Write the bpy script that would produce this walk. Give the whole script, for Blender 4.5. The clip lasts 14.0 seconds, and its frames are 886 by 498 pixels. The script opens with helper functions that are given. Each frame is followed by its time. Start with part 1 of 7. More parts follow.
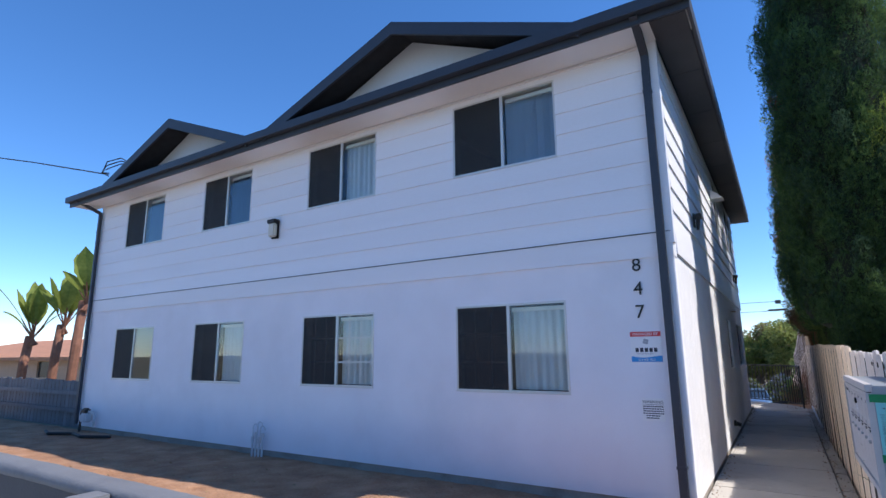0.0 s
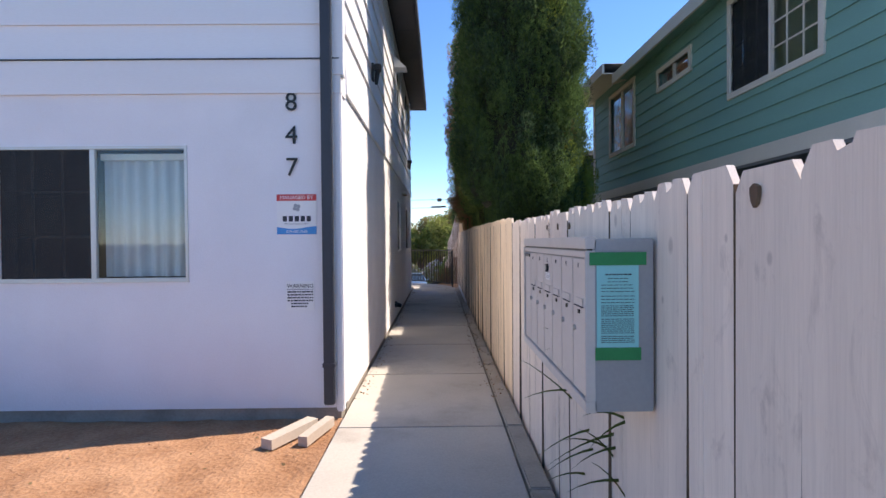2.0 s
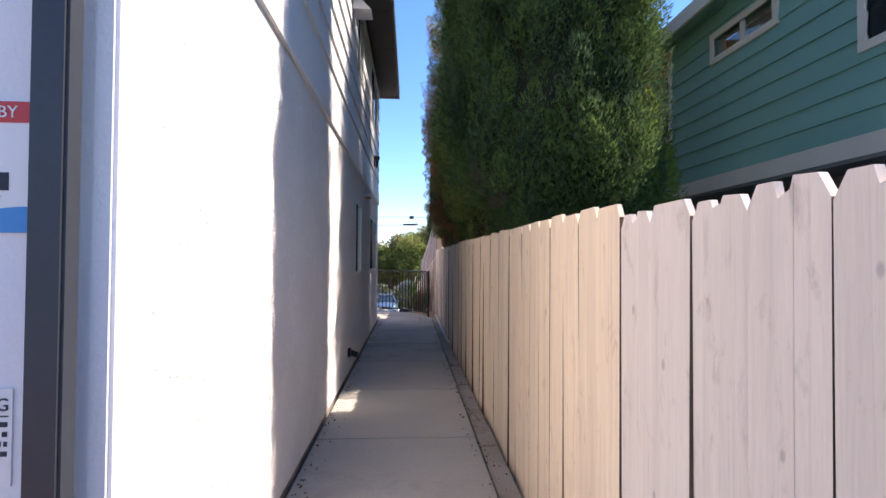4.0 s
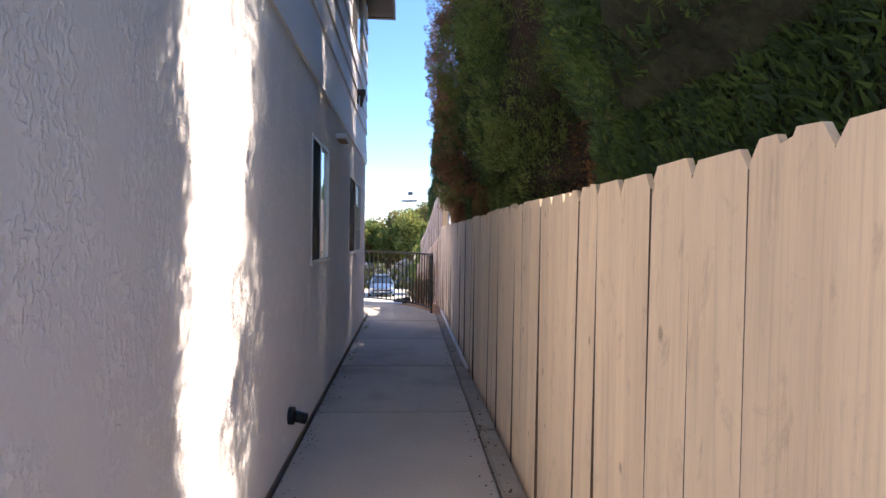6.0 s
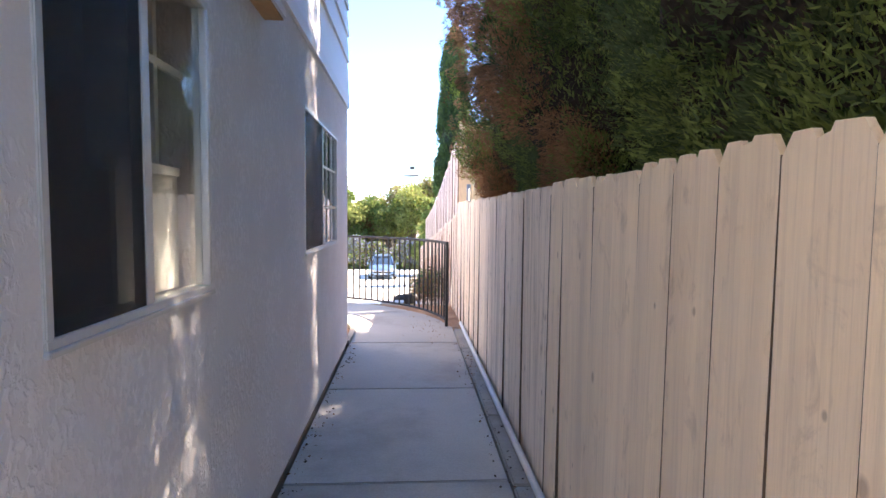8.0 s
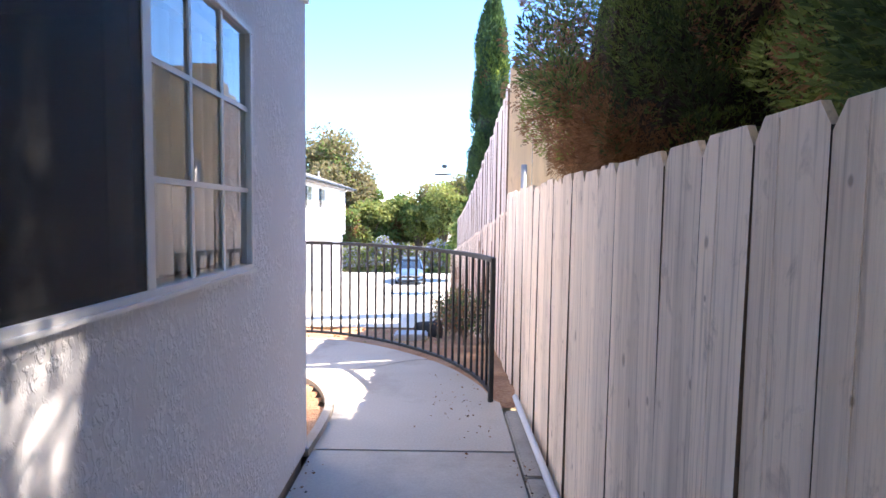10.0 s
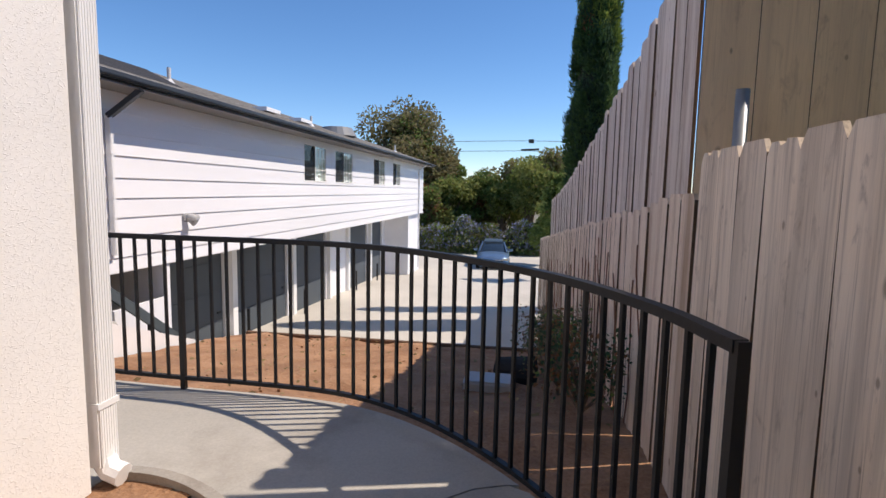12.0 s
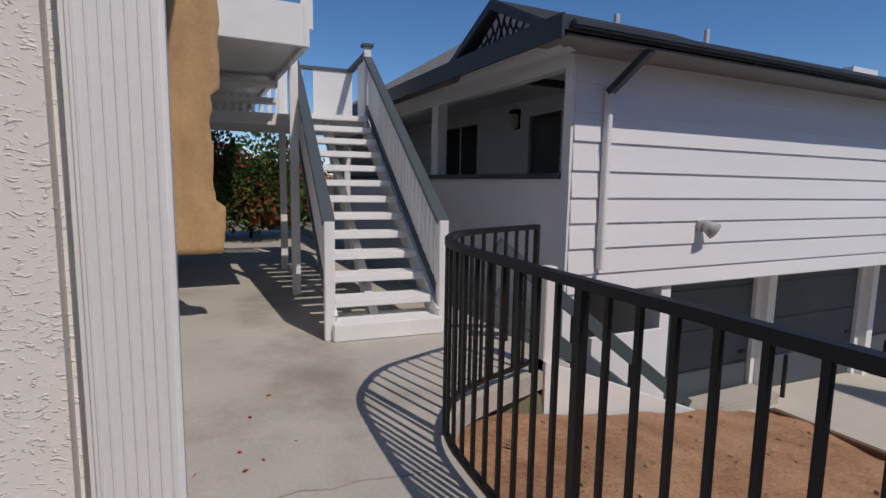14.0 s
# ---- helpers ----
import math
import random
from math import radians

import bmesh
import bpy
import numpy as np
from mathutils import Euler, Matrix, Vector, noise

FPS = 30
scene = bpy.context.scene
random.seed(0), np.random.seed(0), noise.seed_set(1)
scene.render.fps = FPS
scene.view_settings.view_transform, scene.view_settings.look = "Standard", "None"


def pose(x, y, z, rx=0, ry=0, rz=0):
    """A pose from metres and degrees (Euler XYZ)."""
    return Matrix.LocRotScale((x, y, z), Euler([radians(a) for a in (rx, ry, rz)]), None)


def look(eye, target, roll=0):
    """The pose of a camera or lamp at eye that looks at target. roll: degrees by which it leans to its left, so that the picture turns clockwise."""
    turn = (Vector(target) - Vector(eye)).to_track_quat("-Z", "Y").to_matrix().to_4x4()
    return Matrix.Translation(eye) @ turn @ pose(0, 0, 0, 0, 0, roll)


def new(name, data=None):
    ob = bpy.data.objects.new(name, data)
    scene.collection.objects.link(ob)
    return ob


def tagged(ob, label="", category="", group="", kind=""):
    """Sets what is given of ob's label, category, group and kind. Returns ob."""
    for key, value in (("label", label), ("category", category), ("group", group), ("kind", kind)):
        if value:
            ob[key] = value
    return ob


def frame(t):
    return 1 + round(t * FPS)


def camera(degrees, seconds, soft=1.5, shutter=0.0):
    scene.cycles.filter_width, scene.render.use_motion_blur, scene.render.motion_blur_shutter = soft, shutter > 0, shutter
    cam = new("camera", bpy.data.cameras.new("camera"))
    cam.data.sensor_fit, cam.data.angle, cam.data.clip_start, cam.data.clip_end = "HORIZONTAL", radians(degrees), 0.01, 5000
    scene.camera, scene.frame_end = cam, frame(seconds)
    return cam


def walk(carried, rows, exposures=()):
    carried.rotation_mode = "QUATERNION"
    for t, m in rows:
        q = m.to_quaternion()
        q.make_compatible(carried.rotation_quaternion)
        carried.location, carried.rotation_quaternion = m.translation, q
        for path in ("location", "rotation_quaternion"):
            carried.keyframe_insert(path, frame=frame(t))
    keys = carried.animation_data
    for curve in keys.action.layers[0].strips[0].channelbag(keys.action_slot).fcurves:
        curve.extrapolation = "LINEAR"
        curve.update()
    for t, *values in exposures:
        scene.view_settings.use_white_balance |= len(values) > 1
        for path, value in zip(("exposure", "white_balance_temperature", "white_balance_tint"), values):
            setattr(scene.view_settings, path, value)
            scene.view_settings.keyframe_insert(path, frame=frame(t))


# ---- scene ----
cam = camera(80.1, 14.0)
PATH = [
    (0, (0.898, -6.078, 1.569), (-0.151, -4.419, 1.956), -0.6),
    (0.5, (0.879, -5.921, 1.479), (-0.095, -4.187, 1.689), -1.6),
    (1, (0.889, -5.502, 1.394), (0.176, -3.635, 1.321), -1.0),
    (1.5, (0.797, -4.959, 1.415), (0.534, -2.98, 1.29), -1.4),
    (2, (0.783, -4.251, 1.386), (0.799, -2.251, 1.357), -0.5),
    (2.5, (0.759, -3.534, 1.395), (0.901, -1.539, 1.435), -0.2),
    (3, (0.731, -2.816, 1.384), (0.86, -0.82, 1.435), 0.3),
    (5.5, (0.739, 0.93, 1.409), (0.859, 2.926, 1.401), 0.4),
    (6, (0.736, 1.706, 1.415), (0.868, 3.701, 1.375), 0.9),
    (6.5, (0.71, 2.463, 1.459), (0.855, 4.457, 1.391), 1.2),
    (7, (0.691, 3.175, 1.463), (0.856, 5.168, 1.407), 0.9),
    (7.5, (0.696, 3.928, 1.479), (0.842, 5.92, 1.383), 1.1),
    (8, (0.703, 4.71, 1.483), (0.828, 6.702, 1.352), 0.6),
    (8.2, (0.7, 5.029, 1.464), (0.815, 7.021, 1.33), 0.2),
    (10.5, (0.814, 8.282, 1.448), (0.796, 10.278, 1.317), 0.9),
    (11, (0.815, 8.981, 1.458), (0.76, 10.974, 1.301), 0.6),
    (11.5, (0.771, 9.645, 1.457), (0.6, 11.628, 1.265), 0.9),
    (12, (0.658, 10.246, 1.473), (0.35, 12.21, 1.252), 1.1),
    (12.5, (0.486, 10.926, 1.409), (-0.211, 12.787, 1.183), 1.2),
    (13, (0.24, 11.504, 1.42), (-0.852, 13.164, 1.194), 1.6),
    (13.5, (-0.03, 12.017, 1.429), (-1.516, 13.334, 1.19), 2.2),
    (14, (-0.488, 12.508, 1.408), (-2.273, 13.375, 1.16), 1.0),
]
EXPOSURES = [(0, 0.8, 6250, 15), (1.0, 1.1, 6800, 17), (2.0, 1.15, 7400, 19), (3.0, 1.2, 7300, 20), (4.4, 1.5, 7400, 21), (5.5, 1.6, 7500, 22), (6.0, 1.85, 7700, 22), (6.5, 1.85, 7900, 22), (7.0, 2.2, 7800, 22), (7.5, 2.75, 7700, 21), (8.0, 3.0, 7700, 21),
             (10.5, 2.5, 7000, 18), (11.0, 1.95, 7100, 16), (11.5, 1.25, 7400, 16), (12.0, 0.45, 7200, 16), (13.0, -0.3, 6700, 15), (14.0, -0.4, 6800, 15)]
walk(cam, [(t, look(eye, target, roll)) for t, eye, target, roll in PATH], EXPOSURES)

# ---- world, sun, exposure ----
SUN_DIR = Vector((0.75, 0.20, 1.0)).normalized()
world = bpy.data.worlds.new("sky")
scene.world = world
world.use_nodes = True
wn = world.node_tree.nodes
wl = world.node_tree.links
sky = wn.new("ShaderNodeTexSky")
sky.sky_type = 'NISHITA'
sky.sun_disc = False
sky.sun_elevation = math.asin(SUN_DIR.z)
sky.sun_rotation = math.atan2(SUN_DIR.x, SUN_DIR.y)
sky.altitude = 1200
sky.air_density = 0.95
sky.dust_density = 0.0
sky.ozone_density = 6.0
wn["Background"].inputs[1].default_value = 0.13
tone = wn.new("ShaderNodeHueSaturation")
tone.inputs["Saturation"].default_value = 1.15
wl.new(sky.outputs[0], tone.inputs["Color"])
wl.new(tone.outputs[0], wn["Background"].inputs[0])

sun_data = bpy.data.lights.new("sun", 'SUN')
sun_data.energy = 3.4
sun_data.angle = radians(0.53)
sun_data.color = (1.0, 0.95, 0.87)
sun = new("sun", sun_data)
sun.matrix_world = look(SUN_DIR * 60, (0, 0, 0))


# ---- building helpers ----
def M(name, base, rough=0.7, metal=0.0, var=0.12, scale=3.0, fine=40.0, bump=0.2, dist=0.004, second=None, mix=0.5,
      stretch=(1, 1, 1), rnd=0.0, island=False, spec=None, coarse_bump=0.0, stain=None, stain_amt=0.0, stain_scale=1.2, stain_lo=0.52):
    """Procedural surface: base colour with variation at two scales, and fine relief."""
    m = bpy.data.materials.new(name)
    m.use_nodes = True
    n, l = m.node_tree.nodes, m.node_tree.links
    b = n["Principled BSDF"]
    b.inputs["Roughness"].default_value = rough
    b.inputs["Metallic"].default_value = metal
    if spec is not None:
        b.inputs["Specular IOR Level"].default_value = spec
    geo = n.new("ShaderNodeNewGeometry")
    mp = n.new("ShaderNodeMapping")
    mp.inputs["Scale"].default_value = stretch
    l.new(geo.outputs["Position"], mp.inputs[0])
    vec = mp.outputs[0]
    if rnd:
        oi = n.new("ShaderNodeObjectInfo")
        add = n.new("ShaderNodeVectorMath")
        add.operation = 'MULTIPLY_ADD'
        comb = n.new("ShaderNodeCombineXYZ")
        for k in range(3):
            l.new(oi.outputs["Random"], comb.inputs[k])
        l.new(comb.outputs[0], add.inputs[0])
        add.inputs[1].default_value = (37, 53, 71)
        l.new(vec, add.inputs[2])
        vec = add.outputs[0]
    n1 = n.new("ShaderNodeTexNoise")
    n1.inputs["Scale"].default_value = scale
    n1.inputs["Detail"].default_value = 4
    l.new(vec, n1.inputs["Vector"])
    n2 = n.new("ShaderNodeTexNoise")
    n2.inputs["Scale"].default_value = fine
    n2.inputs["Detail"].default_value = 5
    l.new(vec, n2.inputs["Vector"])
    av = n.new("ShaderNodeMath")
    av.operation = 'MULTIPLY_ADD'
    l.new(n1.outputs[0], av.inputs[0])
    av.inputs[1].default_value = 0.6
    h = n.new("ShaderNodeMath")
    h.operation = 'MULTIPLY'
    h.inputs[1].default_value = 0.4
    l.new(n2.outputs[0], h.inputs[0])
    l.new(h.outputs[0], av.inputs[2])
    ramp = n.new("ShaderNodeMapRange")
    ramp.inputs[1].default_value, ramp.inputs[2].default_value = 0.33, 0.67
    l.new(av.outputs[0], ramp.inputs[0])
    mixc = n.new("ShaderNodeMix")
    mixc.data_type = 'RGBA'
    a = tuple(c * (1 - var) for c in base)
    c2 = second if second else tuple(min(1, c * (1 + var)) for c in base)
    mixc.inputs[6].default_value = (*a, 1)
    mixc.inputs[7].default_value = (*c2, 1)
    l.new(ramp.outputs[0], mixc.inputs[0])
    col = mixc.outputs[2]
    if stain:
        n3 = n.new("ShaderNodeTexNoise")
        n3.inputs["Scale"].default_value = stain_scale
        n3.inputs["Detail"].default_value = 7
        n3.inputs["Roughness"].default_value = 0.65
        l.new(vec, n3.inputs["Vector"])
        r3 = n.new("ShaderNodeMapRange")
        r3.inputs[1].default_value, r3.inputs[2].default_value = stain_lo, stain_lo + 0.2
        r3.inputs[4].default_value = stain_amt
        l.new(n3.outputs[0], r3.inputs[0])
        mx = n.new("ShaderNodeMix")
        mx.data_type = 'RGBA'
        l.new(r3.outputs[0], mx.inputs[0])
        l.new(col, mx.inputs[6])
        mx.inputs[7].default_value = (*stain, 1)
        col = mx.outputs[2]
    if rnd or island:
        hsv = n.new("ShaderNodeHueSaturation")
        mr = n.new("ShaderNodeMapRange")
        src = geo.outputs["Random Per Island"] if island else oi.outputs["Random"]
        amt = rnd if rnd else 0.2
        mr.inputs[3].default_value, mr.inputs[4].default_value = 1 - amt, 1 + amt
        l.new(src, mr.inputs[0])
        l.new(mr.outputs[0], hsv.inputs["Value"])
        l.new(col, hsv.inputs["Color"])
        col = hsv.outputs[0]
    l.new(col, b.inputs["Base Color"])
    if bump:
        bp = n.new("ShaderNodeBump")
        bp.inputs["Strength"].default_value = bump
        bp.inputs["Distance"].default_value = dist
        l.new(n2.outputs[0], bp.inputs["Height"])
        nrm = bp.outputs[0]
        if coarse_bump:
            b2 = n.new("ShaderNodeBump")
            b2.inputs["Strength"].default_value = coarse_bump
            b2.inputs["Distance"].default_value = dist * 6
            l.new(n1.outputs[0], b2.inputs["Height"])
            l.new(nrm, b2.inputs["Normal"])
            nrm = b2.outputs[0]
        l.new(nrm, b.inputs["Normal"])
    return m


def knockdown(name, base, scale=55.0, strength=0.7, dist=0.006, patch=False, squash=0.55, lo=0.47):
    """Trowelled stucco: raised crests and worms with smooth patches between them."""
    m = M(name, base, 0.85, var=0.05, scale=1.5, fine=90, bump=0.15, dist=0.002, stain=tuple(c * 0.8 for c in base), stain_amt=0.25, stain_scale=0.9)
    n, l = m.node_tree.nodes, m.node_tree.links
    b = n["Principled BSDF"]
    old = b.inputs["Normal"].links[0].from_socket
    geo = n.new("ShaderNodeNewGeometry")
    w = n.new("ShaderNodeTexNoise")
    w.inputs["Scale"].default_value = 14
    l.new(geo.outputs["Position"], w.inputs["Vector"])
    warp = n.new("ShaderNodeVectorMath")
    warp.operation = 'MULTIPLY_ADD'
    l.new(w.outputs["Color"], warp.inputs[0])
    warp.inputs[1].default_value = (0.05, 0.05, 0.05)
    l.new(geo.outputs["Position"], warp.inputs[2])
    mp = n.new("ShaderNodeMapping")
    mp.inputs["Scale"].default_value = (1, 1, squash)
    l.new(warp.outputs[0], mp.inputs[0])
    t = n.new("ShaderNodeTexNoise")
    t.inputs["Scale"].default_value = scale
    t.inputs["Detail"].default_value = 3
    t.inputs["Roughness"].default_value = 0.45
    l.new(mp.outputs[0], t.inputs["Vector"])
    mr = n.new("ShaderNodeMapRange")
    mr.interpolation_type = 'SMOOTHSTEP'
    mr.inputs[1].default_value, mr.inputs[2].default_value = lo, lo + 0.15
    l.new(t.outputs[0], mr.inputs[0])
    hgt = mr.outputs[0]
    if patch:
        p = n.new("ShaderNodeTexNoise")
        p.inputs["Scale"].default_value = 3.2
        p.inputs["Detail"].default_value = 3
        l.new(geo.outputs["Position"], p.inputs["Vector"])
        pr = n.new("ShaderNodeMapRange")
        pr.inputs[1].default_value, pr.inputs[2].default_value = 0.40, 0.56
        l.new(p.outputs[0], pr.inputs[0])
        mul = n.new("ShaderNodeMath")
        mul.operation = 'MULTIPLY'
        l.new(hgt, mul.inputs[0])
        l.new(pr.outputs[0], mul.inputs[1])
        hgt = mul.outputs[0]
    if patch:
        # relief shading put into the colour: hollows darker, crests lighter
        hollow_shade = n.new("ShaderNodeMix")
        hollow_shade.data_type = 'RGBA'
        hollow_shade.blend_type = 'MULTIPLY'
        hollow_shade.inputs[0].default_value = 1.0
        shade = n.new("ShaderNodeMapRange")
        shade.inputs[3].default_value, shade.inputs[4].default_value = 0.93, 1.03
        l.new(hgt, shade.inputs[0])
        l.new(b.inputs["Base Color"].links[0].from_socket, hollow_shade.inputs[6])
        l.new(shade.outputs[0], hollow_shade.inputs[7])
        l.new(hollow_shade.outputs[2], b.inputs["Base Color"])
    bp = n.new("ShaderNodeBump")
    bp.inputs["Strength"].default_value = strength
    bp.inputs["Distance"].default_value = dist
    l.new(hgt, bp.inputs["Height"])
    l.new(old, bp.inputs["Normal"])
    l.new(bp.outputs[0], b.inputs["Normal"])
    return m


def glassy(name, tint=(0.9, 0.95, 0.95), ior=1.45):
    m = bpy.data.materials.new(name)
    m.use_nodes = True
    b = m.node_tree.nodes["Principled BSDF"]
    b.inputs["Base Color"].default_value = (*tint, 1)
    b.inputs["Transmission Weight"].default_value = 1.0
    b.inputs["Roughness"].default_value = 0.0
    b.inputs["IOR"].default_value = ior
    return m


def uneven(n, l, voronoi, share):
    """Distance to a cell's middle, scaled cell by cell, so that only a share of the cells carry a mark, of varied size."""
    sep = n.new("ShaderNodeSeparateColor")
    l.new(voronoi.outputs["Color"], sep.inputs[0])
    off = n.new("ShaderNodeMath")
    off.operation = 'GREATER_THAN'
    off.inputs[1].default_value = share
    l.new(sep.outputs[0], off.inputs[0])
    grow = n.new("ShaderNodeMapRange")
    grow.inputs[3].default_value, grow.inputs[4].default_value = 0.9, 2.6
    l.new(sep.outputs[1], grow.inputs[0])
    scaled = n.new("ShaderNodeMath")
    scaled.operation = 'MULTIPLY'
    l.new(voronoi.outputs["Distance"], scaled.inputs[0])
    l.new(grow.outputs[0], scaled.inputs[1])
    out = n.new("ShaderNodeMath")
    l.new(scaled.outputs[0], out.inputs[0])
    l.new(off.outputs[0], out.inputs[1])
    return out.outputs[0]


def wood(name, base, dark, knots=True, rnd=0.10, grime=None, grime_amt=0.0, grain=0.42, knot=0.8, smear=0.5):
    """Painted or weathered boards with upright grain, knots and stains."""
    m = M(name, base, 0.8, var=0.07, scale=2.0, fine=26, bump=0.35, dist=0.003, stretch=(9, 9, 0.55), rnd=rnd,
          stain=grime or dark, stain_amt=grime_amt or 0.45, stain_scale=0.8, stain_lo=0.47)
    n, l = m.node_tree.nodes, m.node_tree.links
    b = n["Principled BSDF"]
    col = b.inputs["Base Color"].links[0].from_socket
    geo = n.new("ShaderNodeNewGeometry")
    oi = n.new("ShaderNodeObjectInfo")
    comb = n.new("ShaderNodeCombineXYZ")
    l.new(oi.outputs["Random"], comb.inputs[2])
    add = n.new("ShaderNodeVectorMath")
    add.operation = 'MULTIPLY_ADD'
    l.new(comb.outputs[0], add.inputs[0])
    add.inputs[1].default_value = (0, 0, 19)
    l.new(geo.outputs["Position"], add.inputs[2])
    mp = n.new("ShaderNodeMapping")
    mp.inputs["Scale"].default_value = (4.2, 4.2, 2.6)
    l.new(add.outputs[0], mp.inputs[0])
    if knots:
        v = n.new("ShaderNodeTexVoronoi")
        v.voronoi_dimensions = '2D'
        v.inputs["Scale"].default_value = 1.0
        sp = n.new("ShaderNodeSeparateXYZ")
        l.new(mp.outputs[0], sp.inputs[0])
        along = n.new("ShaderNodeMath")
        l.new(sp.outputs[0], along.inputs[0])
        l.new(sp.outputs[1], along.inputs[1])
        flat = n.new("ShaderNodeCombineXYZ")
        l.new(along.outputs[0], flat.inputs[0])
        l.new(sp.outputs[2], flat.inputs[1])
        l.new(flat.outputs[0], v.inputs["Vector"])
        ring = n.new("ShaderNodeMapRange")
        ring.inputs[1].default_value, ring.inputs[2].default_value = 0.035, 0.075
        ring.inputs[3].default_value, ring.inputs[4].default_value = knot, 0.0
        l.new(uneven(n, l, v, 0.45), ring.inputs[0])
        mk = n.new("ShaderNodeMix")
        mk.data_type = 'RGBA'
        l.new(ring.outputs[0], mk.inputs[0])
        l.new(col, mk.inputs[6])
        mk.inputs[7].default_value = (*dark, 1)
        col = mk.outputs[2]
    wv = n.new("ShaderNodeTexNoise")
    wv.inputs["Scale"].default_value = 14
    wv.inputs["Detail"].default_value = 6
    wv.inputs["Distortion"].default_value = 0.6
    m2 = n.new("ShaderNodeMapping")
    m2.inputs["Scale"].default_value = (6, 6, 0.12)
    l.new(add.outputs[0], m2.inputs[0])
    l.new(m2.outputs[0], wv.inputs["Vector"])
    gr = n.new("ShaderNodeMapRange")
    gr.inputs[1].default_value, gr.inputs[2].default_value = 0.52, 0.68
    gr.inputs[4].default_value = grain
    l.new(wv.outputs[0], gr.inputs[0])
    mg = n.new("ShaderNodeMix")
    mg.data_type = 'RGBA'
    l.new(gr.outputs[0], mg.inputs[0])
    l.new(col, mg.inputs[6])
    mg.inputs[7].default_value = (*dark, 1)
    # brown smears and worn patches
    sm = n.new("ShaderNodeTexNoise")
    sm.inputs["Scale"].default_value = 7.0
    sm.inputs["Detail"].default_value = 9
    sm.inputs["Roughness"].default_value = 0.7
    sm.inputs["Distortion"].default_value = 0.8
    m4 = n.new("ShaderNodeMapping")
    m4.inputs["Scale"].default_value = (1.6, 1.6, 0.7)
    l.new(add.outputs[0], m4.inputs[0])
    l.new(m4.outputs[0], sm.inputs["Vector"])
    sr = n.new("ShaderNodeMapRange")
    sr.inputs[1].default_value, sr.inputs[2].default_value = 0.56, 0.74
    sr.inputs[4].default_value = smear
    l.new(sm.outputs[0], sr.inputs[0])
    ms_mix = n.new("ShaderNodeMix")
    ms_mix.data_type = 'RGBA'
    l.new(sr.outputs[0], ms_mix.inputs[0])
    l.new(mg.outputs[2], ms_mix.inputs[6])
    ms_mix.inputs[7].default_value = (*dark, 1)
    mg = ms_mix
    # nail holes, nicks and scratches
    m3 = n.new("ShaderNodeMapping")
    m3.inputs["Scale"].default_value = (11, 11, 5)
    l.new(add.outputs[0], m3.inputs[0])
    v3 = n.new("ShaderNodeTexVoronoi")
    v3.inputs["Scale"].default_value = 1.0
    l.new(m3.outputs[0], v3.inputs["Vector"])
    dot = n.new("ShaderNodeMapRange")
    dot.inputs[1].default_value, dot.inputs[2].default_value = 0.07, 0.13
    dot.inputs[3].default_value, dot.inputs[4].default_value = 0.85, 0.0
    l.new(uneven(n, l, v3, 0.45), dot.inputs[0])
    mn = n.new("ShaderNodeMix")
    mn.data_type = 'RGBA'
    l.new(dot.outputs[0], mn.inputs[0])
    l.new(mg.outputs[2], mn.inputs[6])
    mn.inputs[7].default_value = (*[c * 0.45 for c in dark], 1)
    l.new(mn.outputs[2], b.inputs["Base Color"])
    return m


def thing(name, at, label, category="", group="", kind=""):
    ob = new(name)
    ob.empty_display_size = 0.1
    ob.location = at
    return tagged(ob, label, category, group, kind)


def world_of(ob):
    m = ob.matrix_basis.copy()
    while ob.parent:
        ob = ob.parent
        m = ob.matrix_basis @ m
    return m


def part(name, bm, material, parent=None, label="", smooth=False):
    """Links a bmesh, given in world coordinates, as one mesh object under parent."""
    if parent is not None:
        bm.transform(world_of(parent).inverted())
    me = bpy.data.meshes.new(name)
    bm.normal_update()
    bm.to_mesh(me)
    bm.free()
    for mt in (material if isinstance(material, (list, tuple)) else [material]):
        me.materials.append(mt)
    if smooth:
        me.shade_smooth()
    ob = new(name, me)
    ob.parent = parent
    if label:
        ob["label"] = label
    return ob


def pieces(name, bm, material, parent):
    """Links each loose piece of a bmesh as a part of its own."""
    left = set(bm.verts)
    groups = []
    while left:
        todo = [left.pop()]
        seen = set(todo)
        while todo:
            v = todo.pop()
            for e in v.link_edges:
                w = e.other_vert(v)
                if w not in seen:
                    seen.add(w)
                    left.discard(w)
                    todo.append(w)
        groups.append(seen)
    if len(groups) == 1:
        return part(name, bm, material, parent)
    bm.verts.index_update()
    ids = [{v.index for v in g} for g in groups]
    for g in sorted(ids, key=min):
        one = bm.copy()
        one.verts.ensure_lookup_table()
        bmesh.ops.delete(one, geom=[v for v in one.verts if v.index not in g], context='VERTS')
        part(name, one, material, parent)
    bm.free()


def raw(name, verts, faces, material, parent=None, label="", mats=None):
    me = bpy.data.meshes.new(name)
    me.from_pydata(verts, [], faces)
    for mt in (material if isinstance(material, (list, tuple)) else [material]):
        me.materials.append(mt)
    if mats is not None:
        me.polygons.foreach_set("material_index", mats)
    ob = new(name, me)
    if parent is not None:
        me.transform(world_of(parent).inverted())
        ob.parent = parent
    if label:
        ob["label"] = label
    return ob


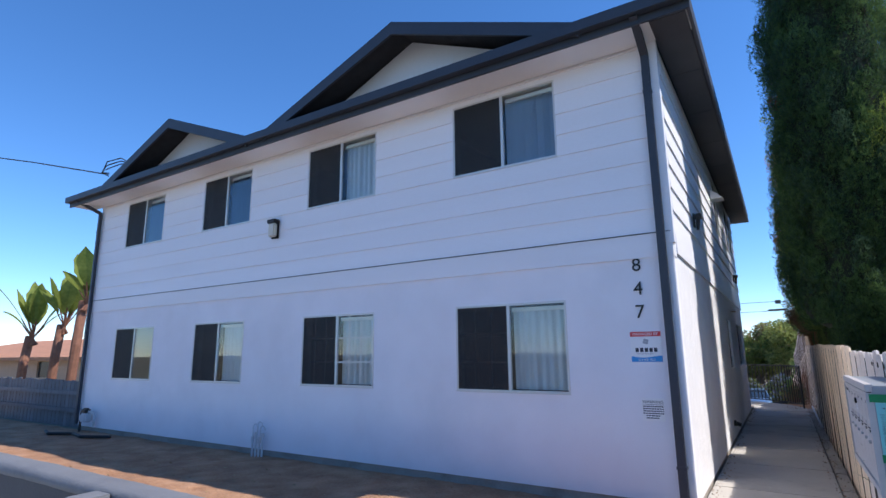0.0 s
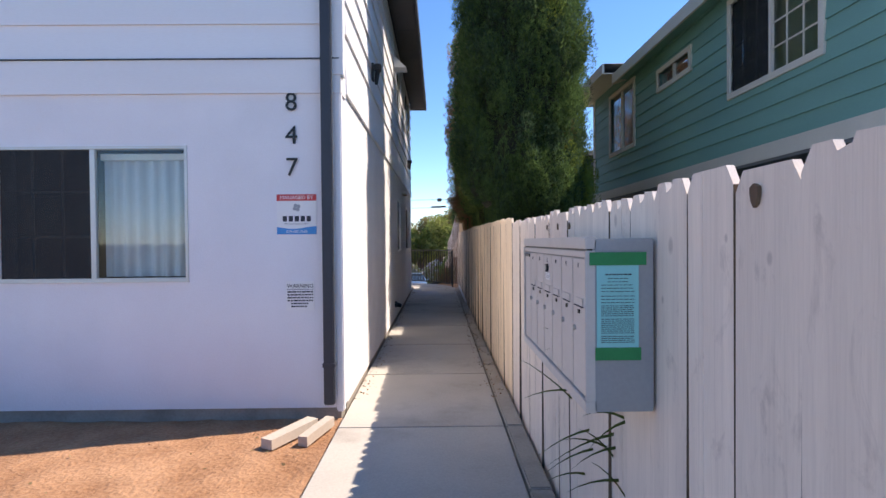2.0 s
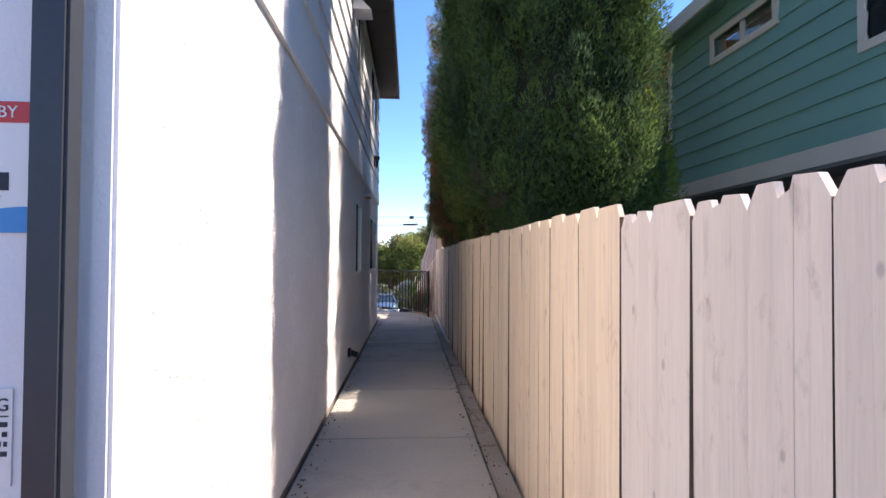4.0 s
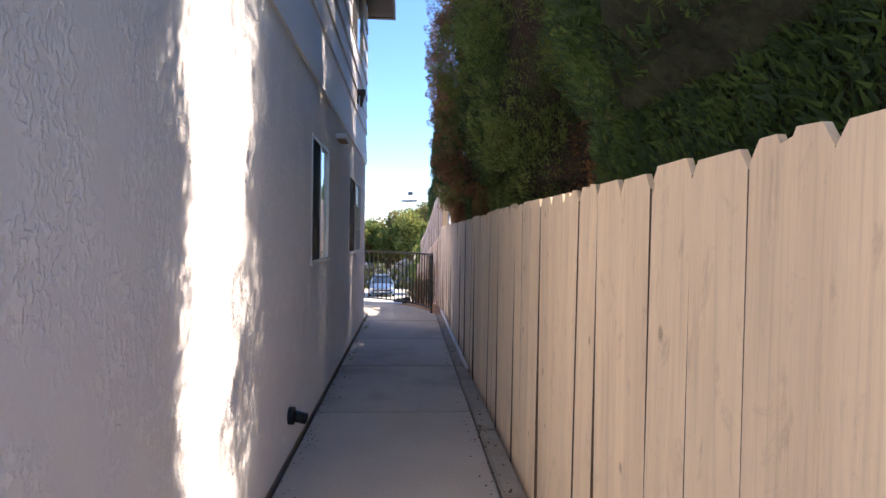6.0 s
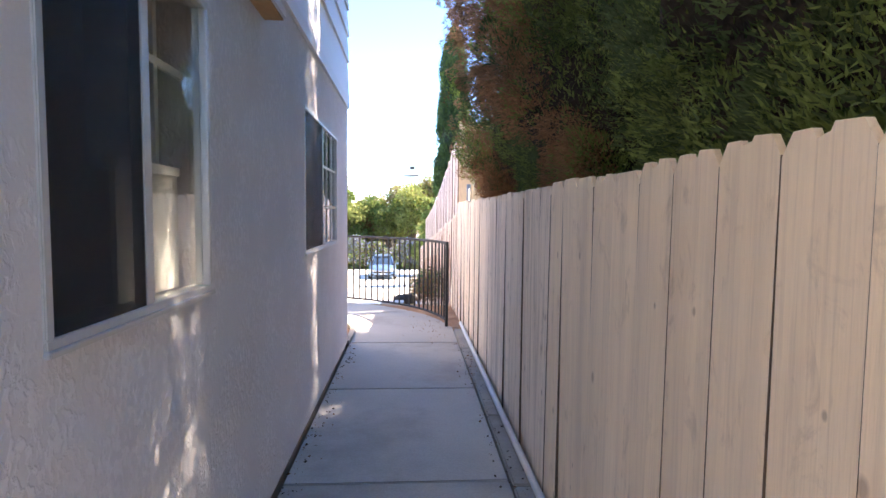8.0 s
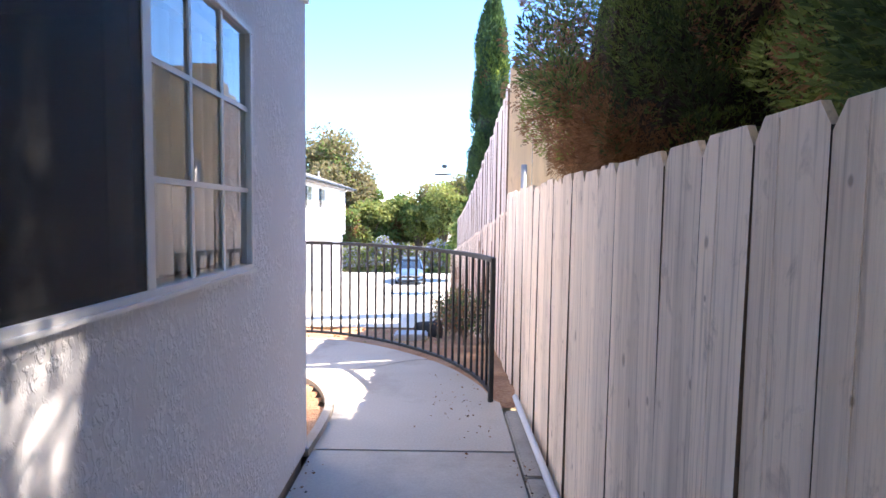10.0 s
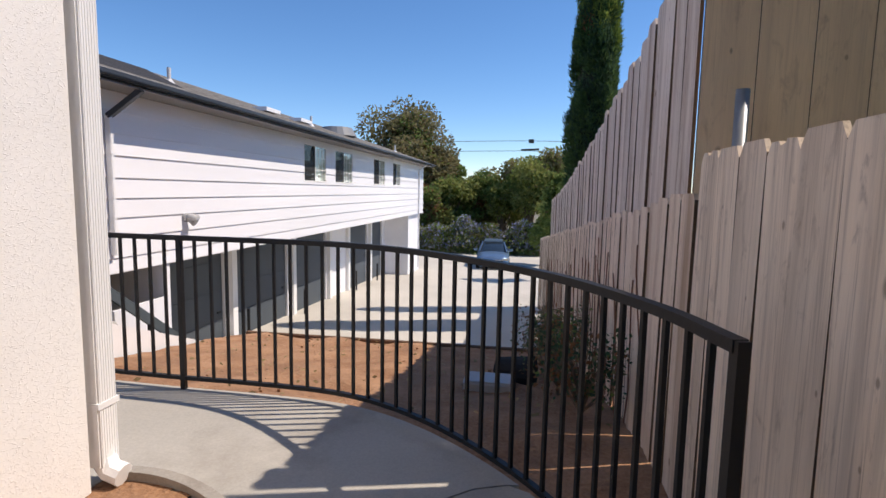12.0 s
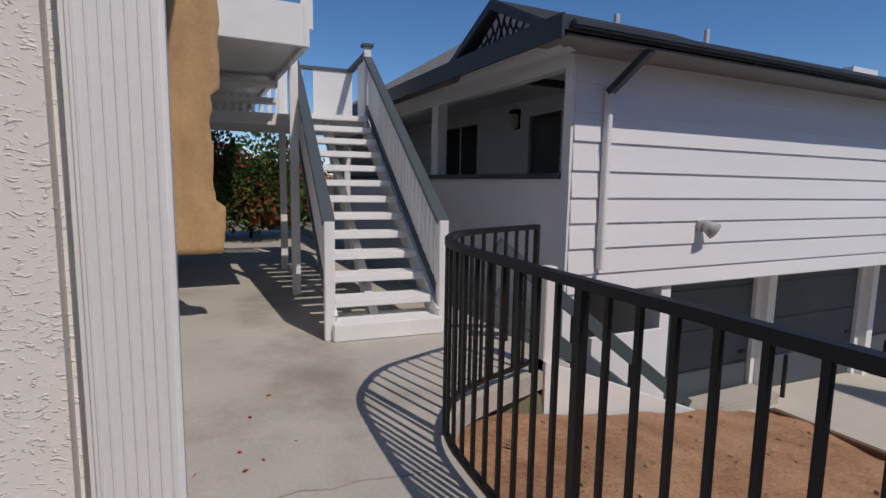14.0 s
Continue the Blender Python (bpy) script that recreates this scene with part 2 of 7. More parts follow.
def box(bm, x0, x1, y0, y1, z0, z1, bev=0.0, m=None):
    r = bmesh.ops.create_cube(bm, size=1)
    mat = Matrix.Translation(((x0 + x1) / 2, (y0 + y1) / 2, (z0 + z1) / 2)) @ Matrix.Diagonal((abs(x1 - x0), abs(y1 - y0), abs(z1 - z0), 1))
    if m is not None:
        mat = m @ mat
    bmesh.ops.transform(bm, matrix=mat, verts=r["verts"])
    if bev:
        ed = list({e for v in r["verts"] for e in v.link_edges})
        bmesh.ops.bevel(bm, geom=ed, offset=bev, segments=2, affect='EDGES', clamp_overlap=True)
    return bm


def bx(*a, bev=0.0, m=None):
    return box(bmesh.new(), *a, bev=bev, m=m)


def cyl(bm, p, q, r, r2=None, seg=12, cap=True):
    p, q = Vector(p), Vector(q)
    d = q - p
    m = Matrix.Translation((p + q) / 2) @ d.to_track_quat('Z', 'Y').to_matrix().to_4x4()
    bmesh.ops.create_cone(bm, cap_ends=cap, segments=seg, radius1=r, radius2=r if r2 is None else r2, depth=d.length, matrix=m)
    return bm


def bar(bm, p, q, w, d):
    """A rectangular bar from p to q, w across and d deep."""
    p, q = Vector(p), Vector(q)
    v = q - p
    r = bmesh.ops.create_cube(bm, size=1)
    side = Vector((0, 0, 1)).cross(v)
    side = side.normalized() if side.length > 1e-5 else Vector((1, 0, 0))
    up = v.cross(side).normalized()
    m = Matrix((side * w, up * d, v)).transposed().to_4x4()
    m.translation = (p + q) / 2
    bmesh.ops.transform(bm, matrix=m, verts=r["verts"])
    return bm


def tube(bm, pts, r, seg=10):
    """A round pipe through the given points."""
    pts = [Vector(p) for p in pts]
    rings = []
    up = Vector((0.13, 0.21, 0.97)).normalized()
    for i, p in enumerate(pts):
        d = (pts[min(i + 1, len(pts) - 1)] - pts[max(i - 1, 0)]).normalized()
        a = d.cross(up)
        if a.length < 0.1:
            a = d.cross(Vector((1, 0, 0)))
        a.normalize()
        b = d.cross(a)
        rings.append([bm.verts.new(p + (a * math.cos(t) + b * math.sin(t)) * r) for t in [2 * math.pi * k / seg for k in range(seg)]])
    for i in range(len(rings) - 1):
        for k in range(seg):
            bm.faces.new((rings[i][k], rings[i][(k + 1) % seg], rings[i + 1][(k + 1) % seg], rings[i + 1][k]))
    bm.faces.new(rings[0][::-1])
    bm.faces.new(rings[-1])
    return bm


def prism(bm, poly, z0, z1):
    """A slab with the given outline."""
    a = [bm.verts.new((x, y, z0)) for x, y in poly]
    b = [bm.verts.new((x, y, z1)) for x, y in poly]
    bm.faces.new(a[::-1])
    bm.faces.new(b)
    n = len(poly)
    for i in range(n):
        bm.faces.new((a[i], a[(i + 1) % n], b[(i + 1) % n], b[i]))
    bmesh.ops.recalc_face_normals(bm, faces=bm.faces)
    return bm


def panel(axis, face, thick, u0, u1, z0, z1, holes=(), slant=0.0):
    """An upright wall from u0 to u1 with holes (ua, ub, za, zb) through it. axis 'y': the wall runs along x with its face
    at y = face and its body towards +thick; axis 'x': it runs along y. slant: how far its foot stands proud."""
    us = sorted({u0, u1, *[min(max(h[k], u0), u1) for h in holes for k in (0, 1)]})
    zs = sorted({z0, z1, *[min(max(h[k], z0), z1) for h in holes for k in (2, 3)]})
    nu, nz = len(us) - 1, len(zs) - 1

    def solid(i, j):
        if not (0 <= i < nu and 0 <= j < nz):
            return False
        u, z = (us[i] + us[i + 1]) / 2, (zs[j] + zs[j + 1]) / 2
        return not any(h[0] < u < h[1] and h[2] < z < h[3] for h in holes)
    bm = bmesh.new()
    cache = {}

    def v(i, j, k):
        if (i, j, k) not in cache:
            f = face + thick * k
            if slant and k == 0:
                f += slant * (z1 - zs[j]) / (z1 - z0)
            cache[i, j, k] = bm.verts.new((us[i], f, zs[j]) if axis == 'y' else (f, us[i], zs[j]))
        return cache[i, j, k]
    for i in range(nu):
        for j in range(nz):
            if not solid(i, j):
                continue
            for k in (0, 1):
                bm.faces.new((v(i, j, k), v(i + 1, j, k), v(i + 1, j + 1, k), v(i, j + 1, k)))
            if not solid(i - 1, j):
                bm.faces.new((v(i, j, 0), v(i, j, 1), v(i, j + 1, 1), v(i, j + 1, 0)))
            if not solid(i + 1, j):
                bm.faces.new((v(i + 1, j, 0), v(i + 1, j, 1), v(i + 1, j + 1, 1), v(i + 1, j + 1, 0)))
            if not solid(i, j - 1):
                bm.faces.new((v(i, j, 0), v(i, j, 1), v(i + 1, j, 1), v(i + 1, j, 0)))
            if not solid(i, j + 1):
                bm.faces.new((v(i, j + 1, 0), v(i, j + 1, 1), v(i + 1, j + 1, 1), v(i + 1, j + 1, 0)))
    bmesh.ops.recalc_face_normals(bm, faces=bm.faces)
    return bm


def lettering(text, size, m, material, parent, depth=0.001, name="lettering", label=""):
    """Letters in the built-in font, centred at the pose m, as one mesh."""
    cu = bpy.data.curves.new(name, 'FONT')
    cu.body, cu.size, cu.extrude = text, size, depth
    cu.align_x, cu.align_y = 'CENTER', 'CENTER'
    cu.resolution_u = 3
    tmp = bpy.data.objects.new("tmp_text", cu)
    scene.collection.objects.link(tmp)
    me = bpy.data.meshes.new_from_object(tmp.evaluated_get(bpy.context.evaluated_depsgraph_get()))
    bpy.data.objects.remove(tmp)
    me.transform(world_of(parent).inverted() @ m if parent else m)
    me.materials.clear()
    me.materials.append(material)
    ob = new(name, me)
    ob.parent = parent
    if label:
        ob["label"] = label
    return ob


def spline(points, per=8):
    """A smooth line through the points (Catmull-Rom)."""
    P = [Vector(p) for p in points]
    P = [P[0] * 2 - P[1], *P, P[-1] * 2 - P[-2]]
    out = []
    for i in range(1, len(P) - 2):
        for k in range(per):
            t = k / per
            a, b, c, d = P[i - 1:i + 3]
            out.append(0.5 * (2 * b + (c - a) * t + (2 * a - 5 * b + 4 * c - d) * t * t + (3 * b - a - 3 * c + d) * t ** 3))
    out.append(P[-2])
    return out


def FRONT(x, y, z):
    """Pose of a sign on a wall that faces the street (-y)."""
    return pose(x, y, z, 90, 0, 0)


rng = np.random.default_rng(7)

# ---- materials ----
stucco_front = knockdown("painted_stucco_front", (0.80, 0.80, 0.83), 70, 0.22, 0.003)
stucco_side = knockdown("textured_stucco", (0.79, 0.785, 0.79), 60, 0.6, 0.006, patch=True, lo=0.45)
stucco_spray = knockdown("sprayed_stucco", (0.82, 0.80, 0.78), 75, 0.5, 0.005, squash=2.4, lo=0.56)
stucco_rear = knockdown("heavy_stucco", (0.78, 0.78, 0.80), 38, 0.9, 0.008, patch=True)
siding_white = M("painted_siding_white", (0.80, 0.80, 0.82), 0.55, var=0.04, scale=0.8, fine=60, bump=0.12, dist=0.002, stretch=(0.4, 0.4, 3), rnd=0.02)
trim_white = M("trim_white", (0.80, 0.80, 0.80), 0.5, var=0.04, scale=2, fine=50, bump=0.1, dist=0.002)
dark_trim = M("charcoal_paint", (0.035, 0.042, 0.055), 0.5, var=0.15, scale=2, fine=40, bump=0.1)
# white soffits greyed here, with the eave's shade put into the colour
soffit_shade_grey = M("shaded_soffit_grey", (0.20, 0.19, 0.18), 0.7, var=0.12, scale=2, fine=40, bump=0.1)
# near-black tone carrying the shade below the side eave
soffit_shade_dark = M("shaded_soffit_dark", (0.05, 0.05, 0.055), 0.7, var=0.15, scale=2, fine=40, bump=0.1)
shingle = M("roof_shingle", (0.21, 0.20, 0.19), 0.95, var=0.35, scale=5, fine=60, bump=0.5, dist=0.01, stretch=(1, 1, 3))
shingle_dark = M("roof_shingle_dark", (0.03, 0.03, 0.033), 0.95, var=0.35, scale=5, fine=60, bump=0.5, dist=0.01)
concrete = M("walk_concrete", (0.44, 0.412, 0.365), 0.9, var=0.14, scale=1.1, fine=70, bump=0.25, dist=0.003, rnd=0.05, stain=(0.21, 0.175, 0.145), stain_amt=0.65, stain_scale=0.8)
concrete_dark = M("stained_concrete", (0.33, 0.30, 0.26), 0.92, var=0.18, scale=2.2, fine=60, bump=0.4, dist=0.005, stain=(0.16, 0.12, 0.09), stain_amt=0.7, stain_scale=1.6)
drive_mat = M("drive_concrete", (0.55, 0.515, 0.45), 0.9, var=0.10, scale=0.5, fine=40, bump=0.2, dist=0.003, stain=(0.26, 0.24, 0.21), stain_amt=0.5, stain_scale=0.25)
soil_mat = M("dry_orange_soil", (0.32, 0.148, 0.068), 0.97, var=0.25, scale=2.6, fine=38, bump=0.9, dist=0.02, second=(0.48, 0.275, 0.155), coarse_bump=0.5, stain=(0.21, 0.13, 0.085), stain_amt=0.55, stain_scale=1.4)
far_ground = M("far_ground", (0.20, 0.18, 0.12), 0.97, var=0.25, scale=0.2, fine=4, bump=0.4, dist=0.03)
fence_white = wood("white_fence_boards", (0.82, 0.71, 0.615), (0.30, 0.23, 0.20), rnd=0.05, grime=(0.56, 0.47, 0.42), grime_amt=0.3, grain=0.12, knot=0.45)
fence_paint = wood("painted_fence_boards", (0.93, 0.745, 0.545), (0.34, 0.22, 0.14), rnd=0.05, grime=(0.66, 0.50, 0.37), grime_amt=0.4, grain=0.17, knot=0.6)
fence_worn = wood("worn_fence_boards", (0.90, 0.745, 0.59), (0.30, 0.20, 0.13), rnd=0.08, grime=(0.48, 0.37, 0.27), grime_amt=0.6, grain=0.42, knot=0.7, smear=0.75)
fence_weather = wood("weathered_fence_boards", (0.78, 0.68, 0.60), (0.26, 0.16, 0.10), rnd=0.10, grime=(0.33, 0.19, 0.11), grime_amt=0.7)
# brown-streaked boards, base made paler and warmer to stand for bounced light
fence_low = wood("streaked_bounce_lit_boards", (0.90, 0.74, 0.59), (0.32, 0.18, 0.10), rnd=0.08, grime=(0.42, 0.25, 0.14), grime_amt=0.75, grain=0.35)
fence_grey = wood("grey_fence_boards", (0.30, 0.27, 0.235), (0.14, 0.12, 0.10), rnd=0.12)
# dark brown for bare wood patches, and for gap shade on picket edges
fence_gap = M("gap_shade_bare_wood", (0.13, 0.085, 0.055), 0.9, var=0.25, scale=6, fine=40, bump=0.2)
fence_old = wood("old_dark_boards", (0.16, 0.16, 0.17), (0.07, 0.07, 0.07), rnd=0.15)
rail_black = M("black_rail_paint", (0.006, 0.006, 0.007), 0.5, var=0.2, scale=4, fine=80, bump=0.1, dist=0.001)
box_paint = M("mailbox_paint", (0.60, 0.555, 0.52), 0.45, var=0.05, scale=3, fine=60, bump=0.06, dist=0.001, stain=(0.42, 0.40, 0.38), stain_amt=0.35, stain_scale=4)
box_metal = M("mailbox_side_metal", (0.34, 0.36, 0.38), 0.45, metal=0.3, var=0.08, scale=3, fine=70, bump=0.06, dist=0.001)
tape_green = M("green_tape", (0.002, 0.23, 0.075), 0.5, var=0.1, scale=8, fine=50, bump=0.1)
paper_cyan = M("aqua_paper", (0.26, 0.66, 0.66), 0.8, var=0.03, scale=5, fine=60, bump=0.05)
ink = M("dark_ink", (0.03, 0.035, 0.05), 0.7, var=0.1, bump=0)
white_print = M("white_print", (0.82, 0.82, 0.82), 0.5, var=0.02, bump=0)
red_print = M("red_print", (0.62, 0.045, 0.05), 0.45, var=0.04, bump=0)
blue_print = M("blue_print", (0.03, 0.27, 0.62), 0.45, var=0.06, bump=0)
grey_print = M("grey_print", (0.35, 0.36, 0.38), 0.5, var=0.05, bump=0)
black_metal = M("black_metal", (0.012, 0.012, 0.013), 0.35, metal=0.2, var=0.1, bump=0.05)
chrome = M("worn_steel", (0.55, 0.55, 0.55), 0.3, metal=1.0, var=0.08, bump=0.05)
alu = M("window_aluminium", (0.62, 0.62, 0.60), 0.4, metal=0.4, var=0.05, scale=4, fine=60, bump=0.05, dist=0.001)
vinyl = M("white_vinyl", (0.78, 0.78, 0.76), 0.4, var=0.03, bump=0.03)
glass = glassy("window_glass")
def see_through(name, color, amount):
    """A fine mesh that lets part of the light pass."""
    m = bpy.data.materials.new(name)
    m.use_nodes = True
    n, l = m.node_tree.nodes, m.node_tree.links
    b = n["Principled BSDF"]
    b.inputs["Base Color"].default_value = (*color, 1)
    b.inputs["Roughness"].default_value = 0.7
    t = n.new("ShaderNodeBsdfTransparent")
    x = n.new("ShaderNodeMixShader")
    x.inputs[0].default_value = amount
    l.new(b.outputs[0], x.inputs[1])
    l.new(t.outputs[0], x.inputs[2])
    l.new(x.outputs[0], n["Material Output"].inputs[0])
    return m


screen_mesh = see_through("insect_screen", (0.024, 0.025, 0.026), 0.34)
# near-black for every room surface, standing for unlit interiors
room_dark = M("unlit_room_shade", (0.045, 0.045, 0.045), 0.9, var=0.1, bump=0)
curtain = M("pale_curtain", (0.62, 0.66, 0.68), 0.9, var=0.06, scale=3, fine=30, bump=0.1)
curtain_warm = M("cream_curtain", (0.76, 0.73, 0.66), 0.9, var=0.06, scale=3, fine=30, bump=0.1)
blind_blue = M("blue_grey_blind", (0.34, 0.42, 0.52), 0.7, var=0.06, bump=0.05)
blind_dark = M("dark_blue_blind", (0.07, 0.13, 0.22), 0.7, var=0.1, bump=0.05)
lamp_bronze = M("dark_bronze", (0.03, 0.025, 0.022), 0.45, metal=0.4, var=0.15, bump=0.05)
lamp_lens = M("frosted_lens", (0.62, 0.57, 0.46), 0.3, var=0.06, bump=0.05)
lamp_white = M("painted_lamp", (0.42, 0.42, 0.42), 0.5, var=0.06, bump=0.05)
pvc = M("grey_white_pipe", (0.58, 0.58, 0.58), 0.5, var=0.06, bump=0.05)
brass_dark = M("dirty_metal", (0.07, 0.065, 0.06), 0.5, metal=0.5, var=0.2, bump=0.1)
# low wall: cap and piers in a lighter grey than the body
low_wall_top = M("low_wall_cap_grey", (0.16, 0.165, 0.175), 0.85, var=0.10, scale=3, fine=45, bump=0.6, dist=0.01, stain=(0.09, 0.09, 0.10), stain_amt=0.6, stain_scale=1.5)
low_wall_side = M("low_wall_side_dark", (0.075, 0.072, 0.075), 0.88, var=0.10, scale=3, fine=45, bump=0.6, dist=0.01)
green_siding = M("green_siding", (0.18, 0.40, 0.355), 0.6, var=0.08, scale=0.8, fine=50, bump=0.12, dist=0.002, stretch=(0.4, 0.4, 3))
cream_trim = M("cream_trim", (0.72, 0.69, 0.61), 0.6, var=0.05, scale=2, fine=50, bump=0.1, dist=0.002)
grey_siding = M("grey_siding", (0.19, 0.20, 0.21), 0.6, var=0.08, scale=0.8, fine=50, bump=0.12)
garage_dark = M("garage_door_paint", (0.065, 0.08, 0.095), 0.6, var=0.12, scale=1, fine=40, bump=0.1, dist=0.003)
step_grey = M("stair_cap_grey", (0.065, 0.082, 0.092), 0.6, var=0.1, scale=3, fine=50, bump=0.1)
stair_white = M("stair_white_paint", (0.78, 0.78, 0.77), 0.55, var=0.05, scale=3, fine=50, bump=0.15, dist=0.002)
bark = M("bark", (0.17, 0.12, 0.085), 0.95, var=0.3, scale=6, fine=40, bump=0.8, dist=0.02, stretch=(1, 1, 0.3))
# crown core colours: twig brown and deep green, darkened for shade between sprays
inner_twig_shade = M("inner_twig_shade", (0.055, 0.04, 0.028), 0.95, var=0.5, scale=7, fine=30, bump=0.8, dist=0.03)
heart_shade = M("crown_shade_green", (0.028, 0.036, 0.018), 0.95, var=0.5, scale=7, fine=30, bump=0.8, dist=0.03)
twig_pale = M("pale_twigs", (0.30, 0.22, 0.15), 0.9, var=0.2, scale=6, fine=40, bump=0.3)
bark_red = M("reddish_stem", (0.22, 0.10, 0.06), 0.9, var=0.25, scale=6, fine=40, bump=0.5, dist=0.01)
timber_edge = M("brown_kerb_board", (0.15, 0.085, 0.05), 0.9, var=0.2, scale=4, fine=40, bump=0.4, dist=0.006, stretch=(1, 4, 4))
canvas_tan = M("tan_canvas", (0.48, 0.30, 0.15), 0.9, var=0.15, scale=3, fine=30, bump=0.3, dist=0.006)
roof_tile = M("terracotta_roof", (0.42, 0.20, 0.11), 0.9, var=0.2, scale=2, fine=20, bump=0.4, dist=0.02)
peach_wall = M("peach_stucco", (0.60, 0.38, 0.26), 0.9, var=0.08, bump=0.2)
car_paint = M("grey_blue_car_paint", (0.17, 0.27, 0.40), 0.28, metal=0.6, var=0.04, bump=0)
car_glass = M("car_glass", (0.02, 0.03, 0.04), 0.05, var=0.05, bump=0, spec=0.8)
rubber = M("rubber", (0.02, 0.02, 0.02), 0.85, var=0.1, bump=0.1)
wire_black = M("cable_black", (0.015, 0.015, 0.016), 0.6, var=0.1, bump=0)


def leafy(name, base, second, rnd=0.4):
    m = M(name, base, 0.75, var=0.25, scale=1.3, fine=9, bump=0, second=second, island=True, rnd=0)
    b = m.node_tree.nodes["Principled BSDF"]
    b.inputs["Subsurface Weight"].default_value = 0.0
    b.inputs["Specular IOR Level"].default_value = 0.25
    n, l = m.node_tree.nodes, m.node_tree.links
    tr = n.new("ShaderNodeBsdfTranslucent")
    mx = n.new("ShaderNodeMixShader")
    mx.inputs[0].default_value = 0.48
    col = b.inputs["Base Color"].links[0].from_socket
    l.new(col, tr.inputs[0])
    l.new(b.outputs[0], mx.inputs[1])
    l.new(tr.outputs[0], mx.inputs[2])
    l.new(mx.outputs[0], n["Material Output"].inputs[0])
    return m


leaf_cypress = leafy("cypress_green", (0.065, 0.125, 0.04), (0.13, 0.22, 0.07))
leaf_cypress_b = leafy("cypress_bluegreen", (0.045, 0.095, 0.05), (0.09, 0.155, 0.08))
leaf_bright = leafy("fresh_green", (0.17, 0.26, 0.05), (0.29, 0.37, 0.08))
leaf_brown = leafy("dead_brown", (0.20, 0.092, 0.042), (0.33, 0.17, 0.08))
juniper_green = leafy("juniper_green", (0.17, 0.25, 0.075), (0.31, 0.40, 0.13))
juniper_deep = leafy("juniper_deep", (0.085, 0.13, 0.055), (0.15, 0.21, 0.09))
juniper_tip = leafy("juniper_tip", (0.25, 0.33, 0.08), (0.38, 0.46, 0.13))
juniper_rust = leafy("juniper_rust", (0.31, 0.16, 0.085), (0.47, 0.27, 0.15))
leaf_olive = leafy("olive_green", (0.20, 0.18, 0.09), (0.31, 0.27, 0.14))
leaf_mid = leafy("mid_green", (0.14, 0.21, 0.06), (0.23, 0.31, 0.09))
leaf_lime = leafy("yellow_green", (0.27, 0.31, 0.08), (0.38, 0.40, 0.13))
petal_blue = leafy("pale_blue_petal", (0.30, 0.33, 0.55), (0.48, 0.50, 0.68))
petal_red = leafy("red_petal", (0.45, 0.03, 0.02), (0.62, 0.08, 0.04))
blade_green = leafy("grass_blade", (0.05, 0.08, 0.02), (0.10, 0.13, 0.04))
blade_dry = leafy("dry_grass", (0.35, 0.27, 0.14), (0.5, 0.4, 0.22))
banana_leaf = leafy("banana_leaf", (0.17, 0.25, 0.05), (0.36, 0.40, 0.09))

# ---- ground ----
def drive_z(y):
    return -2.02 - 0.036 * (min(y, 52) - 19)


def ground_z(x, y):
    if y < 13.3:
        return -0.16
    if x < -3.6:
        return -0.16 if y < 14.85 else (-0.16 - 1.9 * min(1, (y - 14.85) / 2.3) if y < 17.75 else drive_z(y) - 0.02)
    if y < 17.6:
        return -0.16 - 0.88 * (y - 13.3) / 4.3
    return drive_z(y) - 0.02 if y > 17.8 else -1.1


def build_ground():
    xs = [-900, -300, -100, -40, -25, -15, -10, -6, -3.63, -3.58, -2, 0, 1.6, 3, 8, 20, 60, 200, 900]
    ys = [-900, -200, -60, -20, -8, -4, 0, 6, 11, 13.3, 14.85, 15.6, 16.4, 17.1, 17.6, 17.82, 19, 24, 30, 40, 52, 70, 120, 300, 1500]
    vs = [(x, y, ground_z(x, y)) for y in ys for x in xs]
    w = len(xs)
    fs = [(j * w + i, j * w + i + 1, (j + 1) * w + i + 1, (j + 1) * w + i) for j in range(len(ys) - 1) for i in range(w - 1)]
    tagged(raw("ground", vs, fs, far_ground), "dry brown ground under and around the buildings", "ground", kind="structure")


build_ground()


def soil_sheet(name, x0, x1, y0, y1, zf, label, step=0.12, amp=0.025, inside=None):
    """A bumpy sheet of bare earth."""
    nx, ny = int((x1 - x0) / step) + 1, int((y1 - y0) / step) + 1
    vs, idx, fs = [], {}, []
    for j in range(ny + 1):
        for i in range(nx + 1):
            x, y = x0 + (x1 - x0) * i / nx, y0 + (y1 - y0) * j / ny
            z = zf(x, y) + amp * noise.noise((x * 1.7, y * 1.7, 3.1)) + amp * 0.5 * noise.noise((x * 6, y * 6, 9.0))
            vs.append((x, y, z))
    for j in range(ny):
        for i in range(nx):
            a = j * (nx + 1) + i
            cx, cy = vs[a][0] + step / 2, vs[a][1] + step / 2
            if inside is None or inside(cx, cy):
                fs.append((a, a + 1, a + nx + 2, a + nx + 1))
    ob = raw(name, vs, fs, soil_mat)
    ob.data.shade_smooth()
    return tagged(ob, label, "bare soil", kind="structure")


soil_sheet("soil_front", -20, 0.12, -4.0, 0.02, lambda x, y: -0.045, "bare dry orange-brown soil beside the front wall")
soil_sheet("soil_corner", 0.05, 1.45, 11.6, 13.36, lambda x, y: -0.06, "shaded reddish soil between the railing and the fence", amp=0.03)
soil_sheet("soil_slope", -3.56, 1.45, 13.3, 17.64, lambda x, y: -0.07 - 0.71 * max(0, (y - 13.5) / 4.14), "sloping bare orange soil below the railing", amp=0.05)

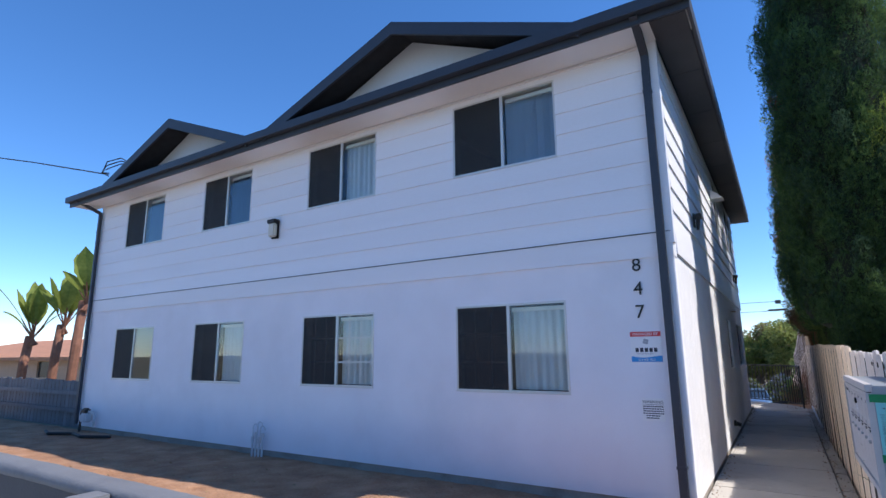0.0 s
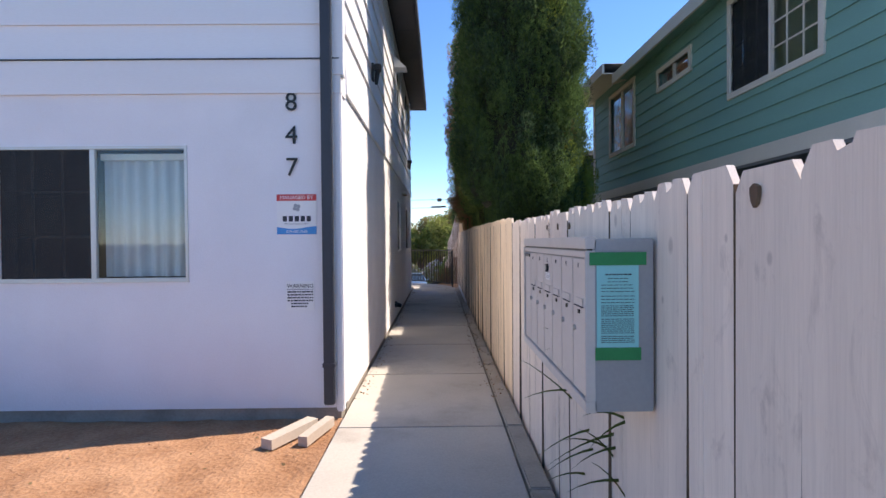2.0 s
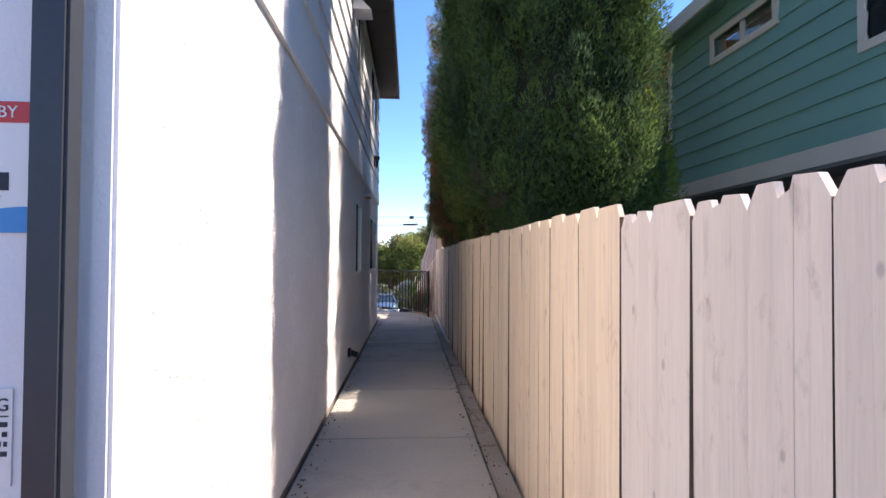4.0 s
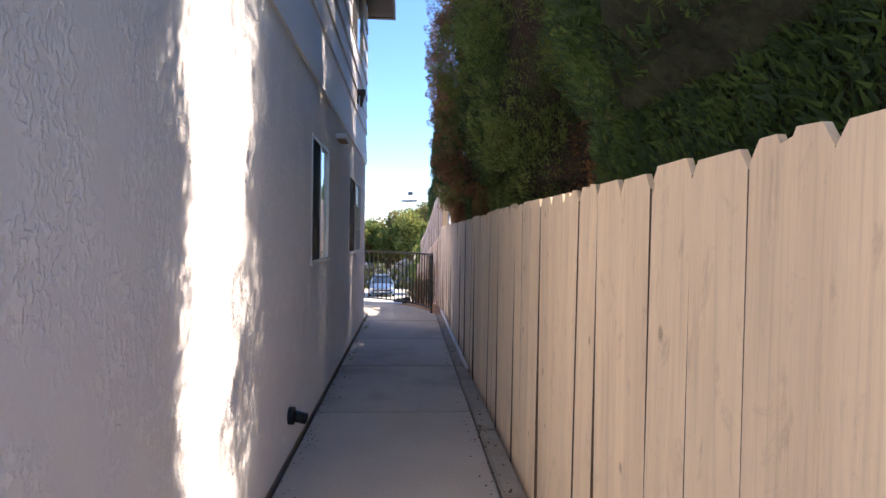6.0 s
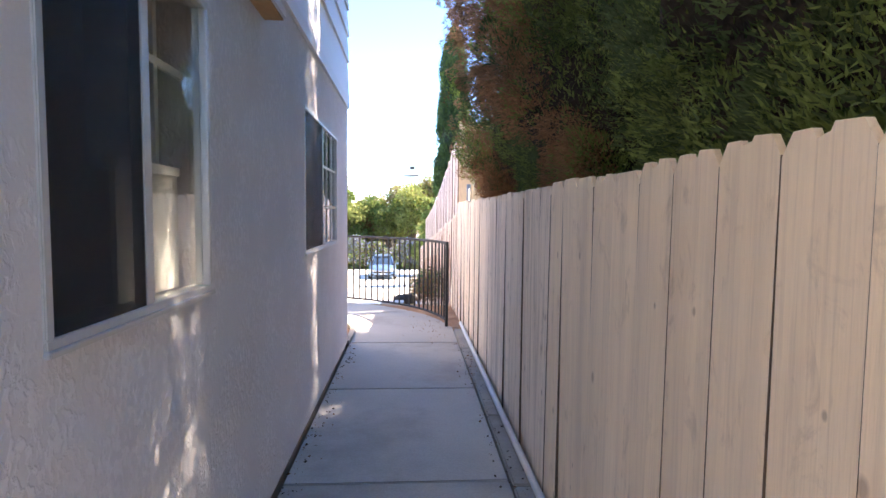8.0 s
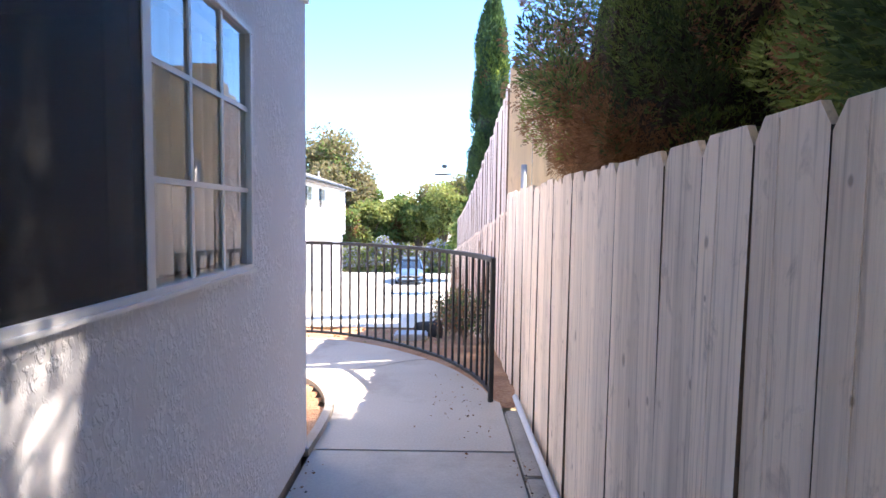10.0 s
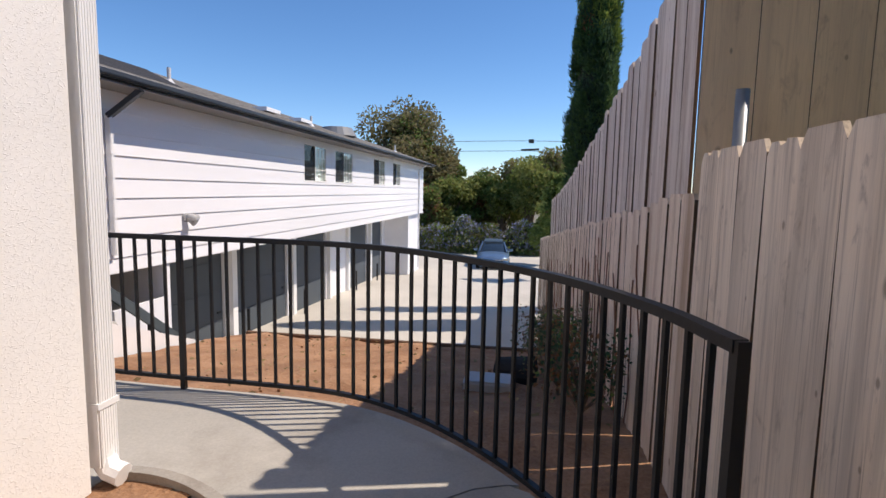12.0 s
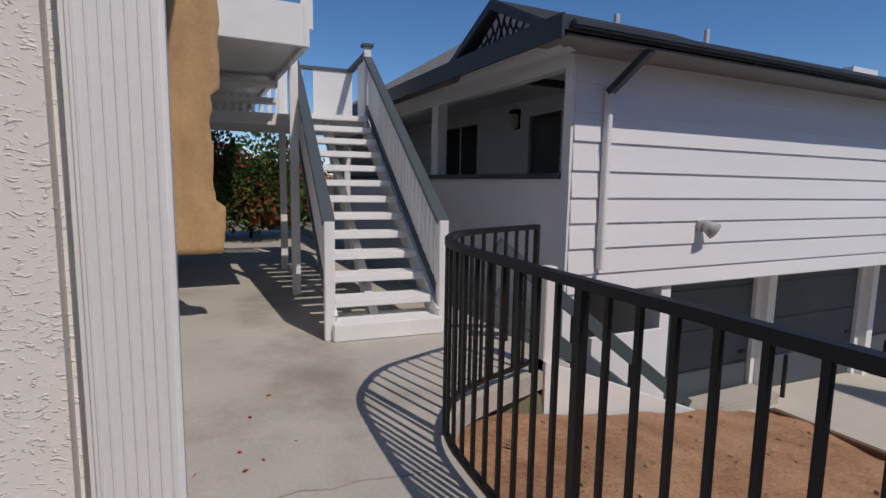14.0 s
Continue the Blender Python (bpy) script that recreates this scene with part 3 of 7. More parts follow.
# sidewalk in front, and the road beyond it
tagged(part("sidewalk", bx(-30, 30, -8.5, -4.35, -0.3, -0.03), concrete), "plain concrete sidewalk along the street", "sidewalk", kind="structure")
tagged(part("road", bx(-40, 40, -18, -8.5, -0.3, -0.14), M("asphalt", (0.055, 0.055, 0.057), 0.95, var=0.15, fine=90, bump=0.4)), "grey asphalt street", "road", kind="structure")

# ---- walkway ----
JOINTS = [-4.35, -3.48, -1.905, -0.33, 1.245, 2.82, 4.395, 5.97, 7.545, 9.12, 10.74]
RAIL_LINE = spline([(1.19, 11.61), (1.09, 12.00), (0.83, 12.52), (0.42, 12.99), (-0.07, 13.36), (-0.57, 13.56), (-1.20, 13.61),
                    (-1.76, 13.615), (-2.40, 13.64), (-2.78, 13.68), (-3.05, 13.79), (-3.33, 14.02), (-3.50, 14.40), (-3.64, 14.80)])
PLANTER = spline([(0.02, 10.68), (0.03, 11.10), (0.00, 11.48), (-0.15, 11.86), (-0.40, 12.16), (-0.72, 12.40), (-1.05, 12.52), (-1.38, 12.52)])


def build_walk():
    root = thing("walkway", (0.7, 5, 0), "pale grey concrete walkway with scored joints", "walkway", kind="structure")
    for a, b in zip(JOINTS[:-1], JOINTS[1:]):
        bm = bx(0.018, 1.262, a + 0.006, b - 0.006, -0.14, 0.0, bev=0.006)
        part("slab", bm, concrete, root)
    # curved landing round the corner, split by a long crack
    outer = [(p.x + 0.03, p.y + 0.03) for p in RAIL_LINE]
    inner = [(p.x, p.y) for p in PLANTER]
    cut_o = min(range(len(outer)), key=lambda i: abs(outer[i][0] - 0.64) + abs(outer[i][1] - 12.77))
    crack = [(0.62, 12.78), (0.45, 12.71), (0.27, 12.55), (0.14, 12.51), (-0.04, 12.37), (-0.20, 12.31)]
    first = [(0.04, 10.75), (1.262, 10.75), (1.262, 11.59), *outer[:cut_o], *crack]
    k = min(range(len(inner)), key=lambda i: abs(inner[i][0] + 0.36) + abs(inner[i][1] - 12.12))
    first += [inner[i] for i in range(k, 0, -1)]
    part("slab", prism(bmesh.new(), first, -0.14, 0.0), concrete, root)
    o = 0.009
    second = [(x - o, y + o) for x, y in crack[::-1]] + [(x, y) for x, y in outer[cut_o:]]
    second += [(-3.68, 15.2), (-16, 15.2), (-16, 12.34), (-1.4, 12.34), *[inner[i] for i in range(len(inner) - 1, k, -1)]]
    part("slab", prism(bmesh.new(), second, -0.14, 0.0), concrete, root)
    fine = bmesh.new()
    line = [(-2.83, 12.50), (-2.76, 12.72), (-2.79, 12.92), (-2.74, 13.06), (-2.76, 13.19), (-2.71, 13.40), (-2.70, 13.62)]
    for p, q in zip(line[:-1], line[1:]):
        bar(fine, (*p, 0.002), (*q, 0.002), 0.006, 0.005)
    part("crack", fine, concrete_dark, root, "thin dark crack in the concrete")
    edge = bmesh.new()
    for p, q in zip(PLANTER[:-1], PLANTER[1:]):
        bar(edge, (p.x - 0.03, p.y - 0.03, 0.02), (q.x - 0.03, q.y - 0.03, 0.02), 0.06, 0.05)
    part("planter_edge", edge, concrete_dark, root, "low curved concrete planter edge")


build_walk()
soil_sheet("soil_planter", -1.4, 0.05, 10.68, 12.54, lambda x, y: 0.0, "small curved patch of orange soil at the wall corner", step=0.06, amp=0.02,
           inside=lambda x, y: (x < -0.02 and y < 11.4) or (x + 1.4) ** 2 / 1.38 ** 2 + (y - 11.0) ** 2 / 1.51 ** 2 < 1)


def build_kerb():
    root = thing("kerb", (1.34, 4, 0), "rough stained concrete kerb strip at the foot of the fence", "kerb", kind="structure")
    for i in range(16):
        a = -4.3 + i * 0.98
        if a > 11:
            break
        bm = bx(1.272, 1.40, a, a + 0.975, -0.1, 0.02 + 0.008 * math.sin(i * 2.1), bev=0.01)
        part("kerbstone", bm, concrete_dark, root)
    bm = bmesh.new()
    tube(bm, [(1.375, 7.2, 0.05), (1.372, 8.6, 0.055), (1.378, 10.2, 0.05), (1.372, 11.55, 0.06)], 0.022, 8)
    pipe = part("pipe", bm, pvc, None, smooth=True)
    tagged(pipe, "old white plastic pipe lying along the fence foot", "pipe")


build_kerb()

# ---- white apartment block ----
B1L = -12.75
LOW_F = [(-11.515, -10.01), (-8.61, -7.14), (-5.655, -4.16), (-2.75, -1.226)]
SIDE_W = [(5.755, 6.61), (8.272, 9.815)]
WZ0, WZ1 = 1.087, 2.171
UZ0, UZ1 = 3.977, 5.02
SZ0, SZ1 = 1.205, 2.195
low_holes = [(a, b, WZ0, WZ1) for a, b in LOW_F]
up_holes = [(a, b, UZ0, UZ1) for a, b in LOW_F]
side_low = [(a, b, SZ0, SZ1) for a, b in SIDE_W]
side_up = [(a, b, UZ0, UZ1) for a, b in SIDE_W]

apartment = thing("apartment_block", (-6.4, 5.3, 0), "two-storey white stucco and lap-sided apartment block with charcoal trim", "building", kind="structure")
part("wall_front", panel('y', 0.0, 0.2, B1L, 0.0, 0.05, 2.58, low_holes), stucco_front, apartment)
part("foundation", bx(B1L + 0.02, -0.02, 0.025, 0.2, -0.25, 0.05), concrete_dark, apartment, "grey concrete footing showing under the stucco")
part("foundation", bx(-0.2, -0.012, 0.21, 10.6, -0.25, 0.03), concrete_dark, apartment)
part("wall_side", panel('x', 0.0, -0.2, 0.2, 10.68, 0.03, 2.63, side_low), stucco_side, apartment)
part("wall_side", bx(-1.36, -0.2, 10.52, 10.68, -0.2, 5.2), stucco_side, apartment)
part("wall_side", bx(-1.56, -1.36, 10.68, 12.345, -0.2, 5.2), stucco_spray, apartment)
part("wall_return", bx(-1.56, -1.40, 12.3455, 12.367, -0.2, 5.2), stucco_spray, apartment)
part("wall_rear", bx(B1L, -1.56, 12.14, 12.34, -0.2, 5.2), stucco_side, apartment)
part("wall_left", bx(B1L, B1L + 0.2, 0.2, 12.14, -0.2, 5.2), stucco_side, apartment)
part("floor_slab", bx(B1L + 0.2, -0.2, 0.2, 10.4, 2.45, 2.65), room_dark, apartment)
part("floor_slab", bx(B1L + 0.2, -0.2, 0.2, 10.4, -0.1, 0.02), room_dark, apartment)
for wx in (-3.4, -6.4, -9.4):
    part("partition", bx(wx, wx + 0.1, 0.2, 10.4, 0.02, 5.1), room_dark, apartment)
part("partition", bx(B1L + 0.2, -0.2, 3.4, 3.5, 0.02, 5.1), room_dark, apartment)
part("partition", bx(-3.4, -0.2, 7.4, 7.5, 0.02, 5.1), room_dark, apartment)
part("ceiling_panel", bx(B1L, 0.0, 0.0, 10.68, 5.10, 5.2), trim_white, apartment)

LAPS = [2.85, 3.13, 3.41, 3.69, 3.97, 4.25, 4.53, 4.81, 5.09, 5.2]


def build_siding():
    part("belt_board", panel('y', -0.022, 0.222, B1L, 0.012, 2.58, 2.85), siding_white, apartment)
    for a, b in zip(LAPS[:-1], LAPS[1:]):
        pieces("siding_board", panel('y', -0.004, 0.2, B1L, 0.0, a, b, up_holes, slant=-0.018), siding_white, apartment)
    part("belt_board", panel('x', 0.024, -0.224, 0.2, 10.68, 2.63, 2.72), siding_white, apartment)
    for a, b in zip([2.72] + LAPS[1:-1], LAPS[1:]):
        pieces("siding_board", panel('x', 0.004, -0.2, 0.2, 10.68, a, b, side_up, slant=0.020), siding_white, apartment)
    part("corner_board", bx(-0.055, 0.034, -0.034, 0.075, 2.72, 5.15, bev=0.004), siding_white, apartment)
    part("corner_bead", bx(-0.05, 0.012, -0.014, 0.05, 0.02, 2.60, bev=0.01), stucco_front, apartment)
    part("flashing", bx(B1L, 0.0, -0.034, -0.02, 2.846, 2.856), dark_trim, apartment)


build_siding()


def hip(bm, x0, x1, y0, y1, z, slope):
    """A hipped roof over a rectangle, with its eave at height z."""
    w, d = x1 - x0, y1 - y0
    r = min(w, d) / 2
    zr = z + slope * r
    if w > d:
        ridge = [(x0 + r, (y0 + y1) / 2, zr), (x1 - r, (y0 + y1) / 2, zr)]
    else:
        ridge = [((x0 + x1) / 2, y0 + r, zr), ((x0 + x1) / 2, y1 - r, zr)]
    c = [bm.verts.new(p) for p in ((x0, y0, z), (x1, y0, z), (x1, y1, z), (x0, y1, z))]
    e = [bm.verts.new(p) for p in ridge]
    if w > d:
        for f in ((c[0], c[1], e[1], e[0]), (c[1], c[2], e[1]), (c[2], c[3], e[0], e[1]), (c[3], c[0], e[0])):
            bm.faces.new(f)
    else:
        for f in ((c[0], c[1], e[0]), (c[1], c[2], e[1], e[0]), (c[2], c[3], e[1]), (c[3], c[0], e[0], e[1])):
            bm.faces.new(f)
    bm.faces.new(c[::-1])
    return bm


def gable(x, half, y0, y1, z0, zp, parent, back=0.52, deep=0.19):
    """A false gable over the eave: two roof slopes, rake boards and a pale triangle set back."""
    k = (zp - z0) / half
    for s in (-1, 1):
        bm = bmesh.new()
        a = [(x, y0, zp), (x + s * half, y0, z0), (x + s * half, y1, z0), (x, y1, zp)]
        top = [bm.verts.new(p) for p in a]
        bot = [bm.verts.new((px, py, pz - 0.06)) for px, py, pz in a]
        bm.faces.new(top)
        bm.faces.new(bot[::-1])
        for i in range(4):
            bm.faces.new((top[i], top[(i + 1) % 4], bot[(i + 1) % 4], bot[i]))
        bmesh.ops.recalc_face_normals(bm, faces=bm.faces)
        part("gable_slope", bm, shingle_dark, parent)
        bm = bmesh.new()
        a = [(x, zp - 0.01), (x + s * half, z0 - 0.01), (x + s * half, z0 - deep), (x, zp - deep - 0.02)]
        v = [bm.verts.new((px, y0 - 0.02, pz)) for px, pz in a] + [bm.verts.new((px, y0 + 0.02, pz)) for px, pz in a]
        for f in ((0, 1, 2, 3), (7, 6, 5, 4), (0, 4, 5, 1), (1, 5, 6, 2), (2, 6, 7, 3), (3, 7, 4, 0)):
            bm.faces.new([v[i] for i in f])
        bmesh.ops.recalc_face_normals(bm, faces=bm.faces)
        part("rake_board", bm, dark_trim, parent)
    bm = bmesh.new()
    yb = y0 + back
    v = [bm.verts.new(p) for p in ((x - half, yb, z0 - 0.2), (x + half, yb, z0 - 0.2), (x, yb, zp - 0.06))]
    w = [bm.verts.new(p) for p in ((x - half, yb + 0.1, z0 - 0.2), (x + half, yb + 0.1, z0 - 0.2), (x, yb + 0.1, zp - 0.06))]
    bm.faces.new(v)
    bm.faces.new(w[::-1])
    part("gable_face", bm, trim_white, parent)


def gutter(name, pts, mat, parent):
    """A square gutter with a rolled lip along a straight eave."""
    bm = bmesh.new()
    for p, q in zip(pts[:-1], pts[1:]):
        bar(bm, p, q, 0.10, 0.13)
        d = Vector((0, 0, 0.065))
        cyl(bm, Vector(p) + d, Vector(q) + d, 0.014, seg=6)
    return part(name, bm, mat, parent)


def build_roof():
    root = apartment
    E = 5.30
    part("roof", hip(bmesh.new(), B1L - 0.5, 0.47, -0.52, 10.72, E, 0.27), shingle_dark, root, "dark shingled hipped roof")
    part("roof", hip(bmesh.new(), B1L - 0.5, -0.95, 6.0, 12.95, E - 0.004, 0.2), shingle_dark, root)
    part("soffit", bx(B1L - 0.46, 0.43, -0.48, -0.03, 5.12, 5.14), trim_white, root, "pale boarded soffit under the front eave")
    # side soffit coloured darker than the front one, as eave shade
    part("soffit", bx(0.035, 0.43, -0.03, 10.68, 5.12, 5.14), soffit_shade_dark, root)
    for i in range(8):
        part("soffit_board", bx(0.05, 0.42, -0.46 + i * 1.39, -0.46 + (i + 1) * 1.39 - 0.012, 5.105, 5.118), soffit_shade_dark, root)
    part("fascia", bx(B1L - 0.52, 0.47, -0.52, -0.485, 5.10, 5.31), dark_trim, root)
    part("fascia", bx(0.435, 0.47, -0.485, 10.76, 5.10, 5.31), dark_trim, root)
    part("fascia", bx(0.0, 0.435, 10.685, 10.76, 5.10, 5.31), dark_trim, root)
    gutter("gutter", [(B1L - 0.52, -0.58, 5.25), (0.49, -0.58, 5.25)], dark_trim, root)
    gable(-3.45, 2.75, -0.55, 3.2, 5.34, 6.38, root)
    gable(-9.19, 2.55, -0.55, 3.2, 5.34, 6.34, root)


build_roof()


def downspout(name, x, y, z0, z1, w, d, mat, label, elbow, shoe, ribs=0):
    """A rectangular downspout; elbow: where its head comes from, shoe: way of its kicked-out foot."""
    root = thing(name, (x, y, z0), label, "downspout")
    part("pipe", bx(x - w / 2, x + w / 2, y - d / 2, y + d / 2, z0 + 0.1, z1, bev=0.008), mat, root)
    if ribs:
        bm = bmesh.new()
        for i in range(ribs):
            t = y - d / 2 + d * (i + 1) / (ribs + 1)
            cyl(bm, (x + w / 2, t, z0 + 0.12), (x + w / 2, t, z1 - 0.02), 0.0025, seg=6)
        part("rib", bm, mat, root)
    if elbow:
        bm = bmesh.new()
        bar(bm, (x, y, z1 - 0.02), elbow, w, d)
        part("elbow", bm, mat, root)
    if shoe:
        bm = bmesh.new()
        tube(bm, [(x, y, z0 + 0.22), (x + 0.01, y, z0 + 0.13), (x + 0.05, y, z0 + 0.07), (x + shoe[0], y + shoe[1], z0 + 0.05)], w * 0.52, 10)
        part("shoe", bm, mat, root)
    for zz in (z0 + 0.4, z1 - 0.5):
        part("strap", bx(x - w / 2 - 0.006, x + w / 2 + 0.006, y - d / 2 - 0.006, y + d / 2 + 0.006, zz, zz + 0.03), mat, root)
    return root


downspout("downspout", -0.092, -0.072, 0.0, 4.98, 0.085, 0.065, dark_trim, "charcoal metal downspout at the front wall corner", (-0.092, -0.56, 5.2), None)
downspout("downspout", B1L + 0.06, -0.072, 0.0, 4.98, 0.085, 0.065, dark_trim, "charcoal downspout with a bent head at the far wall end", (B1L - 0.1, -0.56, 5.2), None)
downspout("downspout", -1.375, 12.43, 0.0, 5.0, 0.11, 0.12, trim_white, "white ribbed metal downspout with a kicked-out foot", None, (0.12, 0.0), ribs=7)


def window(u0, u1, z0, z1, face, axis, fill_l, fill_r, muntin="", frame=alu, sash_right=True, inward=1, name="window"):
    """A sliding window in an opening. axis 'y': in a wall along x whose outside faces -y; 'x': along y, outside faces +x."""
    def P(u, d, z):
        return (u, face + d * inward, z) if axis == 'y' else (face - d * inward, u, z)

    def B(a, b, d0, d1, za, zb, bev=0.0):
        p, q = P(a, d0, za), P(b, d1, zb)
        return bx(min(p[0], q[0]), max(p[0], q[0]), min(p[1], q[1]), max(p[1], q[1]), za, zb, bev=bev)
    mid = (u0 + u1) / 2
    root = thing(name, P(mid, 0, z0), "aluminium sliding window in a white wall", "window", kind="structure")
    f = 0.025
    for a, b, za, zb in ((u0, u1, z1 - f, z1), (u0, u1, z0, z0 + f), (u0, u0 + f, z0 + f, z1 - f), (u1 - f, u1, z0 + f, z1 - f)):
        part("window_frame", B(a, b, -0.007, 0.06, za, zb, 0.003), frame, root)
    part("window_sill", B(u0 - 0.004, u1 + 0.004, -0.016, 0.0, z0 - 0.010, z0 + 0.004, 0.002), frame, root)
    part("mullion", B(mid - 0.022, mid + 0.022, 0.0, 0.035, z0 + f, z1 - f, 0.003), frame, root)
    for k, (a, b, dd) in enumerate(((u0 + f, mid - 0.02, 0.036), (mid + 0.02, u1 - f, 0.016))):
        g = part("pane", B(a, b, dd, dd + 0.004, z0 + f, z1 - f), glass, root)
        g.visible_shadow = False
        fill = fill_l if k == 0 else fill_r
        side = "L" if k == 0 else "R"
        if side in muntin:
            bm = bmesh.new()
            for i in (1, 2):
                c = a + (b - a) * i / 3
                p, q = P(c - 0.009, dd - 0.008, 0), P(c + 0.009, dd - 0.001, 0)
                box(bm, min(p[0], q[0]), max(p[0], q[0]), min(p[1], q[1]), max(p[1], q[1]), z0 + f, z1 - f)
                zz = z0 + (z1 - z0) * i / 3
                p, q = P(a, dd - 0.0085, 0), P(b, dd - 0.0015, 0)
                box(bm, min(p[0], q[0]), max(p[0], q[0]), min(p[1], q[1]), max(p[1], q[1]), zz - 0.009, zz + 0.009)
            part("muntin", bm, frame, root)
        if fill == "screen":
            part("insect_screen", B(a, b, 0.003, 0.0045, z0 + f, z1 - f), screen_mesh, root, "dark insect screen")
        elif fill == "open":
            pass
        elif fill == "half":
            zh = z0 + (z1 - z0) * 0.40
            part("lower_curtain", B(a, b, 0.10, 0.115, z0 + 0.02, zh), curtain_warm, root, "pale cloth across the lower half")
            part("curtain_bar", B(a, b, 0.09, 0.13, zh, zh + 0.03), vinyl, root)
            c = (a + b) / 2
            # bars and dark backing behind the pane stand in for a reflection
            part("reflected_muntin", B(c - 0.012, c + 0.012, 0.075, 0.09, zh + 0.03, z1 - f), vinyl, root)
            part("reflected_muntin", B(a, b, 0.074, 0.088, z0 + (z1 - z0) * 0.73, z0 + (z1 - z0) * 0.73 + 0.024), vinyl, root)
            part("backing", B(a, b, 0.17, 0.18, zh, z1 - f), blind_dark, root)
        elif fill[0] == "v":
            mat = {"v": blind_blue, "vd": blind_dark, "vw": curtain}[fill]
            n = max(4, int((b - a) / 0.085))
            bm = bmesh.new()
            for i in range(n):
                c = a + (b - a) * (i + 0.5) / n
                ang = 0.5 + 0.15 * math.sin(i * 3.3)
                w = (b - a) / n * 0.52
                p = P(c - w * math.cos(ang), 0.12 - w * math.sin(ang), 0)
                q = P(c + w * math.cos(ang), 0.12 + w * math.sin(ang), 0)
                v = [bm.verts.new((s[0], s[1], zz)) for s, zz in ((p, z0 + 0.05), (q, z0 + 0.05), (q, z1 - 0.06), (p, z1 - 0.06))]
                bm.faces.new(v)
            part("vertical_blind", bm, mat, root, "hanging vertical blind slats")
            part("blind_rail", B(a, b, 0.09, 0.15, z1 - 0.09, z1 - 0.04), vinyl, root)
        elif fill[0] == "c":
            mat = curtain if fill == "c" else curtain_warm
            bm = bmesh.new()
            n = 40
            prev = None
            for i in range(n + 1):
                c = a + (b - a) * i / n
                p = P(c, 0.13 + 0.022 * math.sin(i * 1.05) + 0.01 * math.sin(i * 0.37), 0)
                cur = [bm.verts.new((p[0], p[1], z0 + 0.03)), bm.verts.new((p[0], p[1], z1 - 0.08))]
                if prev:
                    bm.faces.new((prev[0], cur[0], cur[1], prev[1]))
                prev = cur
            part("curtain", bm, mat, root, "pale hanging curtain", smooth=True)
            part("blind_rail", B(a, b, 0.08, 0.13, z1 - 0.10, z1 - 0.05), curtain_warm, root)
    return root


FILL_LOW = [("screen", "open", ""), ("screen", "c", ""), ("screen", "c", "LR"), ("screen", "c", "L")]
FILL_UP = [("screen", "vd", ""), ("screen", "vd", ""), ("screen", "c", ""), ("screen", "v", "")]
for (ua, ub), fl, fu in zip(LOW_F, FILL_LOW, FILL_UP):
    window(ua, ub, WZ0, WZ1, 0.0, 'y', fl[0], fl[1], fl[2])
    window(ua, ub, UZ0, UZ1, -0.006, 'y', fu[0], fu[1], fu[2])
window(*SIDE_W[0], SZ0, SZ1, 0.0, 'x', "screen", "half", "")
window(*SIDE_W[1], SZ0, SZ1, 0.0, 'x', "screen", "cw", "R", frame=vinyl)
for w in SIDE_W:
    window(*w, UZ0, UZ1, 0.006, 'x', "screen", "c", "")

# ---- board fence along the walk ----
def picket_mesh(name, w, h, t, ear, mat, split=0.0, nick=0.0):
    """A dog-eared board whose top centre is the origin; it hangs down by h."""
    bm = bmesh.new()
    prof = [(-w / 2, -h), (w / 2, -h), (w / 2, -ear), (w / 2 - ear * 0.62, 0.0), (-w / 2 + ear * 0.62, 0.0), (-w / 2, -ear)]
    if nick:
        prof = prof[:4] + [(0.03, 0.0), (0.02, -nick), (-0.012, -nick * 0.6), (-0.02, 0.004)] + prof[4:]
    a = [bm.verts.new((0.0, y, z)) for y, z in prof]
    b = [bm.verts.new((t, y, z)) for y, z in prof]
    bm.faces.new(a)
    bm.faces.new(b[::-1])
    for i in range(len(prof)):
        edge = bm.faces.new((a[i], a[(i + 1) % len(prof)], b[(i + 1) % len(prof)], b[i]))
        # upright edges take the dark colour, as painted shade between boards
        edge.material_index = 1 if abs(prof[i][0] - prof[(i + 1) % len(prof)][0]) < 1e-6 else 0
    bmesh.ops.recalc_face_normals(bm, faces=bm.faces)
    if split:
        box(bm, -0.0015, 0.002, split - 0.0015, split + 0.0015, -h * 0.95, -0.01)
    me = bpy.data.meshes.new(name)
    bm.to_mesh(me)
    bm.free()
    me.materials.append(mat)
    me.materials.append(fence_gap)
    return me


FX = 1.425


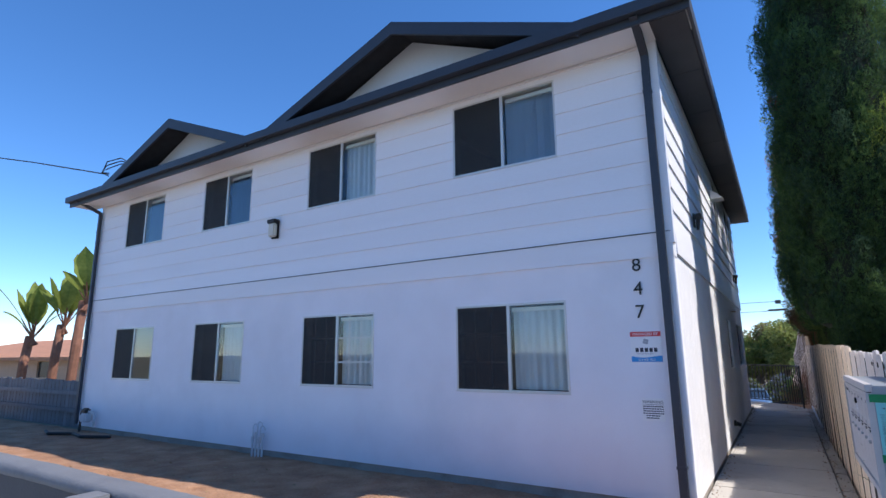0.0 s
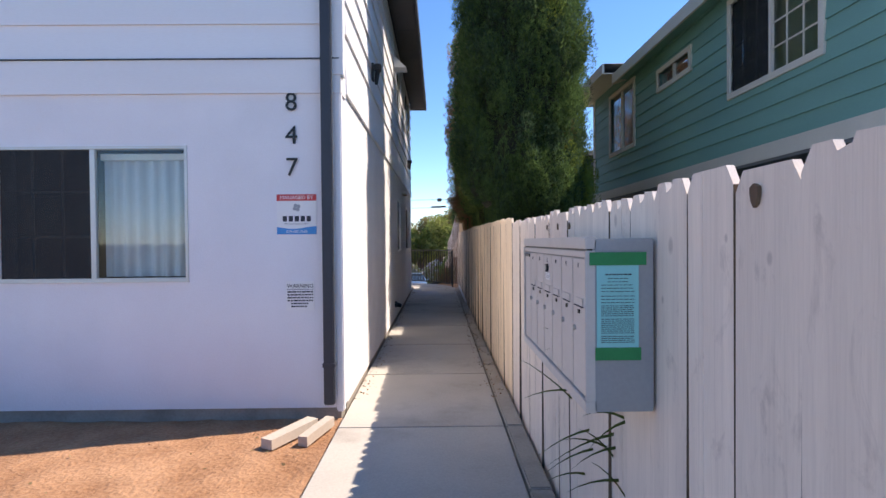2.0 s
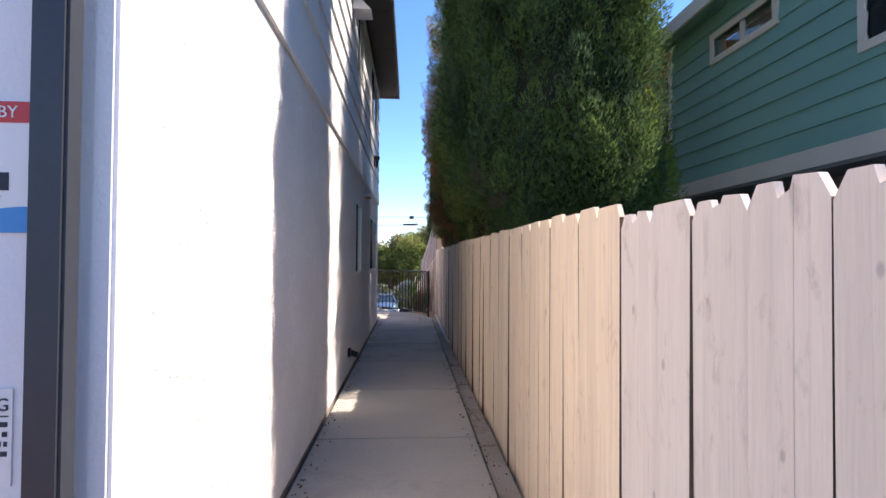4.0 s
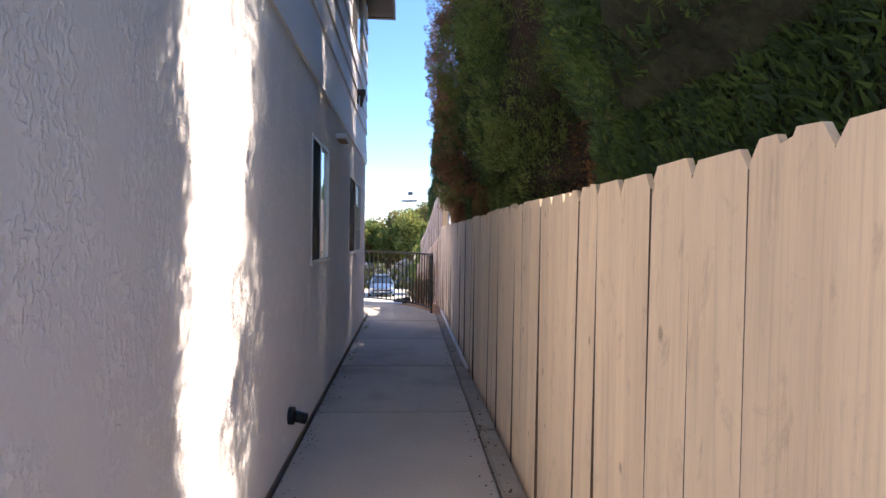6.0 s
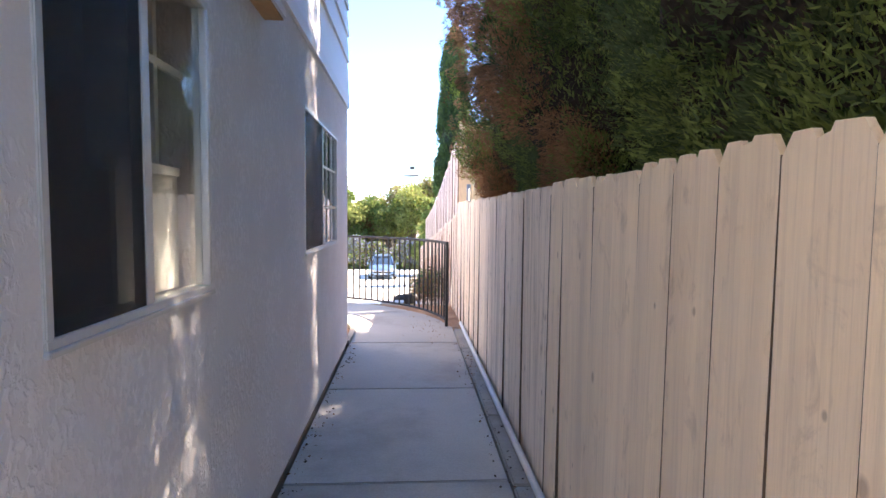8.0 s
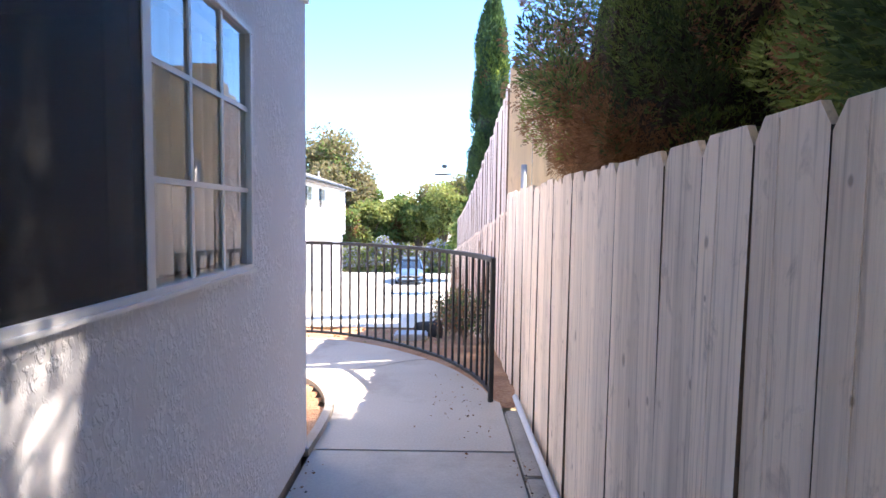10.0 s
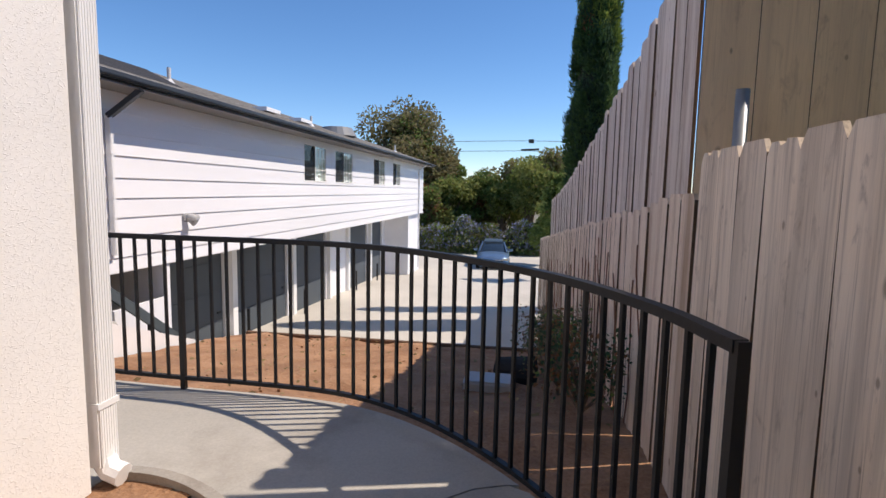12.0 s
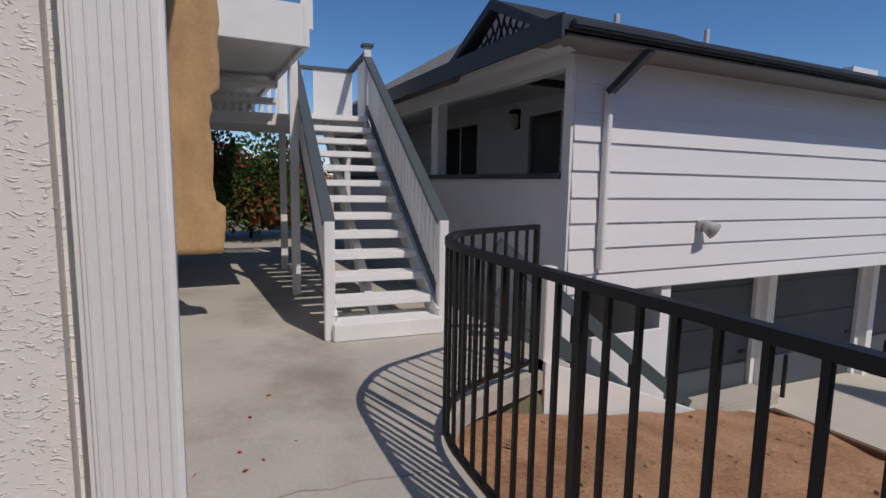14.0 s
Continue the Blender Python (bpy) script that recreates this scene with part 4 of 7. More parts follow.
def build_fence():
    r = random.Random(5)
    meshes = [picket_mesh("picket", w, 1.72, 0.018, 0.045, fence_paint, cut, nick) for w, nick, cut in ((0.2115, 0, 0), (0.211, 0, 0.02), (0.206, 0, 0), (0.2118, 0.02, 0), (0.2035, 0.012, 0), (0.2105, 0, -0.035))]
    whites = [picket_mesh("picket", w, 1.72, 0.018, 0.045, fence_white, cut, nick) for w, nick, cut in ((0.2105, 0.02, 0), (0.211, 0, 0.03), (0.206, 0.03, 0), (0.2113, 0.0, 0), (0.209, 0.035, -0.02))]
    worn = [picket_mesh("picket", w, 1.72, 0.018, 0.045, fence_worn, cut, nick) for w, nick, cut in ((0.2105, 0, 0), (0.211, 0.015, 0), (0.2075, 0, 0.03), (0.2118, 0, 0))]
    root = thing("fence", (FX, 3, 0), "cream-painted dog-eared board fence beside the walk, worn and knotty", "fence")
    # board number against the seam's place along the walk
    counts, places = (-23, 0, 17, 25, 35, 52, 62, 69), (-6.89, -2.06, 1.66, 3.39, 5.49, 9.10, 11.25, 12.80)
    for i in range(counts[0], counts[-1]):
        y = float(np.interp(i + 0.5, counts, places))
        top = 1.54 if y < 0.3 else 1.585 + 0.045 * min(1, y / 5) + 0.002 * y
        ob = new("picket", r.choice(whites if y < 0.3 else meshes if y < 7.8 + r.uniform(-0.6, 0.6) else worn))
        ob.parent = root
        ob.scale = (1, (float(np.interp(i + 1, counts, places)) - float(np.interp(i, counts, places))) / 0.2125, 1)
        ob.location = (r.uniform(-0.004, 0.004), y - 3, top + r.uniform(-0.012, 0.012))
        ob.rotation_euler = (radians(r.uniform(-0.25, 0.25)), radians(r.uniform(-0.4, 0.4)), 0)
    for y, z, w, h in ((-3.19, 1.475, 0.020, 0.055), (-1.675, 1.455, 0.008, 0.05), (-1.43, 1.46, 0.010, 0.05), (-1.15, 1.46, 0.008, 0.035)):
        bm = bmesh.new()
        ring = [(y + w * math.cos(k * 0.785) * (0.6 + 0.4 * r.random()), z + h * 0.5 * math.sin(k * 0.785) * (0.6 + 0.4 * r.random())) for k in range(8)]
        front = [bm.verts.new((FX - 0.0065, u, v)) for u, v in ring]
        back = [bm.verts.new((FX + 0.002, u, v)) for u, v in ring]
        bm.faces.new(front)
        for k in range(8):
            bm.faces.new((front[k], front[(k + 1) % 8], back[(k + 1) % 8], back[k]))
        bmesh.ops.recalc_face_normals(bm, faces=bm.faces)
        part("bare_patch", bm, fence_gap, root, "dark patch of bare wood")
    for z in (0.35, 0.95, 1.35):
        part("rail", bx(FX + 0.022, FX + 0.06, -7.1, 12.9, z, z + 0.085), fence_grey, root, "timber rail behind the boards")
    # added dark sheet behind the rails that stands for shade in the gaps
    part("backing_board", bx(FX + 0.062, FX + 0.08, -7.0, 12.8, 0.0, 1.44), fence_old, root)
    for k in range(9):
        part("post", bx(FX + 0.082, FX + 0.15, -7 + k * 2.45, -6.91 + k * 2.45, -0.2, 1.5), fence_grey, root)


build_fence()


def fence2_x(y):
    return FX - 0.022 * (y - 12.85)


def build_rear_fence():
    r = random.Random(9)
    low = [picket_mesh("picket_low", w, 2.2, 0.018, 0.03, fence_low) for w in (0.2095, 0.2085, 0.209)]
    tall = [picket_mesh("picket_tall", w, 1.75, 0.018, 0.045, fence_weather, 0, n) for w, n in ((0.2094, 0), (0.2097, 0.02), (0.209, 0))]
    a = thing("fence", (FX, 13, 0), "weathered cream board fence stepping down the slope, streaked brown", "fence")
    b = thing("fence", (FX + 0.03, 13, 0), "tall grey-pink board fence rising behind the lower one", "fence")
    y = 12.95
    while y < 27:
        t = y - 12.95
        ob = new("picket", r.choice(low))
        ob.parent = a
        ob.location = (fence2_x(y) - FX + r.uniform(-0.004, 0.004), y - 13, 1.49 - 0.104 * t + r.uniform(-0.02, 0.02))
        ob.rotation_euler = (radians(r.uniform(-0.6, 0.6)), radians(r.uniform(-0.5, 0.5)), 0)
        y += 0.21
        if y > 23:
            continue
        ob = new("picket", r.choice(tall))
        ob.parent = b
        ob.location = (fence2_x(y) - FX + r.uniform(-0.004, 0.004), y - 13, 2.76 - 0.225 * min(t, 15) + 0.0075 * min(t, 15) ** 2 - 0.05 * max(0, t - 15) + r.uniform(-0.03, 0.03))
        ob.rotation_euler = (radians(r.uniform(-0.12, 0.12)), radians(r.uniform(-0.3, 0.3)), 0)
    c = thing("fence", (2.4, 12.98, 0), "tall shaded board fence with gaps of light, joining the slope fence", "fence")
    wide = picket_mesh("picket_wide", 0.24, 3.2, 0.02, 0.01, fence_paint)
    for i in range(14):
        ob = new("picket", wide)
        ob.parent = c
        ob.rotation_euler = (0, 0, radians(90))
        ob.location = (-0.82 + i * 0.244, 0.02, 2.92 + r.uniform(-0.02, 0.02))
    bm = bmesh.new()
    cyl(bm, (1.60, 12.86, 0.0), (1.60, 12.86, 1.95), 0.03, seg=12)
    tagged(part("fence_post", bm, box_metal, None, smooth=True), "galvanised steel fence post with a domed cap", "fence post")


build_rear_fence()


# ---- low painted wall at the sidewalk ----
def rough_cap(name, x0, x1, y, z, half, rise, root):
    """A rounded, hand-rendered coping along x with an uneven surface and closed ends."""
    n, k = 240, 12
    bm = bmesh.new()
    rings = []
    for i in range(n + 1):
        t = 1 - (1 - i / n) ** 1.6
        x = x0 + (x1 - x0) * t
        end = min(1.0, ((x1 - x) / 0.06 + 0.35))
        ring = []
        for j in range(k):
            a = 2 * math.pi * j / k
            c, s = math.cos(a), math.sin(a)
            q = 1 + 0.10 * noise.noise((x * 3, c * 2, s * 2)) + 0.05 * noise.noise((x * 11, c * 4, s * 4))
            ring.append(bm.verts.new((x, y + half * q * end * math.copysign(abs(c) ** 0.6, c), z + rise * q * end * math.copysign(abs(s) ** 0.6, s))))
        rings.append(ring)
    for r0, r1 in zip(rings[:-1], rings[1:]):
        for j in range(k):
            bm.faces.new((r0[j], r0[(j + 1) % k], r1[(j + 1) % k], r1[j]))
    bm.faces.new(rings[0][::-1])
    bm.faces.new(rings[-1])
    bmesh.ops.recalc_face_normals(bm, faces=bm.faces)
    return part(name, bm, low_wall_top, root, "rough lighter grey cap", smooth=True)


def build_low_wall():
    root = thing("low_wall", (-4, -4.13, 0), "low grey-painted masonry wall with a rounded cap along the sidewalk", "wall", kind="structure")
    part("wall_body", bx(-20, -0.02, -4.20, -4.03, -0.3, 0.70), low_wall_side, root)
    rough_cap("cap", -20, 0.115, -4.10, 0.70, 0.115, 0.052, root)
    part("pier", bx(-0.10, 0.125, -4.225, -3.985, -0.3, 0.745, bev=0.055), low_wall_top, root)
    part("pier", bx(-2.94, -2.70, -4.45, -4.19, -0.3, 0.73, bev=0.04), low_wall_top, root)


build_low_wall()


# ---- curved black railing ----
def rail_pts():
    return [Vector((p.x, p.y, 0)) for p in RAIL_LINE]


def build_railing():
    root = thing("railing", (-0.6, 13.5, 0), "black steel picket railing curving round the concrete landing", "railing")
    pts = rail_pts()
    for name, z, w, d in (("top_rail", 1.105, 0.042, 0.034), ("bottom_rail", 0.085, 0.032, 0.026)):
        bm = bmesh.new()
        rings = []
        for i, p in enumerate(pts):
            t = (pts[min(i + 1, len(pts) - 1)] - pts[max(i - 1, 0)]).normalized()
            s = Vector((-t.y, t.x, 0))
            rings.append([bm.verts.new(p + s * a * w / 2 + Vector((0, 0, z + b * d / 2))) for a, b in ((-1, -1), (1, -1), (1, 1), (-1, 1))])
        for r0, r1 in zip(rings[:-1], rings[1:]):
            for k in range(4):
                bm.faces.new((r0[k], r0[(k + 1) % 4], r1[(k + 1) % 4], r1[k]))
        bm.faces.new(rings[0])
        bm.faces.new(rings[-1][::-1])
        bmesh.ops.recalc_face_normals(bm, faces=bm.faces)
        part(name, bm, rail_black, root)
    # even stations along the line
    cum = [0.0]
    for p, q in zip(pts[:-1], pts[1:]):
        cum.append(cum[-1] + (q - p).length)

    def at(s):
        for i in range(len(pts) - 1):
            if cum[i + 1] >= s:
                return pts[i].lerp(pts[i + 1], (s - cum[i]) / (cum[i + 1] - cum[i])), (pts[i + 1] - pts[i]).normalized()
        return pts[-1], (pts[-1] - pts[-2]).normalized()
    me_p = bpy.data.meshes.new("picket")
    bm = bx(-0.009, 0.009, -0.009, 0.009, 0.09, 1.10)
    bm.to_mesh(me_p)
    bm.free()
    me_p.materials.append(rail_black)
    me_q = bpy.data.meshes.new("post")
    bm = bx(-0.017, 0.017, -0.017, 0.017, -0.12, 1.12)
    bm.to_mesh(me_q)
    bm.free()
    me_q.materials.append(rail_black)
    total = cum[-1]

    def near(x, y):
        return cum[min(range(len(pts)), key=lambda i: (pts[i].x - x) ** 2 + (pts[i].y - y) ** 2)]
    post_s = [0.0, near(-1.76, 13.61), near(-3.03, 13.78), total]
    n = int(total / 0.118)
    base = Vector((-0.6, 13.5, 0))
    for i in range(1, n):
        s = i * total / n
        if min(abs(s - q) for q in post_s) < 0.05:
            continue
        p, t = at(s)
        ob = new("baluster", me_p)
        ob.parent = root
        ob.location = p - base
        ob.rotation_euler = (0, 0, math.atan2(t.y, t.x))
    for s in post_s:
        p, t = at(s)
        ob = new("post", me_q)
        ob.parent = root
        ob.location = p - base
        ob.rotation_euler = (0, 0, math.atan2(t.y, t.x))


build_railing()

# ---- rear white building over the garages ----
X2, Y2, Y2E = -4.70, 15.96, 37.3
XG = -6.00
rear = thing("rear_building", (-9, 25, 0), "white lap-sided apartment building standing over dark garages", "building", kind="structure")
REAR_WIN = [(22.43, 23.85), (24.53, 26.02), (28.30, 29.80), (31.0, 32.25)]
RZ0, RZ1 = 1.63, 2.54


def build_rear():
    holes = [(a, b, RZ0, RZ1) for a, b in REAR_WIN]
    laps = [0.30, 0.50, 0.77, 1.03, 1.29, 1.56, 1.85, 2.13, 2.41, 2.69, 2.93]
    for a, b in zip(laps[:-1], laps[1:]):
        pieces("siding_board", panel('x', X2 + 0.002, -0.16, Y2, Y2E, a, b, holes, slant=0.022), siding_white, rear)
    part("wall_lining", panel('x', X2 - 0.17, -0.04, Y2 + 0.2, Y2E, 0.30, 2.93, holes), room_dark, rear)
    part("overhang_soffit", bx(-14, X2 - 0.02, Y2, Y2E, 0.28, 0.298), trim_white, rear)
    # front with the sheltered balcony
    part("front_parapet", bx(-14, X2 - 0.0, Y2 - 0.03, Y2 + 0.12, -0.4, 1.47), stucco_front, rear)
    part("parapet_cap", bx(-14, X2 - 0.12, Y2 - 0.07, Y2 + 0.16, 1.47, 1.53), dark_trim, rear)
    part("front_beam", bx(-14, X2 - 0.0, Y2 - 0.03, Y2 + 0.12, 2.56, 2.93), siding_white, rear)
    part("corner_post", bx(X2 - 0.12, X2 - 0.0, Y2 - 0.035, Y2 + 0.14, 1.47, 2.56), siding_white, rear)
    part("balcony_post", bx(-8.00, -7.78, Y2 - 0.03, Y2 + 0.12, 1.53, 2.56), siding_white, rear)
    part("balcony_wall", panel('y', Y2 + 1.8, 0.12, -14, X2 - 0.2, 0.3, 2.9, [(-8.05, -7.2, 0.5, 2.55), (-11.3, -9.8, 1.45, 2.6)]), stucco_front, rear)
    part("balcony_side", bx(X2 - 0.2, X2 - 0.17, Y2 + 0.14, Y2 + 1.8, 0.3, 2.9), stucco_front, rear)
    part("balcony_floor", bx(-14, X2 - 0.2, Y2 + 0.1, Y2 + 1.8, 0.25, 0.32), concrete, rear)
    part("balcony_ceiling", bx(-14, X2 - 0.2, Y2 + 0.1, Y2 + 1.8, 2.82, 2.88), trim_white, rear)
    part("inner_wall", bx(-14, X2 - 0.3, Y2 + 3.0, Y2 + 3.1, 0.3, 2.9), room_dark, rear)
    part("door_leaf", bx(-8.03, -7.22, Y2 + 1.85, Y2 + 1.89, 0.5, 2.53), M("dark_door", (0.05, 0.055, 0.06), 0.5, bump=0.05), rear, "dark door in the sheltered balcony")
    part("far_end_wall", bx(-14, X2 - 0.16, Y2E - 0.15, Y2E, -3.2, 2.93), stucco_front, rear)
    part("wall_left", bx(-14.2, -14, Y2, Y2E, -3.2, 2.93), stucco_front, rear)
    # roof: eave along the side, ridge along y, a gable to the front
    ex, ez = X2 + 0.50, 2.67
    bm = bmesh.new()
    xr, zr = -9.3, 4.45
    v = [bm.verts.new(p) for p in ((ex, Y2 - 0.55, ez + 0.13), (ex, Y2E + 0.5, ez + 0.13), (xr, Y2E + 0.5, zr), (xr, Y2 + 2.0, zr), (-14.5, Y2E + 0.5, ez), (-14.5, Y2 - 0.55, ez + 0.13))]
    bm.faces.new((v[0], v[1], v[2], v[3]))
    bm.faces.new((v[3], v[2], v[4], v[5]))
    bm.faces.new((v[0], v[3], v[5]))
    part("roof", bm, shingle, rear, "grey shingled roof")
    for i in range(11):
        x = ex - 0.36 * (i + 1)
        z = ez + 0.13 + (zr - ez - 0.13) * 0.36 * (i + 1) / (ex - xr)
        part("shingle_course", bx(x - 0.02, x + 0.02, Y2 - 0.4 + i * 0.2, Y2E + 0.45, z - 0.012, z + 0.012), shingle, rear)
    # soffit colour darkened for the shade under the eave
    part("soffit", bx(X2, ex - 0.03, Y2 - 0.5, Y2E + 0.45, ez, ez + 0.02), soffit_shade_grey, rear)
    part("soffit", bx(-14.4, ex - 0.03, Y2 - 0.5, Y2 - 0.04, ez + 0.12, ez + 0.135), soffit_shade_grey, rear)
    part("fascia", bx(ex - 0.03, ex, Y2 - 0.55, Y2E + 0.5, ez + 0.04, ez + 0.14), dark_trim, rear)
    part("fascia", bx(-14.5, ex, Y2 - 0.58, Y2 - 0.55, ez - 0.03, ez + 0.17), dark_trim, rear)
    part("gutter", bx(ex, ex + 0.07, Y2 - 0.5, Y2E + 0.5, ez + 0.06, ez + 0.115, bev=0.012), dark_trim, rear)
    gable(-5.5, 1.1, Y2 - 0.5, Y2 + 2.2, ez + 0.14, ez + 0.66, rear, back=0.14, deep=0.09)
    bm = bmesh.new()
    for i in range(9):
        t = -5.5 - 0.48 + i * 0.12
        for s in (-1, 1):
            bar(bm, (t - 0.08 * s, Y2 - 0.375, ez + 0.18), (t + 0.08 * s, Y2 - 0.375, ez + 0.18 + max(0.08, 0.34 - 0.5 * abs(t + 5.5))), 0.02, 0.012)
    part("gable_lattice", bm, dark_trim, rear, "dark lattice vent in the gable")
    for y, h in ((18.9, 0.26), (22.3, 0.0), (24.2, 0.0), (25.1, 0.28), (35.0, 0.3), (17.3, 0.22)):
        z = ez + 0.13 + (zr - ez - 0.13) * 0.28
        x = ex - 0.28 * (ex - xr)
        if h:
            bm = bmesh.new()
            cyl(bm, (x, y, z - 0.05), (x, y, z + h), 0.035, seg=10)
            cyl(bm, (x, y, z - 0.02), (x, y, z + 0.06), 0.10, 0.05, seg=10)
            part("vent_pipe", bm, pvc, rear, "white roof vent pipe")
        else:
            part("skylight", bx(x - 0.1, x + 0.25, y - 0.35, y + 0.35, z - 0.02, z + 0.07), trim_white, rear, "flat white roof skylight")
    bm = bmesh.new()
    cyl(bm, (-6.5, 29.6, 3.42), (-6.5, 29.6, 3.74), 0.75, 0.55, seg=18)
    part("roof_dome", bm, grey_siding, rear, "low grey domed roof vent")
    # garage storey
    part("garage_wall", panel('x', XG, -0.15, 17.4, 37.2, -3.3, 0.30, [(18.5, 21.05, -2.9, 0.02), (21.5, 24.2, -2.9, 0.02), (24.7, 27.1, -2.9, 0.02), (29.4, 31.8, -2.9, 0.02), (32.3, 34.1, -2.9, 0.02)]), stucco_front, rear)
    part("garage_end_wall", bx(XG - 0.1, X2 - 0.15, 34.6, 37.15, -3.3, 0.28), stucco_front, rear)
    part("garage_side_wall", bx(-14, X2 - 0.02, 17.35, 17.5, -2.5, 0.28), stucco_front, rear)
    part("lower_front_wall", bx(-14, XG, Y2 + 0.05, Y2 + 0.2, -2.5, -0.4), stucco_front, rear)
    for a, b in ((18.5, 21.05), (21.5, 24.2), (24.7, 27.1), (29.4, 31.8), (32.3, 34.1)):
        d = part("garage_door", bx(XG - 0.11, XG - 0.07, a + 0.005, b - 0.005, drive_z((a + b) / 2) - 0.05, 0.02), garage_dark, rear, "dark blue-grey garage door")
        for k in range(3):
            part("door_panel", bx(XG - 0.07, XG - 0.055, a + 0.06, b - 0.06, -2.1 + k * 0.66, -1.5 + k * 0.66, bev=0.006), garage_dark, d)
        part("door_handle", bx(XG - 0.055, XG - 0.03, b - 0.25, b - 0.12, -1.35, -1.30), black_metal, d)
    for y in (21.28, 24.45, 27.3, 29.2, 32.05):
        part("garage_pillar", bx(XG - 0.05, XG + 0.12, y - 0.10, y + 0.10, -3.2, 0.28), trim_white, rear)
        part("pillar_bollard", bx(XG + 0.30, XG + 0.36, y + 0.16, y + 0.22, -3.0, drive_z(y) + 0.75, bev=0.01), black_metal, rear, "black steel bumper post")
    part("garage_kerb", bx(XG + 0.0, XG + 0.5, 17.55, 21.1, -2.6, drive_z(19) + 0.12, bev=0.02), concrete, rear)
    part("back_wall", bx(-12.0, -11.9, 17.5, 37.1, -3.2, 0.28), room_dark, rear)


build_rear()
for a, b in REAR_WIN:
    window(a, b, RZ0, RZ1, X2 + 0.01, 'x', "screen", "c", "R", frame=vinyl)
# screens added on both panes to darken the window and hide sky reflection
window(-11.3, -9.8, 1.45, 2.6, Y2 + 1.8, 'y', "screen", "screen", "")

# downspouts of the rear building
downspout("downspout", X2 + 0.06, 16.34, 0.45, 2.36, 0.08, 0.06, trim_white, "white downspout with a dark bent head on the rear building", None, None)
bm = bmesh.new()
bar(bm, (X2 + 0.06, 16.34, 2.33), (X2 + 0.47, 16.44, 2.67), 0.085, 0.065)
tagged(part("downspout_elbow", bm, dark_trim), "dark slanting downspout elbow under the eave", "downspout")
downspout("downspout", X2 + 0.06, 36.0, -2.5, 2.45, 0.08, 0.06, trim_white, "white downspout at the far end of the siding", (X2 + 0.46, 36.2, 2.76), None)


def wall_lamp(at, axis, label, size=1.0):
    """A box lantern with a curved frosted face on a back plate."""
    x, y, z = at
    root = thing("wall_lamp", at, label, "wall lamp")
    n = Vector((0, -1, 0)) if axis == 'y' else Vector((1, 0, 0))
    u = Vector((1, 0, 0)) if axis == 'y' else Vector((0, 1, 0))
    s = size

    def B(a, b, d0, d1, za, zb, bev=0.0):
        p = Vector(at) + u * a + n * d0
        q = Vector(at) + u * b + n * d1
        return bx(min(p.x, q.x), max(p.x, q.x), min(p.y, q.y), max(p.y, q.y), z + za, z + zb, bev=bev)
    part("back_plate", B(-0.085 * s, 0.085 * s, 0, 0.03, -0.16 * s, 0.16 * s, 0.006), lamp_bronze, root)
    part("hood", B(-0.10 * s, 0.10 * s, 0.0, 0.13, 0.10 * s, 0.17 * s, 0.012), lamp_bronze, root)
    part("lens", B(-0.078 * s, 0.078 * s, 0.03, 0.115, -0.14 * s, 0.10 * s, 0.02), lamp_lens, root, "frosted cream lens")
    return root


wall_lamp((-6.40, -0.022, 3.72), 'y', "bronze box lantern with a frosted lens on the white siding")


def side_lamp(y, z):
    root = thing("wall_lamp", (0.02, y, z), "small dark downlight on a bracket on the side wall", "wall lamp", "side wall lamps")
    part("back_plate", bx(0.02, 0.045, y - 0.05, y + 0.05, z - 0.09, z + 0.11, bev=0.006), lamp_bronze, root)
    part("head", bx(0.045, 0.13, y - 0.045, y + 0.045, z + 0.02, z + 0.10, bev=0.01), lamp_bronze, root)
    bm = bmesh.new()
    cyl(bm, (0.07, y, z - 0.13), (0.085, y, z + 0.03), 0.018, 0.03, seg=12)
    part("sensor", bm, lamp_bronze, root)


side_lamp(1.95, 3.36)
side_lamp(8.98, 3.32)


def flood(at):
    x, y, z = at
    root = thing("flood_lamp", at, "grey round floodlight on the rear building's siding", "flood lamp")
    bm = bmesh.new()
    cyl(bm, (x, y, z), (x + 0.05, y, z), 0.07, seg=14)
    part("base", bm, lamp_white, root)
    bm = bmesh.new()
    cyl(bm, (x + 0.04, y, z + 0.02), (x + 0.17, y + 0.03, z - 0.05), 0.055, 0.10, seg=16)
    part("head", bm, lamp_white, root, smooth=True)


wall_lamp((-8.4, Y2 + 1.80, 2.52), 'y', "dark box lantern on the back wall of the sheltered balcony")
flood((X2 + 0.02, 17.86, 0.97))

# hood vent on the side wall
hv = thing("hood_vent", (0.02, 5.2, 4.55), "small white hooded wall vent on the siding", "vent")
bm = bmesh.new()
vv = [bm.verts.new(p) for p in ((0.02, 5.05, 4.45), (0.02, 5.35, 4.45), (0.02, 5.35, 4.66), (0.02, 5.05, 4.66), (0.24, 5.05, 4.45), (0.24, 5.35, 4.45))]
for f in ((0, 1, 2, 3), (0, 4, 5, 1), (3, 2, 5, 4), (0, 3, 4), (1, 5, 2)):
    bm.faces.new([vv[i] for i in f])
part("hood", bm, trim_white, hv)
# conduit box and pipe across the wall
cb = thing("conduit_box", (0.03, 7.3, 2.45), "shallow white pipe cover with a tan-brown underside below the siding", "pipe cover")
part("cover", bx(0.0, 0.11, 7.02, 7.32, 2.395, 2.445, bev=0.006), siding_white, cb)
part("underside", bx(0.012, 0.10, 7.035, 7.305, 2.388, 2.3945), canvas_tan, cb, "tan-brown underside")
